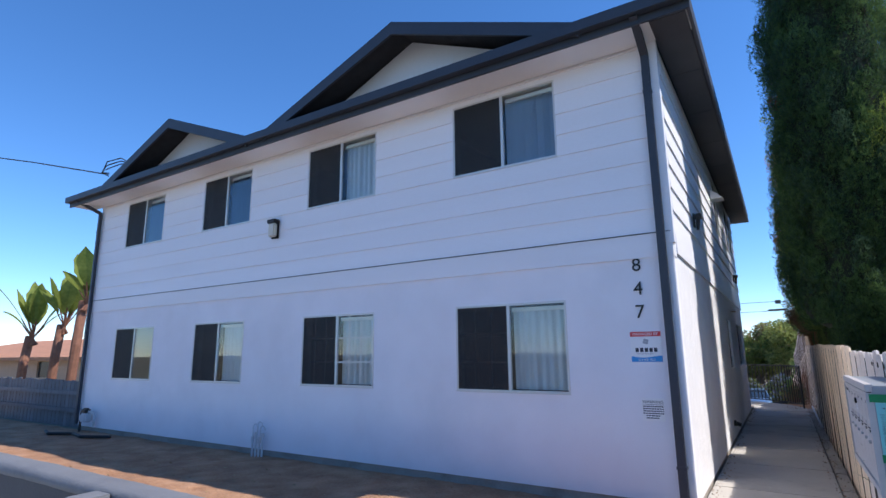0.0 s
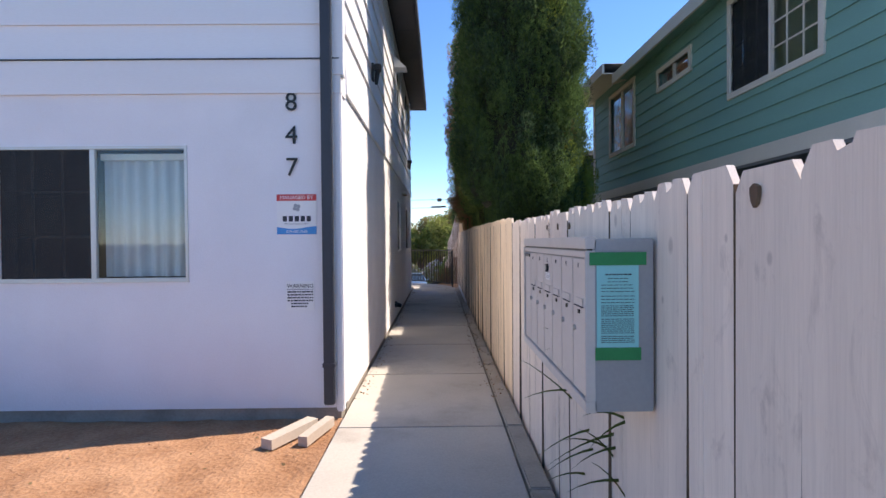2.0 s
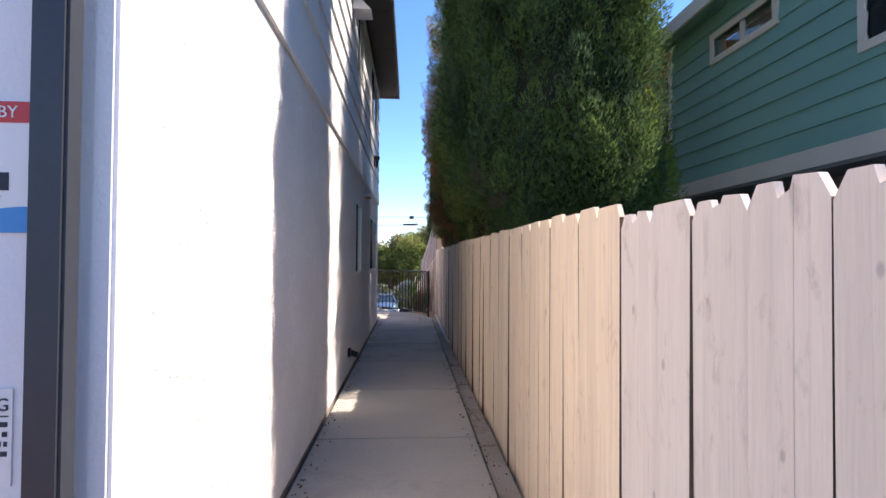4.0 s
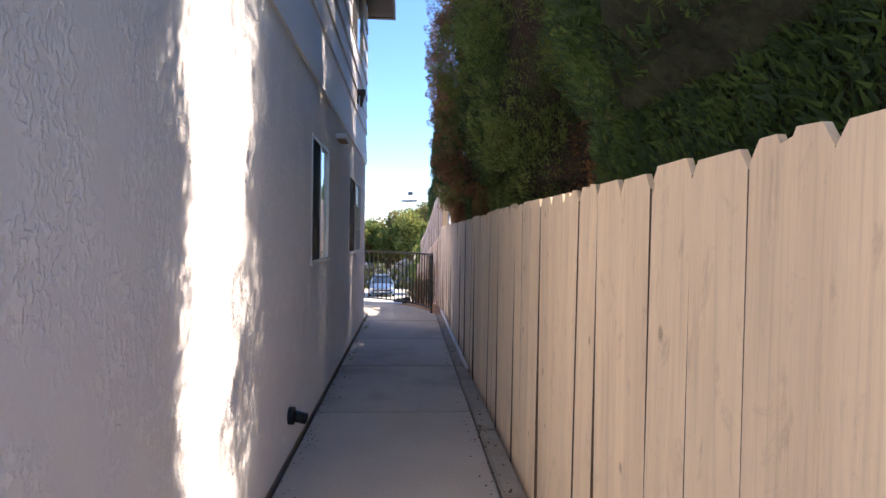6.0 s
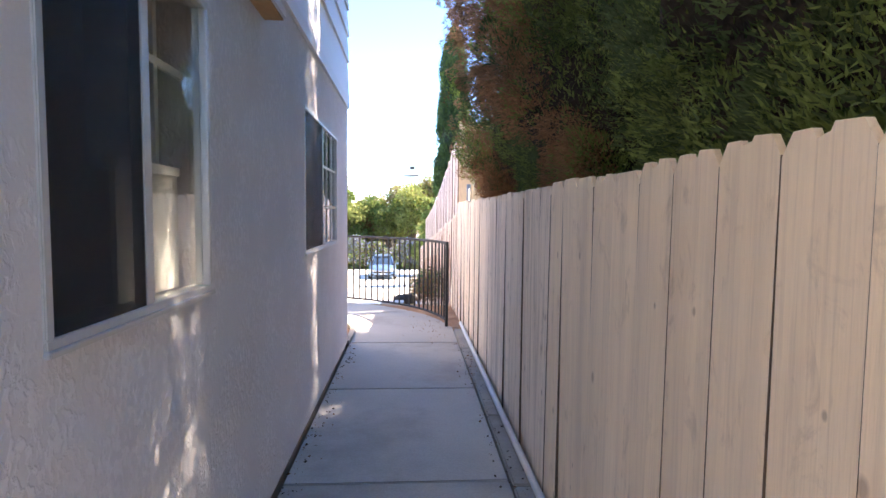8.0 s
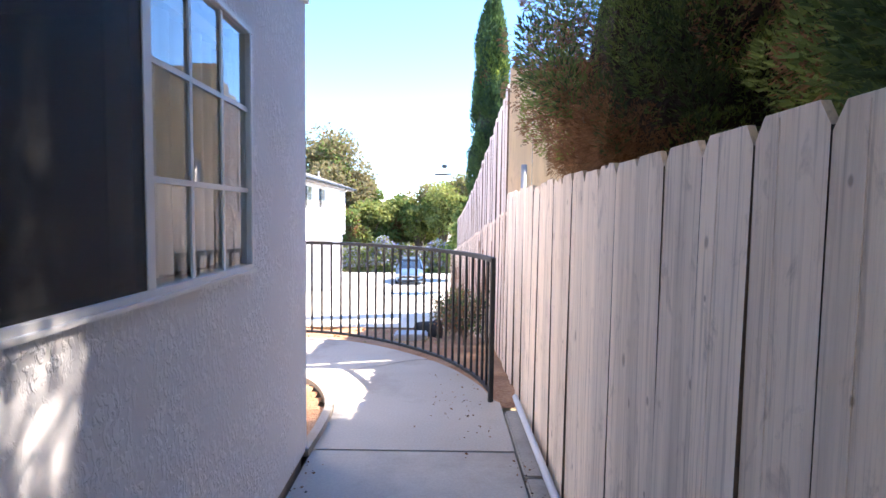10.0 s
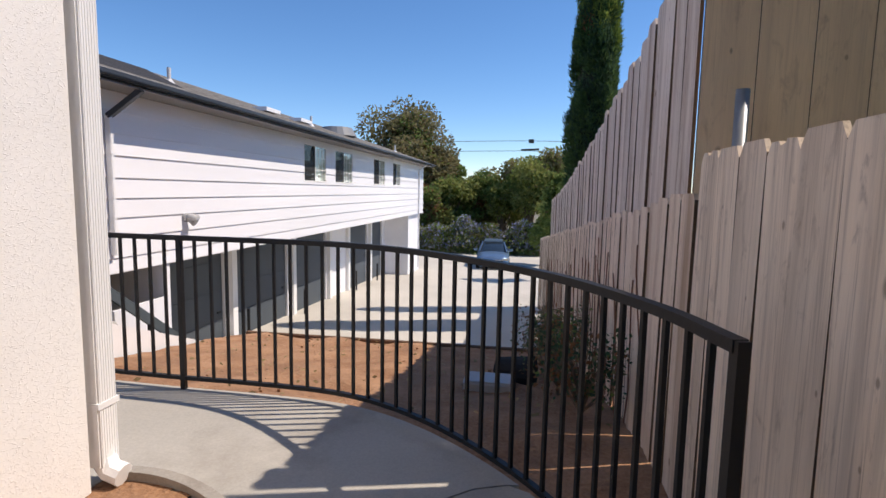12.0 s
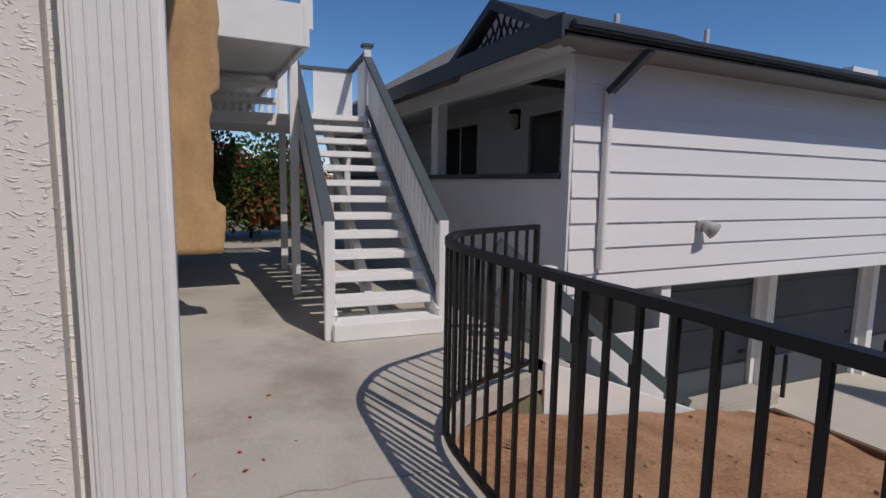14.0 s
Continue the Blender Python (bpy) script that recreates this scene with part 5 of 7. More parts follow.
# dryer vent low on the wall
dv = thing("vent", (0.0, 5.07, 0.28), "small black round vent low on the stucco wall", "vent")
bm = bmesh.new()
cyl(bm, (0.0, 5.07, 0.28), (0.035, 5.07, 0.28), 0.055, seg=14)
part("flange", bm, black_metal, dv)
bm = bmesh.new()
cyl(bm, (0.03, 5.07, 0.28), (0.10, 5.10, 0.25), 0.036, seg=12)
part("nozzle", bm, black_metal, dv)


# ---- outdoor stair up to the balcony ----
def build_stair():
    ang = math.atan2(0.09, 1.0)
    base = Matrix.Translation((-5.05, 13.63, 0)) @ Matrix.Rotation(math.pi - ang, 4, 'Z')
    # local: u along the climb, v to the stair's other side (towards -v), z up

    def B(u0, u1, v0, v1, z0, z1, bev=0.0):
        return bx(u0, u1, -v1, -v0, z0, z1, bev=bev, m=base)

    def P(u, v, z):
        return base @ Vector((u, -v, z))
    root = thing("outdoor_stair", (-5.05, 13.63, 0), "white-painted timber stair with open risers and grey handrails", "stair")
    W, R, G, n = 1.02, 0.181, 0.262, 12
    part("bottom_step", B(-0.12, 0.30, 0, W, 0.0, 0.16, 0.01), stair_white, root)
    for i in range(1, n + 1):
        z = 0.16 + R * i
        u = 0.06 + G * (i - 1)
        part("tread", B(u, u + 0.27, 0.04, W - 0.04, z - 0.075, z, 0.008), stair_white, root)
    top = 0.16 + R * n
    run = 0.06 + G * n
    for v in (0.0, W - 0.045):
        bm = bmesh.new()
        bar(bm, P(0.0, v + 0.022, 0.13), P(run, v + 0.022, top - 0.10), 0.045, 0.24)
        part("stringer", bm, stair_white, root)
    bm = bmesh.new()
    bar(bm, P(0.2, W * 0.42, 0.1), P(run, W * 0.42, top - 0.14), 0.08, 0.14)
    part("stringer", bm, stair_white, root)
    for v in (-0.02, W + 0.02):
        bm = bmesh.new()
        bar(bm, P(-0.02, v, 0.16 + 0.88), P(run + 0.02, v, top + 0.88), 0.11, 0.045)
        part("handrail", bm, step_grey, root, "grey-painted handrail cap")
        bm = bmesh.new()
        bar(bm, P(0.0, v, 0.16 + 0.15), P(run, v, top + 0.15), 0.05, 0.09)
        part("lower_rail", bm, step_grey, root)
        part("newel", B(-0.06, 0.03, v - 0.045, v + 0.045, 0.0, 1.06, 0.006), stair_white, root)
        part("newel", B(run - 0.02, run + 0.08, v - 0.05, v + 0.05, top - 0.3, top + 1.02, 0.006), stair_white, root)
        part("newel_cap", B(run - 0.05, run + 0.11, v - 0.08, v + 0.08, top + 1.02, top + 1.06), step_grey, root)
        k = int(run / 0.125)
        for i in range(1, k):
            u = run * i / k
            z = 0.16 + (top - 0.16) * u / run
            part("baluster", B(u - 0.045, u + 0.045, v - 0.012, v + 0.012, z + 0.12, z + 0.87), stair_white, root)
    # upper landing
    L0, L1 = run, run + 1.35
    part("landing", B(L0, L1, -1.2, W + 0.05, top - 0.16, top), stair_white, root)
    part("landing_panel", B(L0 + 0.08, L0 + 0.62, W + 0.0, W + 0.03, top + 0.05, top + 0.86), stair_white, root)
    part("handrail", B(L0, L1, W - 0.03, W + 0.07, top + 0.90, top + 0.95), step_grey, root)
    part("handrail", B(L1 - 0.05, L1 + 0.05, -1.2, W + 0.05, top + 0.90, top + 0.95), step_grey, root)
    part("landing_panel", B(L1 - 0.03, L1 + 0.02, 0.42, W + 0.05, top + 0.04, top + 0.9), stair_white, root)
    for i in range(12):
        v = -1.15 + i * 0.125
        part("baluster", B(L1 - 0.02, L1 + 0.02, v - 0.03, v + 0.03, top, top + 0.9), stair_white, root)
    for u in (2.0, 4.0):
        part("support_post", B(u - 0.05, u + 0.05, -0.17, -0.07, 0.0, 3.0, 0.006), stair_white, root)
    part("support_post", B(L1 - 0.1, L1, W - 0.1, W, 0.0, top), stair_white, root)
    # second flight, seen from below
    for i in range(1, 4):
        part("tread", B(L0 + 0.1 - 0.27 * i, L0 + 0.37 - 0.27 * i, -1.15, -0.25, top + R * i - 0.06, top + R * i), stair_white, root)
    return base


build_stair()
bal = thing("balcony", (-9, 13.0, 2.9), "white upper balcony deck and beam on posts along the rear wall", "balcony", kind="structure")
part("deck", bx(-16, -6.0, 12.36, 13.62, 2.78, 2.90), stair_white, bal)
part("beam", bx(-16, -5.96, 13.60, 13.66, 2.72, 3.12, bev=0.006), stair_white, bal)
part("beam", bx(-6.02, -5.96, 12.36, 13.60, 2.72, 3.12, bev=0.006), stair_white, bal)
part("post", bx(-6.1, -5.98, 13.58, 13.70, 2.9, 4.2), stair_white, bal)
cs = thing("canvas_cover", (-5.94, 12.6, 0.7), "tan weathered canvas cover hanging from the deck against the wall", "canvas")
bm = bmesh.new()
rings = []
for i in range(40):
    z = 0.70 + i * 0.064
    w = 0.46 + 0.05 * noise.noise((z * 2.3, 1, 0)) + 0.03 * noise.noise((z * 9, 4, 0)) - (0.08 if 1.2 < z < 2.2 else 0)
    row = [(-5.92 + 0.02 * math.sin(k * 1.9 + z * 1.4), 12.36 + w * k / 6, z) for k in range(7)]
    row += [(p[0] - 0.05, p[1], z) for p in row[::-1]]
    rings.append([bm.verts.new(p) for p in row])
for r0, r1 in zip(rings[:-1], rings[1:]):
    for k in range(14):
        bm.faces.new((r0[k], r0[(k + 1) % 14], r1[(k + 1) % 14], r1[k]))
bm.faces.new(rings[0])
bm.faces.new(rings[-1][::-1])
bmesh.ops.recalc_face_normals(bm, faces=bm.faces)
part("sheet", bm, canvas_tan, cs, smooth=True)

# ---- steps down to the garages beside the soil ----
dst = thing("garden_steps", (-4.2, 15.95, -1), "concrete steps with a white side wall going down to the garages", "steps", kind="structure")
for i in range(11):
    part("step", bx(-4.68, -3.74, 14.90 + i * 0.25, 15.18 + i * 0.25, -2.4, -0.18 * (i + 1)), concrete, dst)
bm = bmesh.new()
prof = [(14.90, 0.08), (16.72, -0.66), (16.72, -1.08), (16.25, -1.08), (14.90, -0.46)]
a = [bm.verts.new((-3.74, y, z)) for y, z in prof]
b = [bm.verts.new((-3.60, y, z)) for y, z in prof]
bm.faces.new(a)
bm.faces.new(b[::-1])
for i in range(5):
    bm.faces.new((a[i], a[(i + 1) % 5], b[(i + 1) % 5], b[i]))
bmesh.ops.recalc_face_normals(bm, faces=bm.faces)
part("side_wall", bm, trim_white, dst, "white sloping side wall")
part("side_wall", bx(-4.72, -4.66, 16.3, 17.35, -2.4, -0.2), stucco_front, dst)
rs = thing("stair_rail", (-3.7, 15.75, 0), "dark sloping handrail beside the garden steps", "handrail")
bm = bmesh.new()
bar(bm, (-4.42, 14.95, 0.88), (-4.42, 17.55, -1.05), 0.045, 0.13)
part("handrail", bm, step_grey, rs)
bm = bmesh.new()
bar(bm, (-4.42, 14.95, 0.43), (-4.42, 17.55, -1.5), 0.045, 0.15)
part("lower_rail", bm, step_grey, rs)
for i in range(4):
    y = 15.05 + i * 0.8
    part("post", bx(-4.445, -4.395, y - 0.025, y + 0.025, -2.2, 0.85 - 0.74 * (y - 14.95)), rail_black, rs)
gp = thing("gate_post", (-3.62, 14.93, 0), "white timber gate post at the head of the steps", "gate post")
part("post", bx(-3.73, -3.63, 14.90, 15.00, -0.6, 0.80, bev=0.006), stair_white, gp)

# ---- retaining board, drive ----
kb = thing("retaining_edge", (-1.2, 17.7, -0.8), "brown timber edging holding the soil above the drive", "edging", kind="structure")
part("board", bx(-3.56, 1.3, 17.62, 17.70, -2.3, -0.75, bev=0.01), timber_edge, kb)
vs, fs = [], []
ys = [17.68, 19, 22, 26, 30, 35, 40, 48]
for y in ys:
    for x in (-12, -6, -3, 0, 3):
        vs.append((x, y, drive_z(y) + 0.012))
for j in range(len(ys) - 1):
    for i in range(4):
        fs.append((j * 5 + i, j * 5 + i + 1, j * 5 + i + 6, j * 5 + i + 5))
tagged(raw("drive", vs, fs, drive_mat), "pale concrete driveway sloping down past the garages", "driveway", kind="structure")


# ---- green neighbour house ----
def build_green():
    gx = 5.0
    root = thing("green_house", (8, 5, 0), "green lap-sided neighbour house with cream trim and eaves", "house")
    wins = [(1.54, 3.28, 3.47, 4.72), (7.05, 8.55, 3.47, 4.78)]
    vent = (4.55, 5.75, 4.26, 4.52)
    holes = [*wins, vent]
    z = 2.60
    while z < 5.05:
        pieces("siding_board", panel('x', gx, 0.15, -3.0, 9.9, z, min(z + 0.23, 5.1), holes, slant=-0.02), green_siding, root)
        z += 0.23
    part("belt_trim", bx(gx - 0.03, gx + 0.12, -3.0, 9.93, 2.40, 2.60), cream_trim, root)
    part("lower_wall", bx(gx + 0.5, gx + 0.65, -3.0, 9.6, -0.2, 2.40), grey_siding, root)
    part("floor_soffit", bx(gx - 0.02, gx + 0.5, -3.0, 9.9, 2.36, 2.40), grey_siding, root)
    part("corner_trim", bx(gx - 0.03, gx + 0.12, 9.82, 9.95, 2.6, 5.3), cream_trim, root)
    part("end_wall", bx(gx, gx + 8, 9.75, 9.9, -0.2, 5.3), green_siding, root)
    part("end_wall", bx(gx, gx + 8, -3.0, -2.85, -0.2, 5.3), green_siding, root)
    part("back_wall", bx(gx + 2.5, gx + 2.6, -2.8, 9.7, -0.2, 5.2), room_dark, root)
    for a, b, za, zb in holes:
        t = 0.09
        w = None
        for q in ((a - t, b + t, zb, zb + t), (a - t, b + t, za - t, za), (a - t, a, za, zb), (b, b + t, za, zb)):
            part("window_trim", bx(gx - 0.035, gx + 0.02, q[0], q[1], q[2], q[3], bev=0.004), cream_trim, root)
        m = (a + b) / 2
        part("mullion", bx(gx - 0.012, gx + 0.03, m - 0.03, m + 0.03, za, zb), cream_trim, root)
        g = part("pane", bx(gx + 0.02, gx + 0.026, a, b, za, zb), glass, root)
        g.visible_shadow = False
        part("blind", bx(gx + 0.16, gx + 0.17, a, b, za, zb), M("dim_green_blind", (0.16, 0.20, 0.13), 0.8, bump=0.05) if b < 4 else screen_mesh, root)
        if b < 4:
            bm = bmesh.new()
            part("insect_screen", bx(gx + 0.004, gx + 0.006, m + 0.03, b, za, zb), screen_mesh, root, "dark insect screen")
            for p, q in ((a, m), (m + 0.03, b)):
                for i in (1, 2):
                    c = p + (q - p) * i / 3
                    box(bm, gx + 0.008, gx + 0.018, c - 0.01, c + 0.01, za, zb)
                for i in (1, 2, 3):
                    c = za + (zb - za) * i / 4
                    box(bm, gx + 0.0085, gx + 0.0175, p, q, c - 0.01, c + 0.01)
            part("muntin", bm, cream_trim, root)
    # roof: a long level eave, and a second one behind it
    bm = bmesh.new()
    v = [bm.verts.new(p) for p in ((gx - 0.30, -3.6, 5.05), (gx - 0.30, 7.5, 5.05), (gx + 4, 7.5, 6.5), (gx + 4, -3.6, 6.5))]
    w = [bm.verts.new((p.co.x, p.co.y, p.co.z - 0.06)) for p in v]
    bm.faces.new(v)
    bm.faces.new(w[::-1])
    for i in range(4):
        bm.faces.new((v[i], v[(i + 1) % 4], w[(i + 1) % 4], w[i]))
    bmesh.ops.recalc_face_normals(bm, faces=bm.faces)
    part("roof", bm, shingle, root, "grey shingle roof slope")
    part("fascia", bx(gx - 0.33, gx - 0.29, -3.6, 7.5, 4.85, 5.06), cream_trim, root)
    bm = bmesh.new()
    bar(bm, (gx - 0.30, 7.5, 4.95), (gx + 4, 7.5, 6.4), 0.04, 0.20)
    part("rake_board", bm, cream_trim, root)
    part("soffit", bx(gx - 0.29, gx, -3.6, 7.5, 4.95, 4.97), green_siding, root)
    part("roof", hip(bmesh.new(), gx - 0.5, gx + 8, 7.54, 10.5, 5.32, 0.35), shingle, root)
    part("fascia", bx(gx - 0.53, gx - 0.48, 7.56, 10.5, 5.10, 5.32), cream_trim, root)
    part("fascia", bx(gx - 0.5, gx + 8, 10.47, 10.52, 5.10, 5.32), cream_trim, root)
    part("soffit", bx(gx - 0.48, gx, 7.56, 10.5, 5.10, 5.12), cream_trim, root)


build_green()
gh = thing("grey_house", (9, 20, 0), "grey sided house with white window trim behind the trees", "house")
part("wall", panel('x', 5.6, 0.2, 14.0, 24.0, -0.2, 4.1, [(14.6, 15.6, 2.4, 3.8), (18.0, 18.9, 3.2, 3.7)]), grey_siding, gh)
part("end_wall", bx(5.8, 12, 14.0, 14.2, -0.2, 4.1), grey_siding, gh)
for a, b, za, zb in ((14.6, 15.6, 2.4, 3.8), (18.0, 18.9, 3.2, 3.7)):
    for q in ((a - 0.1, b + 0.1, zb, zb + 0.1), (a - 0.1, b + 0.1, za - 0.1, za), (a - 0.1, a, za, zb), (b, b + 0.1, za, zb)):
        part("window_trim", bx(5.56, 5.62, *q), cream_trim, gh)
    part("pane", bx(5.70, 5.71, a, b, za, zb), car_glass, gh)
part("roof", hip(bmesh.new(), 5.1, 12.5, 13.5, 24.5, 4.25, 0.3), shingle_dark, gh)
part("fascia", bx(5.08, 5.12, 13.5, 24.5, 4.1, 4.27), cream_trim, gh)

# ---- plants ----
def blades(base, way, length, width, rs):
    """Kite-shaped leaflets: arrays of feet, ways, lengths and widths."""
    n = len(base)
    way = way / np.linalg.norm(way, axis=1, keepdims=True)
    side = np.cross(way, rs.normal(size=(n, 3)))
    side /= np.linalg.norm(side, axis=1, keepdims=True) + 1e-9
    L, W = length[:, None], width[:, None]
    v = np.empty((n, 4, 3))
    v[:, 0] = base
    v[:, 1] = base + way * L * 0.45 + side * W
    v[:, 2] = base + way * L
    v[:, 3] = base + way * L * 0.45 - side * W
    return v.reshape(-1, 3), np.arange(n * 4).reshape(-1, 4)


def needles(base, way, length, width, rs):
    """Slim three-cornered sprays: arrays of feet, ways, lengths and widths."""
    n = len(base)
    way = way / np.linalg.norm(way, axis=1, keepdims=True)
    side = np.cross(way, rs.normal(size=(n, 3)))
    side /= np.linalg.norm(side, axis=1, keepdims=True) + 1e-9
    v = np.empty((n, 3, 3))
    v[:, 0] = base + side * width[:, None]
    v[:, 1] = base - side * width[:, None]
    v[:, 2] = base + way * length[:, None]
    return v.reshape(-1, 3), np.arange(n * 3).reshape(-1, 3)


def leaf_mesh(name, v, f, mats, idx, parent, label=""):
    me = bpy.data.meshes.new(name)
    me.vertices.add(len(v))
    me.vertices.foreach_set("co", v.astype(np.float32).ravel())
    me.loops.add(f.size)
    me.loops.foreach_set("vertex_index", f.astype(np.int32).ravel())
    me.polygons.add(len(f))
    me.polygons.foreach_set("loop_start", np.arange(0, f.size, f.shape[1], dtype=np.int32))
    for m in mats:
        me.materials.append(m)
    me.polygons.foreach_set("material_index", idx.astype(np.int32))
    me.update(calc_edges=True)
    ob = new(name, me)
    me.transform(world_of(parent).inverted())
    ob.parent = parent
    if label:
        ob["label"] = label
    return ob


def value_noise(p, scale, seed):
    """Smooth pseudo-random values in -1..1 for an array of points."""
    q = p * scale + seed * 7.31
    return (np.sin(q[:, 0] * 1.7 + 1.3 * np.sin(q[:, 1] * 1.1 + q[:, 2])) + np.sin(q[:, 1] * 2.1 + 1.7 * np.sin(q[:, 2] * 0.9 + q[:, 0] * 1.3)) + np.sin(q[:, 2] * 1.9 + 1.1 * np.sin(q[:, 0] * 1.5 - q[:, 1]))) / 3


def plumes(tip, way, radius, length, per, leaf, rs, hang=None):
    """Leaf sprays clothing the outside of many teardrop plumes: feet, ways, lengths and widths of their needles."""
    n = len(tip)
    way = way / np.linalg.norm(way, axis=1, keepdims=True)
    side = np.cross(way, rs.normal(size=(n, 3)))
    side /= np.linalg.norm(side, axis=1, keepdims=True)
    third = np.cross(way, side)
    W, S, T = (np.repeat(k, per, 0) for k in (way, side, third))
    R, H, B = (np.repeat(k, per)[:, None] for k in (radius, length, np.arange(n)))
    N = n * per
    t = rs.random((N, 1))
    a = rs.random((N, 1)) * 2 * np.pi
    out = S * np.cos(a) + T * np.sin(a)
    prof = np.sin(np.pi * np.clip(t * 0.92 + 0.06, 0, 1)) ** 0.75 * (0.78 + 0.30 * rs.random((N, 1))) * (1 + 0.25 * np.sin(a * 3 + B * 1.7 + t * 5))
    P = np.repeat(tip, per, 0) + W * (t - 0.5) * H + out * prof * R
    D = out * (0.9 - 0.6 * t) + W * (0.35 + 0.9 * t) + rs.normal(size=(N, 3)) * 0.28
    if hang is not None:
        D[:, 2] += np.repeat(hang, per)
    L = leaf * (0.6 + 0.8 * rs.random(N))
    return P, D, L


def conifer(name, x, y, r, z0, h, clumps, per, leaf, label, seed, mats, plume=(0.07, 0.30), lean=0.35, browns=0.1, bright=0.15, taper=0.25, core=0.7, ragged=0.18, zbias=1.0, drop=0.0, blue=0.4, depth=0.08, flare=0.0, thin=1.0, over=1.0, heart=None, twigs=0):
    """A column of leafy plumes round a stem; browns and bright give the share of dead and fresh plumes."""
    rs = np.random.default_rng(seed)
    root = thing(name, (x, y, 0), label, "tree", "evergreen trees")
    bm = bmesh.new()
    cyl(bm, (x, y, -0.2), (x + 0.03, y, h * 0.9), 0.13, 0.03, seg=10)
    for i in range(26):
        z = 0.8 + (h - 1.5) * i / 26
        a = i * 2.4
        cyl(bm, (x, y, z), (x + math.cos(a) * r * 0.55, y + math.sin(a) * r * 0.55, z + 0.45), 0.03, 0.008, seg=6)
    part("trunk", bm, bark, root)

    def R(z):
        t = np.clip((z - z0) / (h - z0), 0, 1)
        return r * (1 - taper * t) * np.clip((1 - t) * 6, 0, 1) ** 0.5 * np.clip(0.75 + t * 6, 0, 1) * (1 + flare * np.clip((z - 3.1) / 1.0, 0, 1))
    # added dark hull inside the crown, standing for its shaded depth
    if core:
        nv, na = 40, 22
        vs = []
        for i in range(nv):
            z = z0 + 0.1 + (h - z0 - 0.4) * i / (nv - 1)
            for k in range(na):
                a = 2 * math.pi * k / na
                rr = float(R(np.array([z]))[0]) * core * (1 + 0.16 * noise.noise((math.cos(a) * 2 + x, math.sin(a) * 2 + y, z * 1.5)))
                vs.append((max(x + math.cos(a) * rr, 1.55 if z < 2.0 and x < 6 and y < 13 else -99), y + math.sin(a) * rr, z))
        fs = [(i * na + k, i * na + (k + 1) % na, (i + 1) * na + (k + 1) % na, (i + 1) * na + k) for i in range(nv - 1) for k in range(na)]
        raw("crown_core", vs, fs, heart or inner_twig_shade, root)
    z = z0 + (h - z0) * rs.random(clumps) ** zbias
    a = rs.random(clumps) * 2 * np.pi
    c = np.stack([np.cos(a), np.sin(a), np.zeros(clumps)], 1)
    lump = value_noise(np.stack([np.cos(a) * 1.6 + x, np.sin(a) * 1.6 + y, z * 0.8], 1), 1.9, seed)
    rad = R(z) * (0.90 + ragged * lump + rs.uniform(-depth, depth * 0.4, clumps))
    pos = np.stack([x + c[:, 0] * rad, y + c[:, 1] * rad, z], 1)
    keep = (value_noise(pos, 2.3, seed + 3) > -0.75 + drop) & ((c[:, 0] < 0.45) | (rs.random(clumps) < thin))
    if y < 13:
        pos[:, 0] = np.maximum(pos[:, 0], 1.60 - np.clip((pos[:, 2] - 1.78) * 0.9, 0, over))
    pos, c = pos[keep], c[keep]
    n = len(pos)
    sel = value_noise(pos, 1.15, seed + 11) * 0.5 + 0.5 + rs.normal(size=n) * 0.08
    idx = np.where(rs.random(n) < blue, 1, 0)
    idx[sel > 1 - bright] = 2
    brown_v = value_noise(pos, 1.5, seed + 29) * 0.5 + 0.5 + rs.normal(size=n) * 0.06
    idx[brown_v < browns] = 3
    grow = c * lean + np.array([0, 0, 1.0]) + rs.normal(size=(n, 3)) * (0.10 + 0.35 * lean)
    grow[idx == 3] -= np.array([0, 0, 0.7]) * min(1, lean * 1.2)
    size = 0.7 + 0.6 * rs.random(n)
    P, D, L = plumes(pos, grow, plume[0] * size, plume[1] * size, per, leaf, rs, np.where(idx == 3, -0.35, 0.0))
    if y < 13:
        P[:, 0] = np.where(P[:, 2] < 1.9, np.maximum(P[:, 0], 1.50), P[:, 0])
    v, f = needles(P, D, L * 1.15, L * 0.18, rs)
    leaf_mesh("crown", v, f, mats, np.repeat(idx, per), root)
    if twigs:
        bm = bmesh.new()
        for k in rs.choice(n, twigs, replace=False):
            p = Vector(pos[k])
            q = Vector((x + (p.x - x) * 0.35, y + (p.y - y) * 0.35, p.z - 0.3))
            m = p.lerp(q, 0.5) + Vector((rs.normal() * 0.06, rs.normal() * 0.06, 0.08))
            tip = p + Vector((c[k][0] * 0.06, c[k][1] * 0.06 + rs.normal() * 0.06, 0.05))
            if tip.x > 1.52 or tip.z > 1.95:
                tube(bm, [q, m, p, tip], 0.006, 5)
        part("twigs", bm, twig_pale, root, "bare pale twigs among the sprays")["kind"] = "stuff"
    return root


CM = [juniper_green, juniper_deep, juniper_tip, juniper_rust]
CD = [leaf_cypress, leaf_cypress_b, leaf_bright, leaf_brown]
conifer("cypress", 1.90, 3.02, 0.95, 1.5, 10.0, 2500, 300, 0.028, "tall dense dark green columnar cypress beside the fence", 21, CD, plume=(0.095, 0.44), lean=0.20, browns=0.03, bright=0.17, core=0.74, depth=0.17, zbias=1.5, ragged=0.11, heart=heart_shade)
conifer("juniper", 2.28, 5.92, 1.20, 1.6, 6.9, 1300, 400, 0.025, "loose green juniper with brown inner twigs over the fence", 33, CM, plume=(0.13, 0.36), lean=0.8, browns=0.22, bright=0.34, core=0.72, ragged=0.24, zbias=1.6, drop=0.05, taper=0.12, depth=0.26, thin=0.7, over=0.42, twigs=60)
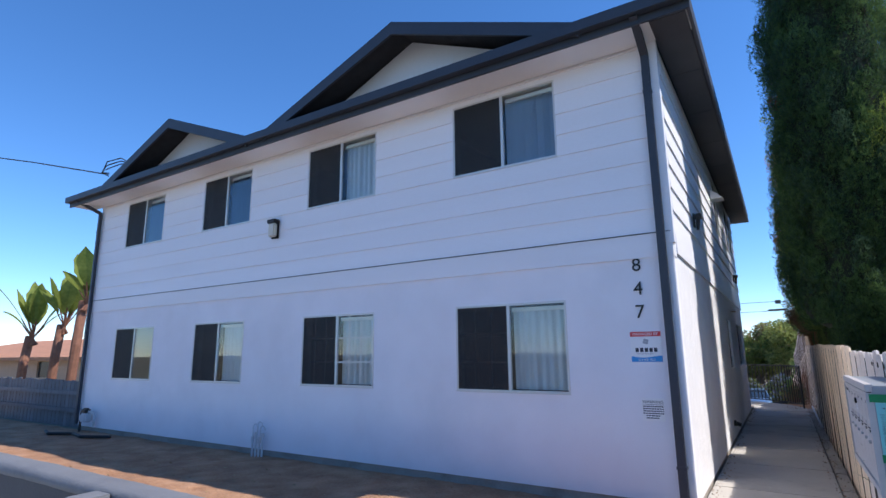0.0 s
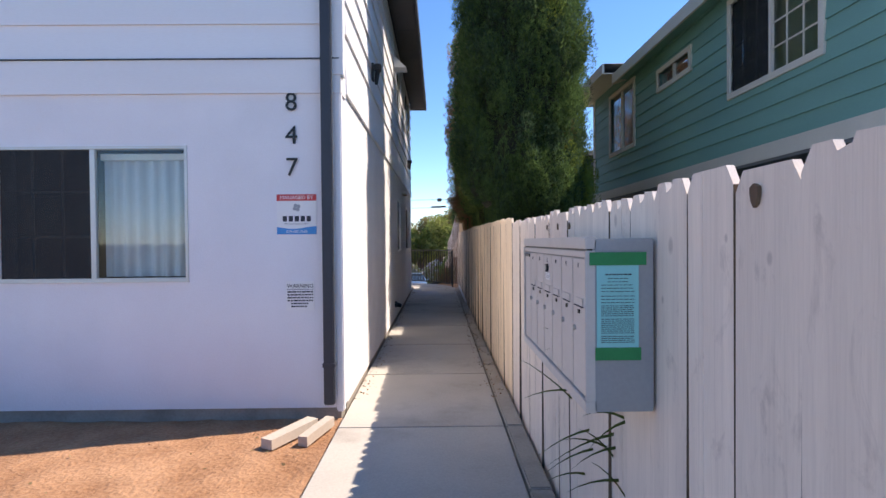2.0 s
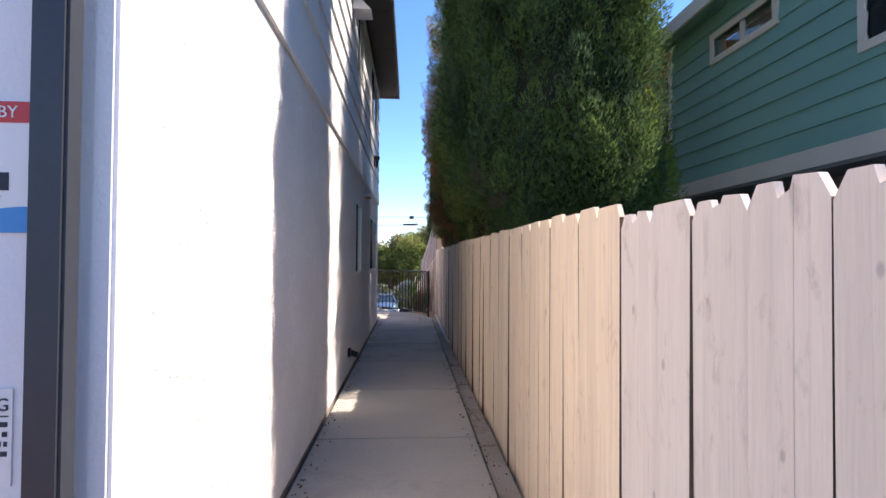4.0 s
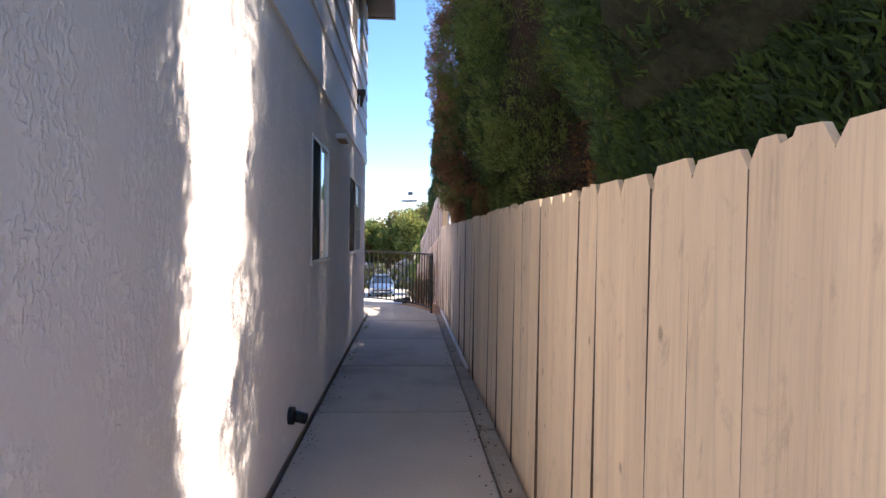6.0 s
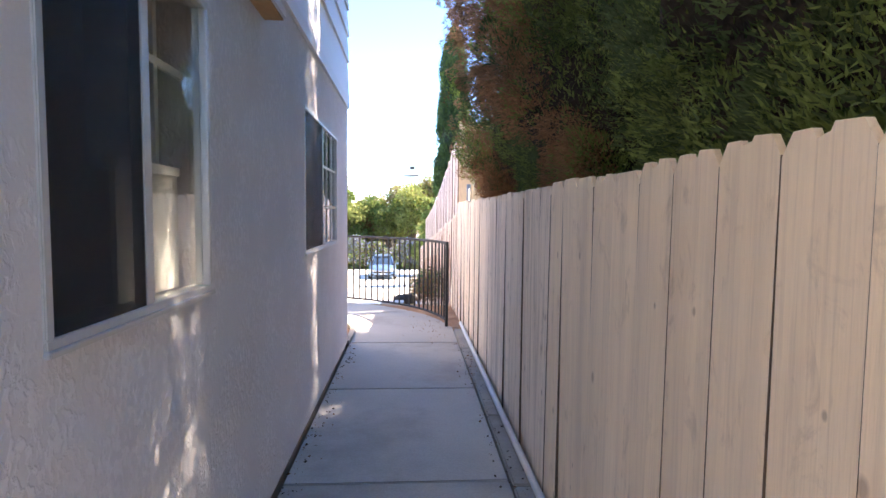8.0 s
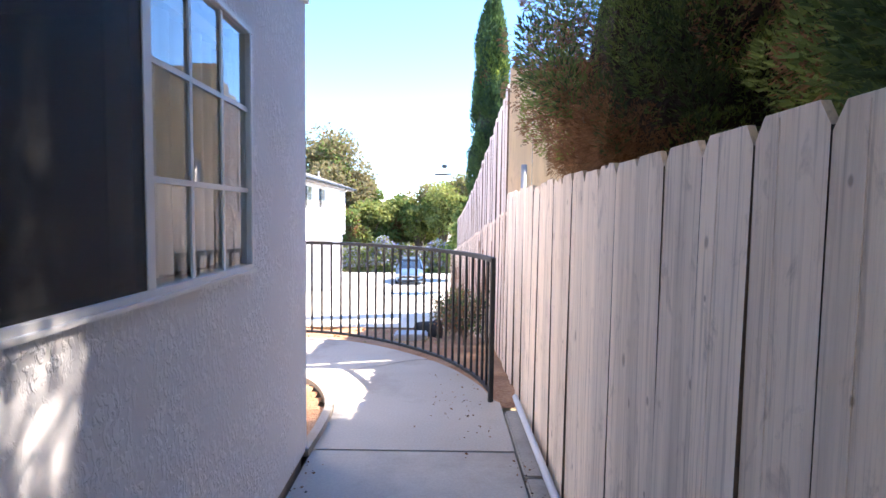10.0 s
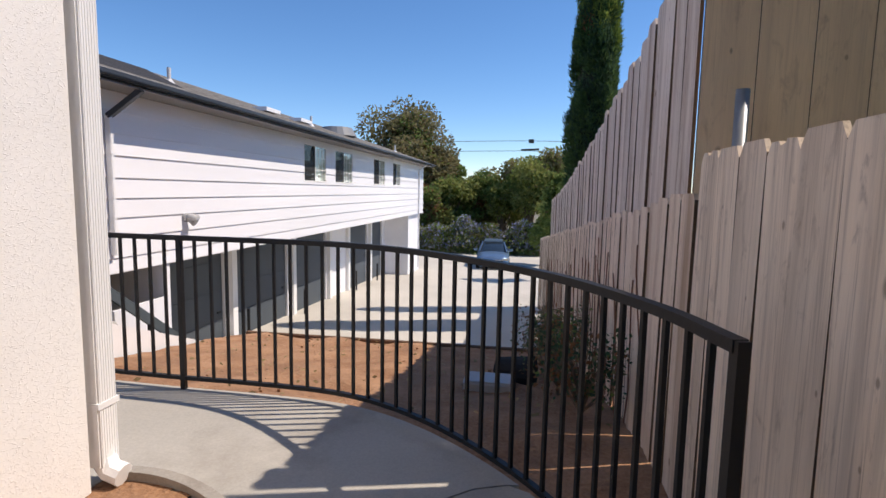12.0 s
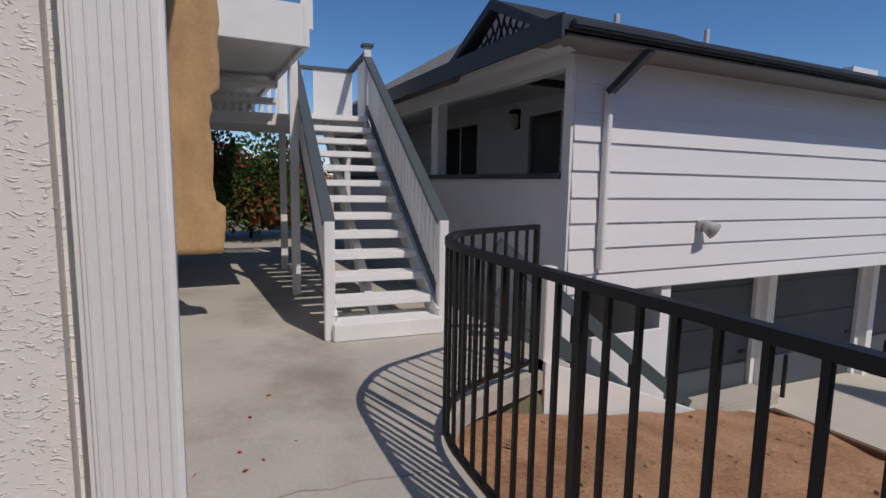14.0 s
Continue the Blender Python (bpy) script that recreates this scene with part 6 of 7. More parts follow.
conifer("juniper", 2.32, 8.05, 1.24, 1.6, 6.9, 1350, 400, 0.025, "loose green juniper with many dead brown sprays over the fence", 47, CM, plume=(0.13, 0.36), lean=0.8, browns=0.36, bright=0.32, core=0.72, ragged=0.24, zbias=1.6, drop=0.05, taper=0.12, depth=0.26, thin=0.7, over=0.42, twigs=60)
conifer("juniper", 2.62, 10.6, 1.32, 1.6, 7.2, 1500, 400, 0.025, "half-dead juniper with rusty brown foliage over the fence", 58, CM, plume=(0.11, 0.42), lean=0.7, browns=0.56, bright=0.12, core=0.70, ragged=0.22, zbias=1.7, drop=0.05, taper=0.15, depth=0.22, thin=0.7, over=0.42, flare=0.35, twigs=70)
conifer("cypress", 2.35, 25.2, 0.82, -1.0, 8.4, 1500, 60, 0.09, "slender dark Italian cypress behind the fence", 61, CD, plume=(0.10, 0.5), lean=0.12, browns=0.02, bright=0.08, core=0.78, taper=0.5, heart=heart_shade)
conifer("cypress", 2.5, 27.6, 0.6, -1.0, 6.7, 900, 60, 0.09, "slender dark Italian cypress behind the fence", 64, CD, plume=(0.10, 0.5), lean=0.12, browns=0.02, bright=0.07, core=0.78, taper=0.5, heart=heart_shade)


def broadleaf(name, x, y, z0, h, r, lobes, leaves, size, mats, weights, label, seed, stem=0.16, squash=0.8):
    """A branching tree or shrub with a lobed crown of many leaves."""
    rs = np.random.default_rng(seed)
    root = thing(name, (x, y, z0), label, "tree" if h > 2.6 else "shrub")
    cen = np.empty((lobes, 3))
    bm = bmesh.new()
    for i in range(lobes):
        a, q = rs.random() * 2 * np.pi, rs.random() ** 0.6
        zz = z0 + h * (0.38 + 0.5 * rs.random()) if h > 2.6 else z0 + h * (0.3 + 0.5 * rs.random())
        cen[i] = (x + math.cos(a) * r * q * 0.75, y + math.sin(a) * r * q * 0.75, zz)
        mid = (x + (cen[i, 0] - x) * 0.3, y + (cen[i, 1] - y) * 0.3, z0 + (zz - z0) * 0.55)
        cyl(bm, (x, y, z0 + h * 0.12), mid, stem * 0.55, stem * 0.35, seg=7)
        cyl(bm, mid, tuple(cen[i]), stem * 0.35, stem * 0.08, seg=6)
    cyl(bm, (x, y, z0 - 0.1), (x, y, z0 + h * 0.3), stem, stem * 0.7, seg=9)
    part("trunk", bm, bark, root)
    lr = r * (0.30 + 0.22 * rs.random(lobes))
    k = rs.integers(0, lobes, leaves)
    d = rs.normal(size=(leaves, 3))
    d /= np.linalg.norm(d, axis=1, keepdims=True)
    q = rs.random(leaves) ** 0.4
    P = cen[k] + d * (lr[k] * q)[:, None] * np.array([1, 1, squash])
    P[:, 2] = np.maximum(P[:, 2], z0 + 0.05)
    way = d * 0.7 + rs.normal(size=(leaves, 3)) * 0.6 + np.array([0, 0, -0.15])
    L = size * (0.6 + 0.8 * rs.random(leaves))
    v, f = blades(P, way, L, L * 0.30, rs)
    lob = rs.choice(len(mats), size=lobes, p=weights)
    idx = lob[k]
    mixw = rs.random(leaves) < 0.25
    idx = np.where(mixw, rs.choice(len(mats), size=leaves, p=weights), idx)
    leaf_mesh("crown", v, f, mats, idx, root)
    return root


GZ = -3.3
BM = [leaf_mid, leaf_lime, leaf_olive, leaf_brown]
broadleaf("pepper_tree", -9.7, 56, GZ, 12.3, 4.3, 34, 26000, 0.30, [leaf_olive, leaf_mid, leaf_brown, leaf_lime], [0.76, 0.10, 0.07, 0.07], "large olive-brown tree rising behind the rear building", 71, stem=0.4, squash=0.9)
FT = [(-6.8, 58, 6.9, 1.7, 0), (-5.6, 53, 4.3, 2.0, 1), (-3.6, 55, 4.4, 2.2, 2), (-1.2, 54, 5.2, 2.3, 1), (0.9, 52, 6.3, 2.3, 1), (3.2, 50, 5.2, 2.0, 0), (-8.2, 52, 4.0, 2.2, 2), (5.5, 56, 6.0, 2.5, 0), (-10.5, 51, 3.2, 2.2, 2), (2.4, 60, 6.0, 2.5, 1)]
for i, (tx, ty, th, tr, kind) in enumerate(FT):
    wts = [(0.7, 0.2, 0.08, 0.02), (0.35, 0.5, 0.13, 0.02), (0.3, 0.25, 0.3, 0.15)][kind]
    broadleaf("garden_tree", tx, ty, GZ, th * 1.35, tr * 1.15, 16, 9000, 0.26, BM, wts, ("dense mid-green garden tree beyond the drive", "sunlit yellow-green tree beyond the drive", "dry mixed green and tan tree beyond the drive")[kind], 80 + i, stem=0.16)
broadleaf("young_tree", 2.1, 34.6, -2.6, 5.4, 0.75, 14, 5000, 0.18, BM, (0.6, 0.35, 0.05, 0.0), "thin young green tree by the end of the fence", 96, stem=0.06)
broadleaf("young_tree", 2.2, 42.0, -2.9, 4.2, 1.4, 14, 6000, 0.2, BM, (0.75, 0.2, 0.05, 0.0), "dark leafy tree by the end of the fence", 97, stem=0.08)

# hedge of pale blue blossom across the end of the drive
hedge = thing("flowering_hedge", (-4, 48.5, -3.1), "hedge covered in pale blue blossom at the end of the drive", "hedge")
rs = np.random.default_rng(5)
n = 26000
hx = rs.uniform(-11.5, 2.6, n)
hz = rs.random(n) ** 0.8
top = 2.25 + 0.35 * np.sin(hx * 1.3) + 0.25 * np.sin(hx * 3.1 + 1)
P = np.stack([hx, 48.5 + rs.normal(size=n) * 0.55 * (1.1 - hz * 0.5), -3.15 + hz * top], 1)
way = rs.normal(size=(n, 3)) + np.array([0, -0.5, 0.5])
L = 0.17 * (0.6 + 0.8 * rs.random(n))
v, f = blades(P, way, L, L * 0.34, rs)
fl = (rs.random(n) < 0.42 * (value_noise(P, 1.6, 3) * 0.5 + 0.75)) & (hz > 0.22)
leaf_mesh("foliage", v, f, [leaf_mid, petal_blue, leaf_olive], np.where(fl, 1, np.where(rs.random(n) < 0.3, 2, 0)), hedge)
bm = bmesh.new()
for i in range(40):
    x = -11 + i * 0.34
    cyl(bm, (x, 48.5, -3.2), (x + 0.2 * math.sin(i * 3), 48.5 + 0.2 * math.cos(i * 2), -1.7), 0.03, 0.01, seg=5)
part("stems", bm, bark, hedge)

# red flowering shrub under the stair
broadleaf("flowering_shrub", -14.2, 13.9, -0.05, 2.5, 1.7, 30, 16000, 0.12, [leaf_mid, leaf_cypress, petal_red, leaf_brown], (0.36, 0.38, 0.17, 0.09), "dark green shrub with red blossom behind the stair", 103, stem=0.05)
# dark weedy shrubs at the foot of the slope fence
for i, (sx, sy, sz, sh, sr) in enumerate(((1.08, 13.9, -0.15, 0.75, 0.35), (0.98, 14.8, -0.32, 0.95, 0.42), (1.0, 15.8, -0.50, 0.9, 0.4), (0.9, 16.8, -0.66, 0.8, 0.4))):
    broadleaf("weedy_shrub", sx, sy, sz, sh, sr, 26, 900, 0.036, [leaf_cypress_b, leaf_mid, leaf_olive, leaf_brown], (0.45, 0.1, 0.15, 0.3), "straggling dark weedy shrub against the board fence", 110 + i, stem=0.02)


def banana(x, y, h, seed, n):
    """A giant bird-of-paradise: bare stem and paddle leaves."""
    r = random.Random(seed)
    root = thing("bird_of_paradise", (x, y, 0), "giant bird-of-paradise plant with torn yellow-green leaves", "plant", "bird-of-paradise plants")
    bm = bmesh.new()
    tube(bm, [(x, y, -0.1), (x + 0.12, y, h * 0.4), (x + 0.3 * r.uniform(-1, 1), y + 0.2, h * 0.72)], 0.16, 9)
    part("stem", bm, bark_red, root)
    tip = Vector((x + 0.1, y + 0.2, h * 0.70))
    for i in range(n):
        a = r.uniform(0, 6.28)
        lean = r.uniform(0.15, 0.75)
        ln = r.uniform(1.3, 2.0)
        d = Vector((math.cos(a) * lean, math.sin(a) * lean, 1)).normalized()
        s = d.cross(Vector((0, 0, 1))).normalized()
        bm = bmesh.new()
        prev = None
        for k in range(9):
            t = k / 8
            p = tip + d * ln * (0.35 + t * 0.95) + Vector((0, 0, -0.55 * lean * t * t))
            w = 0.30 * math.sin(math.pi * min(1, 0.06 + t * 0.94)) * (0.85 + 0.3 * r.random())
            cur = [bm.verts.new(p - s * w + Vector((0, 0, 0.05))), bm.verts.new(p), bm.verts.new(p + s * w + Vector((0, 0, 0.05)))]
            if prev:
                bm.faces.new((prev[0], prev[1], cur[1], cur[0]))
                bm.faces.new((prev[1], prev[2], cur[2], cur[1]))
            prev = cur
        part("leaf", bm, banana_leaf, root)
        bm = bmesh.new()
        cyl(bm, tip - d * 0.3, tip + d * ln * 0.45, 0.035, 0.02, seg=6)
        part("leaf_stalk", bm, bark_red, root)


banana(-20.9, 3.2, 5.0, 3, 13)
banana(-23.2, 3.5, 3.9, 4, 12)
banana(-24.6, 3.0, 3.3, 8, 10)

# ---- signs and numbers on the front wall ----
for ch, z in (("8", 2.505), ("4", 2.24), ("7", 1.985)):
    root = thing("house_number", (-0.388, -0.004, z), "thin black metal house number on white stucco", "house number", "house numbers")
    ob = lettering(ch, 0.208, FRONT(-0.388, -0.012, z), black_metal, root, depth=0.004, name="numeral")


def sign_plate(root, x0, x1, z0, z1, y, mat, t=0.003, name="plate", label=""):
    return part(name, bx(x0, x1, y - t, y, z0, z1), mat, root, label)


ms = thing("management_sign", (-0.356, -0.002, 1.453), "white, red and blue management sign screwed to the wall", "sign")
sign_plate(ms, -0.515, -0.197, 1.453, 1.774, -0.002, white_print)
sign_plate(ms, -0.515, -0.197, 1.722, 1.774, -0.0055, red_print, 0.001, "band", "red band")
bm = bmesh.new()
pts = [(-0.515 + 0.318 * i / 24, 1.507 + 0.010 * math.sin(i / 24 * 5.2 + 2.6)) for i in range(25)]
v0 = [bm.verts.new((x, -0.0065, 1.453)) for x, z in pts]
v1 = [bm.verts.new((x, -0.0065, z)) for x, z in pts]
for i in range(24):
    bm.faces.new((v0[i], v0[i + 1], v1[i + 1], v1[i]))
part("wave", bm, blue_print, ms, "blue wave band")
lettering("MANAGED BY", 0.042, FRONT(-0.356, -0.0075, 1.747), white_print, ms)
lettering("619-607-7560", 0.030, FRONT(-0.356, -0.0075, 1.474), white_print, ms)
lettering("PROPERTY MANAGEMENT", 0.0165, FRONT(-0.356, -0.0065, 1.536), grey_print, ms)
bm = bmesh.new()
for i in range(5):
    box(bm, -0.468 + i * 0.048, -0.468 + i * 0.048 + 0.034, -0.0068, -0.0055, 1.556, 1.600)
part("logo_bars", bm, ink, ms)
bm = bmesh.new()
for i in range(4):
    a = i * math.pi / 2 + 0.5
    cyl(bm, (-0.356 + 0.018 * math.cos(a), -0.0055, 1.668 + 0.018 * math.sin(a)), (-0.356 + 0.018 * math.cos(a), -0.007, 1.668 + 0.018 * math.sin(a)), 0.015, seg=12)
part("logo_dots", bm, grey_print, ms)

wsn = thing("warning_sign", (-0.335, -0.002, 0.84), "small white warning notice with black print on the wall", "sign")
sign_plate(wsn, -0.449, -0.222, 0.842, 1.076, -0.002, white_print)
lettering("WARNING", 0.044, FRONT(-0.335, -0.0065, 1.036), ink, wsn)
bm = bmesh.new()
rr = random.Random(2)
box(bm, -0.44, -0.23, -0.0062, -0.005, 1.008, 1.0115)
for i in range(6):
    z = 0.990 - i * 0.0235
    x = -0.438
    end = -0.232 - (0.04 if i == 4 else 0.0) - (0.05 if i == 5 else 0)
    x += 0.03 if i >= 4 else 0
    while x < end - 0.008:
        w = rr.uniform(0.012, 0.034)
        box(bm, x, min(x + w, end), -0.0062, -0.005, z - 0.006, z + 0.006)
        x += w + 0.006
part("printed_text", bm, ink, wsn)


# ---- cluster mailbox on the fence ----
def build_mailbox():
    x0, x1, y0, y1, z0, z1 = 1.215, 1.412, -2.715, -1.60, 0.88, 1.39
    root = thing("mailbox_cluster", (1.41, (y0 + y1) / 2, z0), "grey metal wall mailbox with seven lettered doors hung on the fence", "mailbox")
    part("body", bx(x0 + 0.02, x1, y0, y1, z0, z1, bev=0.004), box_metal, root, "bare grey metal case")
    part("frame_top", bx(x0 - 0.004, x0 + 0.03, y0, y1, z1 - 0.030, z1 + 0.006, bev=0.003), box_paint, root)
    part("frame_slot", bx(x0 + 0.004, x0 + 0.022, y0 + 0.012, y1 - 0.01, z1 - 0.037, z1 - 0.030), black_metal, root)
    part("frame_upper", bx(x0, x0 + 0.02, y0 + 0.012, y1 - 0.01, z1 - 0.057, z1 - 0.037, bev=0.002), box_paint, root)
    part("frame_bottom", bx(x0 - 0.004, x0 + 0.03, y0, y1, z0 - 0.004, z0 + 0.032, bev=0.003), box_paint, root)
    part("frame_side", bx(x0 - 0.004, x0 + 0.03, y0, y0 + 0.013, z0 + 0.032, z1 - 0.035, bev=0.003), box_paint, root)
    part("frame_side", bx(x0 - 0.004, x0 + 0.03, y1 - 0.010, y1, z0 + 0.032, z1 - 0.035, bev=0.003), box_paint, root)
    ys = [y1 - 0.012, y1 - 0.158]
    w = (ys[1] - (y0 + 0.015)) / 6
    ys += [ys[1] - w * (i + 1) for i in range(6)]
    D = pose(0, 0, 0, 90, 0, -90)
    for i in range(7):
        b, a = ys[i] - 0.003, ys[i + 1] + 0.003
        d = part("door", bx(x0 + 0.003, x0 + 0.019, a, b, z0 + 0.036, z1 - 0.060, bev=0.002), box_paint, root)
        c = (a + b) / 2
        if i == 0:
            part("mail_slot", bx(x0 - 0.001, x0 + 0.006, a + 0.012, b - 0.004, z1 - 0.080, z1 - 0.066), black_metal, d, "black outgoing mail slot")
            continue
        at = Matrix.Translation((x0 + 0.001, c + 0.005, z1 - 0.083)) @ D
        lettering("ABCDEF"[i - 1], 0.021, at, ink, d, depth=0.0008, name="letter")
        part("name_holder", bx(x0 - 0.001, x0 + 0.004, c - 0.045, c + 0.045, z0 + 0.305, z0 + 0.328, bev=0.001), box_paint, d)
        part("slot_lip", bx(x0 - 0.003, x0 + 0.004, c - 0.046, c + 0.046, z0 + 0.301, z0 + 0.303), ink, d)
        part("viewing_hole", bx(x0 - 0.0015, x0 + 0.004, c - 0.007, c + 0.007, z0 + 0.280, z0 + 0.292), black_metal, d)
        bm = bmesh.new()
        cyl(bm, (x0 - 0.007, b - 0.026, z0 + 0.240 - 0.002 * i), (x0 + 0.004, b - 0.026, z0 + 0.240 - 0.002 * i), 0.0085, seg=14)
        part("lock", bm, chrome, d)
        if i == 3:
            bm = bmesh.new()
            cyl(bm, (x0 - 0.006, c, z1 - 0.113), (x0 + 0.004, c, z1 - 0.113), 0.016, seg=18)
            part("master_lock", bm, black_metal, d, "dark ringed master lock")
            bm = bmesh.new()
            cyl(bm, (x0 - 0.009, c, z1 - 0.113), (x0 - 0.004, c, z1 - 0.113), 0.009, seg=14)
            part("lock_core", bm, chrome, d)
            part("sticker", bx(x0 + 0.0015, x0 + 0.004, c - 0.036, c + 0.036, z1 - 0.160, z1 - 0.132), white_print, d, "small white printed sticker")
            bm = bmesh.new()
            for k, (u0, u1) in enumerate(((-0.006, 0.030), (-0.030, 0.020), (-0.026, 0.028))):
                box(bm, x0 + 0.0005, x0 + 0.002, c + u0, c + u1, z1 - 0.139 - k * 0.007, z1 - 0.1365 - k * 0.007)
            part("printed_text", bm, grey_print, d)
    # notice taped to the end
    n = thing("taped_notice", (1.30, y0 - 0.001, 1.03), "aqua paper notice taped to the mailbox with green tape", "notice")
    part("paper", bx(1.243, 1.366, y0 - 0.003, y0 - 0.0015, 1.055, 1.325), paper_cyan, n)
    part("tape", bx(1.222, 1.388, y0 - 0.0055, y0 - 0.0035, 1.312, 1.350), tape_green, n, "strip of green tape")
    part("tape", bx(1.238, 1.372, y0 - 0.0055, y0 - 0.0035, 1.034, 1.071), tape_green, n, "strip of green tape")
    bm = bmesh.new()
    r = random.Random(4)
    z = 1.285
    for i in range(30):
        a, b = (1.268, 1.345) if i == 0 else ((1.275, 1.335) if i < 3 else (1.256, 1.353))
        h = 0.002 if i == 0 else 0.0009
        x = a
        while x < b - 0.004:
            w = r.uniform(0.006, 0.018)
            box(bm, x, min(x + w, b), y0 - 0.0042, y0 - 0.0028, z - h, z + h)
            x += w + 0.0025
        z -= 0.0118 if i == 0 else (0.0095 if i < 9 else 0.0058)
        if i in (5, 14, 22):
            z -= 0.004
        if z < 1.085:
            break
    part("printed_text", bm, ink, n)


build_mailbox()


# ---- pipes and meter at the front wall ----
def build_pipes():
    root = thing("irrigation_valves", (-6.48, -0.1, -0.05), "cluster of white irrigation valve pipes against the wall", "pipes")
    for i, dx in enumerate((-0.13, -0.05, 0.03, 0.11)):
        x = -6.48 + dx
        h = 0.26 + 0.07 * (i % 2)
        bm = bmesh.new()
        cyl(bm, (x, -0.10, -0.06), (x, -0.10, h), 0.017, seg=8)
        cyl(bm, (x, -0.10, h - 0.1), (x, -0.10, h), 0.028, seg=8)
        part("riser", bm, pvc, root)
    for a, h in ((-0.13, 0.46), (-0.02, 0.5), (0.05, 0.44)):
        bm = bmesh.new()
        x = -6.48 + a
        tube(bm, [(x, -0.10, 0.2), (x + 0.01, -0.10, h - 0.03), (x + 0.05, -0.10, h), (x + 0.12, -0.11, h - 0.02), (x + 0.14, -0.12, h - 0.06)], 0.011, 7)
        part("hose_loop", bm, pvc, root)
    g = thing("gas_meter", (-12.05, -0.15, -0.05), "small grey gas meter with dark pipework by the wall", "gas meter")
    part("meter_body", bx(-12.2, -11.95, -0.25, -0.08, 0.18, 0.36, bev=0.03), pvc, g)
    bm = bmesh.new()
    tube(bm, [(-12.33, -0.15, -0.1), (-12.33, -0.15, 0.34), (-12.28, -0.15, 0.42), (-12.1, -0.15, 0.42)], 0.025, 8)
    part("pipe", bm, brass_dark, g)
    bm = bmesh.new()
    tube(bm, [(-12.08, -0.15, 0.34), (-12.05, -0.15, 0.40), (-11.8, -0.15, 0.38), (-11.74, -0.15, 0.3), (-11.74, -0.15, 0.1)], 0.022, 8)
    part("pipe", bm, pvc, g)
    part("regulator", bx(-12.19, -12.0, -0.22, -0.1, 0.36, 0.47, bev=0.03), brass_dark, g)
    hs = thing("garden_hose", (-11.6, -0.5, 0), "black garden hose lying on the soil", "hose")
    bm = bmesh.new()
    tube(bm, [(-12.8, -0.6, 0.0), (-12.3, -0.75, 0.0), (-11.8, -0.5, 0.0), (-11.2, -0.62, 0.0), (-10.6, -0.35, 0.0)], 0.03, 8)
    part("hose", bm, wire_black, hs)


build_pipes()
for i, (a, b) in enumerate((((-0.20, -0.20), (-0.42, -0.62)), ((-0.07, -0.18), (-0.18, -0.58)))):
    bm = bmesh.new()
    bar(bm, (*a, 0.005), (*b, -0.005), 0.10 - 0.03 * i, 0.07)
    tagged(part("splash_block", bm, M("pale_timber_offcut", (0.50, 0.43, 0.36), 0.9, bump=0.2)), "short pale block lying on soil under the downspout", "splash block", "splash blocks")

# leaf litter, pebbles and straw
def scatter(name, label, pts, size, mats, seed, flat=True):
    rs = np.random.default_rng(seed)
    n = len(pts)
    way = rs.normal(size=(n, 3)) * np.array([1, 1, 0.15 if flat else 1])
    L = size * (0.5 + rs.random(n))
    v, f = blades(pts, way, L, L * 0.3, rs)
    root = thing(name, (float(pts[0][0]), float(pts[0][1]), 0), label, "debris", kind="stuff")
    leaf_mesh("bits", v, f, mats, rs.integers(0, len(mats), n), root)


rs = np.random.default_rng(12)
litter_dark = M("dark_leaf_litter", (0.07, 0.045, 0.03), 0.9, var=0.3, bump=0)
wy = rs.uniform(0.3, 10.6, 900)
wall_side = rs.random(900) < 0.45
wx = np.where(wall_side, 0.03 + np.abs(rs.normal(size=900)) * 0.06, 1.27 + rs.normal(size=900) * 0.05)
scatter("leaf_litter", "dry dark leaf litter along the walk's edges", np.stack([wx, wy, np.full(900, 0.008) + np.where(wall_side, 0, 0.022)], 1), 0.017, [litter_dark, leaf_brown], 1)
lx, ly = rs.normal(0.95, 0.2, 90), rs.normal(11.6, 0.5, 90)
ok = (lx < 1.15) & (ly < 12.3)
scatter("fallen_leaves", "reddish fallen leaves on the concrete landing", np.stack([lx[ok], ly[ok], np.full(ok.sum(), 0.006)], 1), 0.02, [leaf_brown, leaf_brown], 2)
sx, sy = rs.uniform(-9, 0, 420), rs.uniform(-3.9, -0.3, 420)
scatter("soil_straw", "straw and chips strewn on the bare soil", np.stack([sx, sy, np.full(420, -0.035)], 1), 0.024, [blade_dry, blade_dry], 3)
sx, sy = rs.uniform(-3.4, 1.3, 320), rs.uniform(13.75, 17.5, 320)
scatter("soil_straw", "straw and twigs strewn on the sloping soil", np.stack([sx, sy, -0.05 - 0.71 * (sy - 13.5) / 4.14 + 0.02], 1), 0.045, [blade_dry, blade_dry], 4)
scatter("red_petals", "few red petals on the concrete landing", np.stack([rs.normal(-3.2, 0.5, 9), rs.normal(12.75, 0.15, 9), np.full(9, 0.006)], 1), 0.036, [petal_red], 6)
sl = bmesh.new()
for i in range(24):
    x, y = random.uniform(-3.5, 1.2), random.uniform(13.75, 17.5)
    s = random.uniform(0.006, 0.02)
    z = -0.06 - 0.71 * (y - 13.5) / 4.14
    box(sl, x - s, x + s, y - s * 0.7, y + s * 0.7, z - s, z + s * 0.7, m=None)
for i in range(40):
    x, y = random.uniform(-8, 0), random.uniform(-3.8, -0.2)
    s = random.uniform(0.005, 0.013)
    box(sl, x - s, x + s, y - s * 0.7, y + s * 0.7, -0.05 - s, -0.045 + s * 0.8)
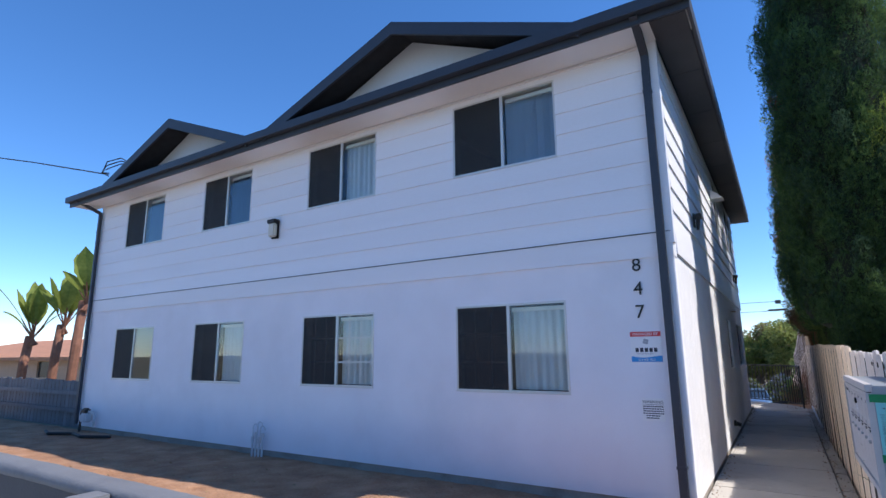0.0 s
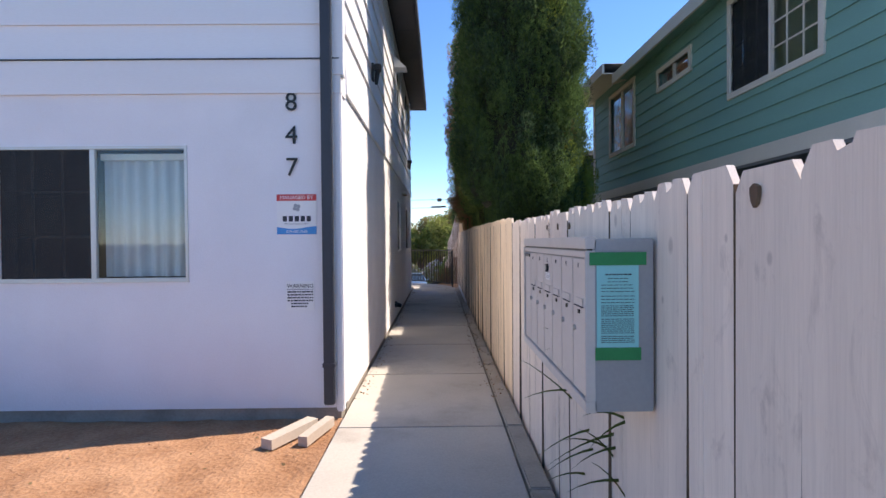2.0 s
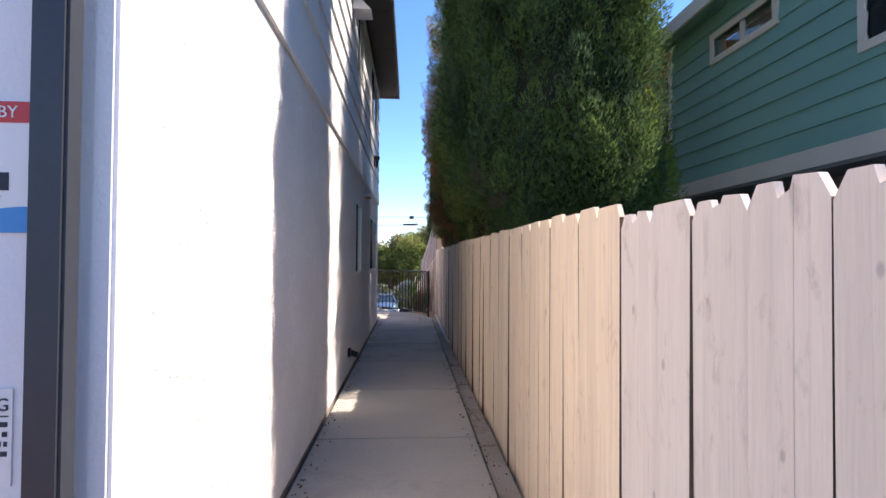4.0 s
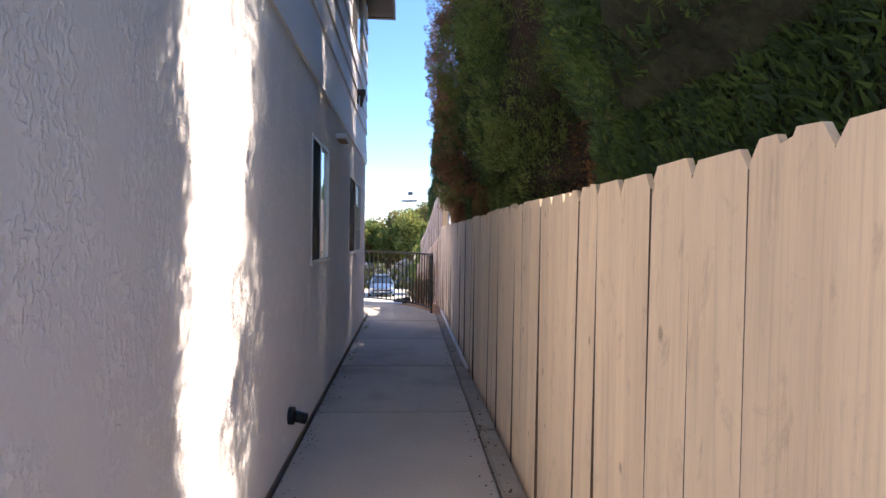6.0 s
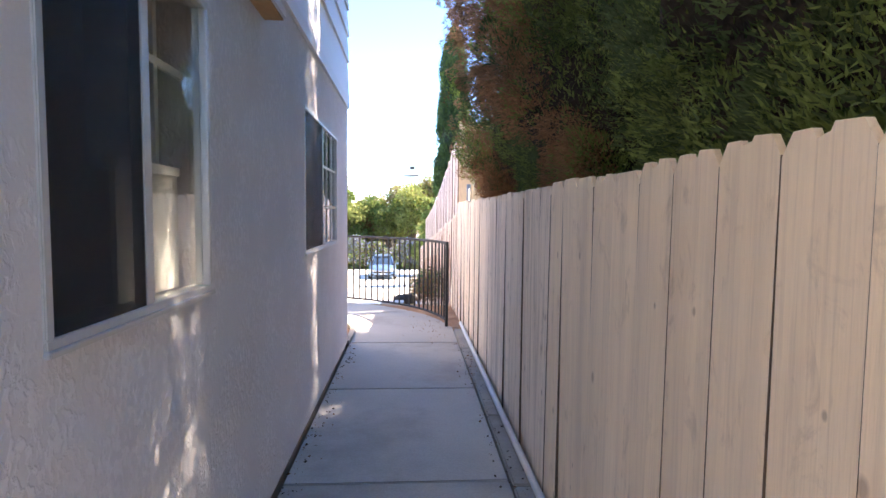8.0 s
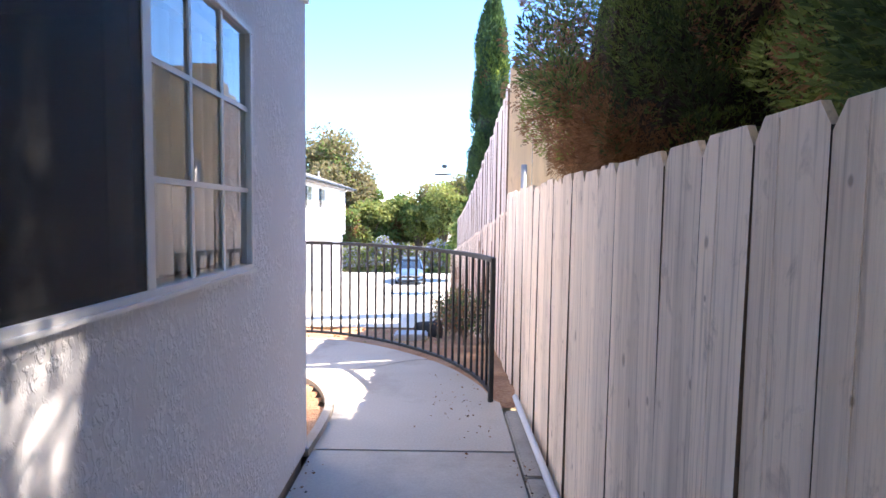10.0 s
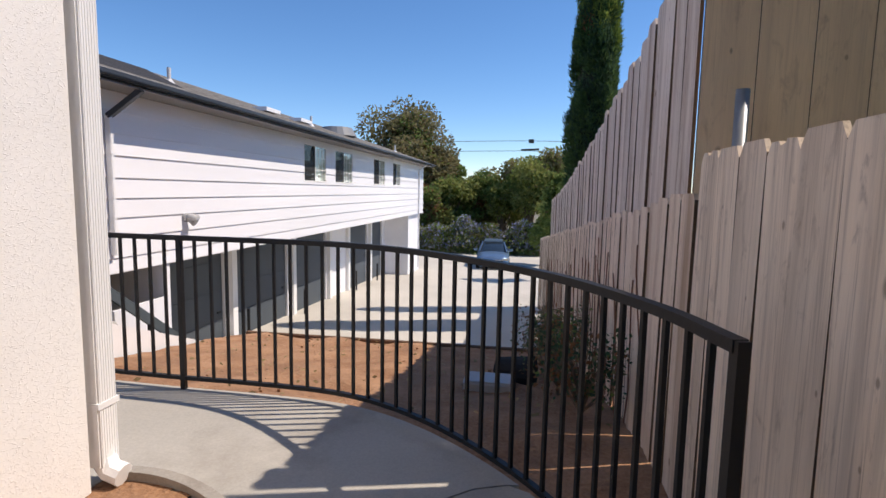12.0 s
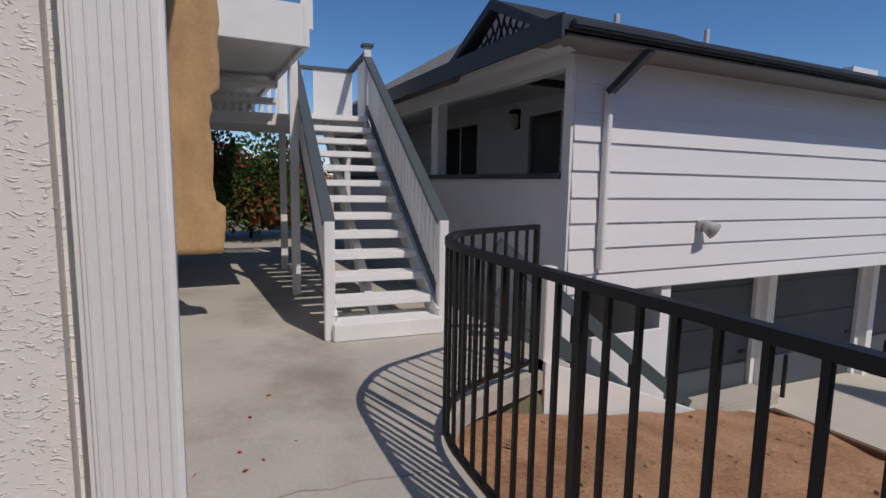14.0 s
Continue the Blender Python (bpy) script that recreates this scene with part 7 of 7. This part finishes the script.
tagged(part("soil_clods", sl, soil_mat), "clods and pebbles on the bare soil", "pebbles", kind="stuff")

# grass blades poking out between the boards
r = random.Random(8)
gb = bmesh.new()
for y, z, n in ((-2.30, 0.62, 7), (-2.10, 0.45, 4), (-2.75, 0.35, 3), (-3.0, 0.55, 2), (-2.55, 0.2, 5), (-3.15, 0.18, 14), (-3.3, 0.28, 6), (-2.2, 0.9, 4), (-1.5, 0.62, 2)):
    for i in range(n):
        p = Vector((1.43, y + r.uniform(-0.22, 0.22), z + r.uniform(-0.14, 0.14)))
        d = Vector((-r.uniform(0.10, 0.26), r.uniform(-0.28, 0.22), r.uniform(-0.10, 0.26)))
        s = Vector((0, 0.25, 1)).normalized() * 0.006
        prev = None
        for k in range(5):
            t = k / 4
            q = p + d * t + Vector((0, 0, -0.07 * t * t))
            cur = [gb.verts.new(q - s * (1 - t * 0.95)), gb.verts.new(q + s * (1 - t * 0.95))]
            if prev:
                gb.faces.new((prev[0], prev[1], cur[1], cur[0]))
            prev = cur
tagged(part("grass_blades", gb, blade_green), "long green grass blades poking through the fence", "grass", kind="stuff")

# rubbish under the trees
sp = thing("plastic_tray", (0.38, 14.9, -0.28), "white broken plastic tray lying on the shaded soil", "rubbish")
part("tray", bx(0.15, 0.61, 14.75, 15.05, -0.33, -0.21, bev=0.02, m=Matrix.Identity(4)), lamp_white, sp)
sb = thing("pot", (0.58, 15.3, -0.38), "dark overturned plant pot on the shaded soil", "plant pot")
bm = bmesh.new()
cyl(bm, (0.43, 15.35, -0.29), (0.78, 15.25, -0.27), 0.13, 0.17, seg=16)
part("pot", bm, rubber, sb)
vn = bmesh.new()
for i in range(26):
    y = 13.6 + i * 0.36 + r.uniform(-0.1, 0.1)
    x = fence2_x(y) - 0.012
    z = -0.1 - 0.13 * (y - 13) + r.uniform(0, 0.2)
    pts = [(x - 0.01, y, z)]
    for k in range(5):
        y += r.uniform(-0.05, 0.16)
        z += r.uniform(0.12, 0.3)
        pts.append((fence2_x(y) - 0.012, y, z))
    tube(vn, pts, 0.006, 5)
tagged(part("vines", vn, bark_red), "bare brown vines climbing the board fence", "vines", kind="stuff")


# ---- parked car ----
def build_car(cx, cy, cz, yaw):
    root = new("car")
    root.matrix_basis = Matrix.Translation((cx, cy, cz)) @ Matrix.Rotation(yaw, 4, 'Z')
    tagged(root, "blue-grey compact sedan parked facing the walk on the drive", "car")
    W = world_of(root)
    # sections along the length (front at -y): y, half width, sill, shoulder
    secs = [(-2.25, 0.62, 0.32, 0.62), (-2.15, 0.78, 0.24, 0.72), (-1.7, 0.87, 0.22, 0.82), (-0.8, 0.90, 0.22, 0.93), (0.4, 0.90, 0.22, 0.97), (1.5, 0.89, 0.24, 1.0), (2.0, 0.84, 0.28, 0.98), (2.25, 0.70, 0.36, 0.86)]
    bm = bmesh.new()
    rings = []
    for y, w, a, b in secs:
        ring = [(-w * 0.9, a), (-w, a + 0.12), (-w, b - 0.18), (-w * 0.93, b - 0.04), (-w * 0.6, b + 0.02), (0, b + 0.04), (w * 0.6, b + 0.02), (w * 0.93, b - 0.04), (w, b - 0.18), (w, a + 0.12), (w * 0.9, a)]
        rings.append([bm.verts.new((x, y, z)) for x, z in ring])
    for p, q in zip(rings[:-1], rings[1:]):
        for k in range(11):
            bm.faces.new((p[k], p[(k + 1) % 11], q[(k + 1) % 11], q[k]))
    bm.faces.new(rings[0])
    bm.faces.new(rings[-1][::-1])
    bmesh.ops.recalc_face_normals(bm, faces=bm.faces)
    bm.transform(W)
    part("body", bm, car_paint, root, smooth=True)
    secs = [(-1.05, 0.72, 0.90), (-0.25, 0.62, 1.38), (0.5, 0.62, 1.44), (1.2, 0.60, 1.36), (1.95, 0.66, 0.98)]
    bm = bmesh.new()
    rings = [[bm.verts.new(p) for p in ((-0.80, y, 0.9), (-w, y, z - 0.06), (-w * 0.8, y, z), (w * 0.8, y, z), (w, y, z - 0.06), (0.80, y, 0.9))] for y, w, z in secs]
    for p, q in zip(rings[:-1], rings[1:]):
        for k in range(5):
            bm.faces.new((p[k], p[k + 1], q[k + 1], q[k]))
    bmesh.ops.recalc_face_normals(bm, faces=bm.faces)
    bm.transform(W)
    part("cabin_glass", bm, car_glass, root, "dark cabin glass", smooth=True)
    part("roof_panel", bx(-0.52, 0.52, -0.25, 1.2, 1.40, 1.465, bev=0.03, m=W), car_paint, root)
    for s in (-1, 1):
        bm = bmesh.new()
        bar(bm, (s * 0.75, -1.02, 0.93), (s * 0.60, -0.22, 1.40), 0.06, 0.05)
        bm.transform(W)
        part("windscreen_pillar", bm, car_paint, root)
        part("headlight", bx(s * 0.66 - 0.17, s * 0.66 + 0.17, -2.22, -2.0, 0.58, 0.70, bev=0.03, m=W), lamp_lens, root, "clear headlight")
        part("mirror", bx(s * 0.98 - 0.10, s * 0.98 + 0.10, -0.78, -0.68, 0.93, 1.06, bev=0.03, m=W), car_paint, root)
        part("fog_trim", bx(s * 0.62 - 0.12, s * 0.62 + 0.12, -2.26, -2.15, 0.33, 0.45, bev=0.02, m=W), rubber, root)
        for yy in (-1.38, 1.35):
            bm = bmesh.new()
            cyl(bm, (s * 0.70, yy, 0.31), (s * 0.91, yy, 0.31), 0.31, seg=20)
            bm.transform(W)
            wh = part("tyre", bm, rubber, root)
            bm = bmesh.new()
            cyl(bm, (s * 0.90, yy, 0.31), (s * 0.918, yy, 0.31), 0.20, seg=16)
            bm.transform(W)
            part("rim", bm, chrome, wh)
    part("grille", bx(-0.55, 0.55, -2.275, -2.18, 0.50, 0.60, bev=0.015, m=W), black_metal, root)
    part("chrome_bar", bx(-0.62, 0.62, -2.285, -2.2, 0.60, 0.63, m=W), chrome, root)
    part("lower_intake", bx(-0.5, 0.5, -2.27, -2.15, 0.28, 0.38, bev=0.015, m=W), rubber, root)
    part("licence_plate", bx(-0.16, 0.16, -2.29, -2.26, 0.43, 0.50, m=W), white_print, root)


build_car(-1.15, 40.4, drive_z(40.4) + 0.012, radians(3))

# ---- distant cables, neighbour's house and fence, roof mast ----
pl = thing("power_lines", (0, 80, 6), "two dark overhead power lines with a transformer far off", "power lines")
for z, s in ((8.2, 0.25), (6.9, 0.3)):
    bm = bmesh.new()
    tube(bm, [(-60 + i * 10, 82, z - s * math.sin(math.pi * ((i % 6) / 6))) for i in range(14)], 0.035, 5)
    part("cable", bm, wire_black, pl)
bm = bmesh.new()
cyl(bm, (-0.4, 82, 7.0), (2.0, 82, 7.1), 0.13, seg=8)
box(bm, 0.6, 1.3, 81.8, 82.2, 7.9, 8.4)
part("transformer", bm, brass_dark, pl)
for px in (16, -44):
    bm = bmesh.new()
    cyl(bm, (px, 82, -3.6), (px, 82, 9.2), 0.16, 0.11, seg=9)
    part("pole", bm, bark, pl)
mast = thing("service_mast", (-12.15, 0.5, 5.4), "grey service mast with looped drop cables on the roof", "service mast")
bm = bmesh.new()
cyl(bm, (-12.15, 0.5, 5.4), (-12.15, 0.5, 6.28), 0.03, seg=10)
tube(bm, [(-12.15, 0.5, 6.2), (-12.17, 0.45, 6.33), (-12.27, 0.35, 6.34), (-12.33, 0.28, 6.26)], 0.05, 9)
part("mast_pipe", bm, pvc, mast)
for k in range(3):
    bm = bmesh.new()
    tube(bm, [(-12.3, 0.3, 6.27), (-12.6, 0.2, 6.45 - 0.08 * k), (-12.95, 0.05, 6.38 - 0.1 * k), (-13.05, 0.0, 6.1), (-12.9, 0.1, 6.0 + 0.04 * k)], 0.014, 6)
    part("drop_loop", bm, wire_black, mast)
bm = bmesh.new()
tube(bm, [(-12.95, 0.05, 6.05), (-16, -0.4, 6.85), (-22, -1.4, 8.3), (-34, -3.4, 11.6)], 0.016, 6)
part("service_cable", bm, wire_black, mast)

nf = thing("neighbour_fence", (-17, 0.6, 0), "old dark weathered board fence beside the block", "fence")
me = picket_mesh("dark_board", 0.20, 1.3, 0.02, 0.02, fence_old)
for i in range(34):
    ob = new("board", me)
    ob.parent = nf
    ob.rotation_euler = (0, 0, radians(90))
    ob.location = (4.1 - i * 0.215, 0.0, 0.98 + random.uniform(-0.03, 0.03) + (0.3 if i < 4 else 0))
for z in (0.2, 0.62):
    part("rail", bx(-20.2, -12.8, 0.52, 0.57, z, z + 0.1), fence_old, nf)
part("post", bx(-13.75, -13.62, 0.45, 0.6, -0.2, 1.35), fence_old, nf)
nh = thing("neighbour_house", (-40, 14, 0), "low peach stucco house with a terracotta roof", "house")
part("wall", panel('y', 8.0, 0.2, -60, -30, -0.3, 1.55, [(-36.5, -34.8, 0.4, 1.3)]), peach_wall, nh)
part("side_wall", bx(-30.2, -30, 8.2, 20, -0.3, 1.55), peach_wall, nh)
part("window_pane", bx(-36.5, -34.8, 8.1, 8.12, 0.4, 1.3), car_glass, nh)
part("roof", hip(bmesh.new(), -61, -29.3, 7.2, 21, 1.55, 0.2), roof_tile, nh)
part("fascia", bx(-61, -29.3, 7.18, 7.22, 1.38, 1.57), roof_tile, nh)
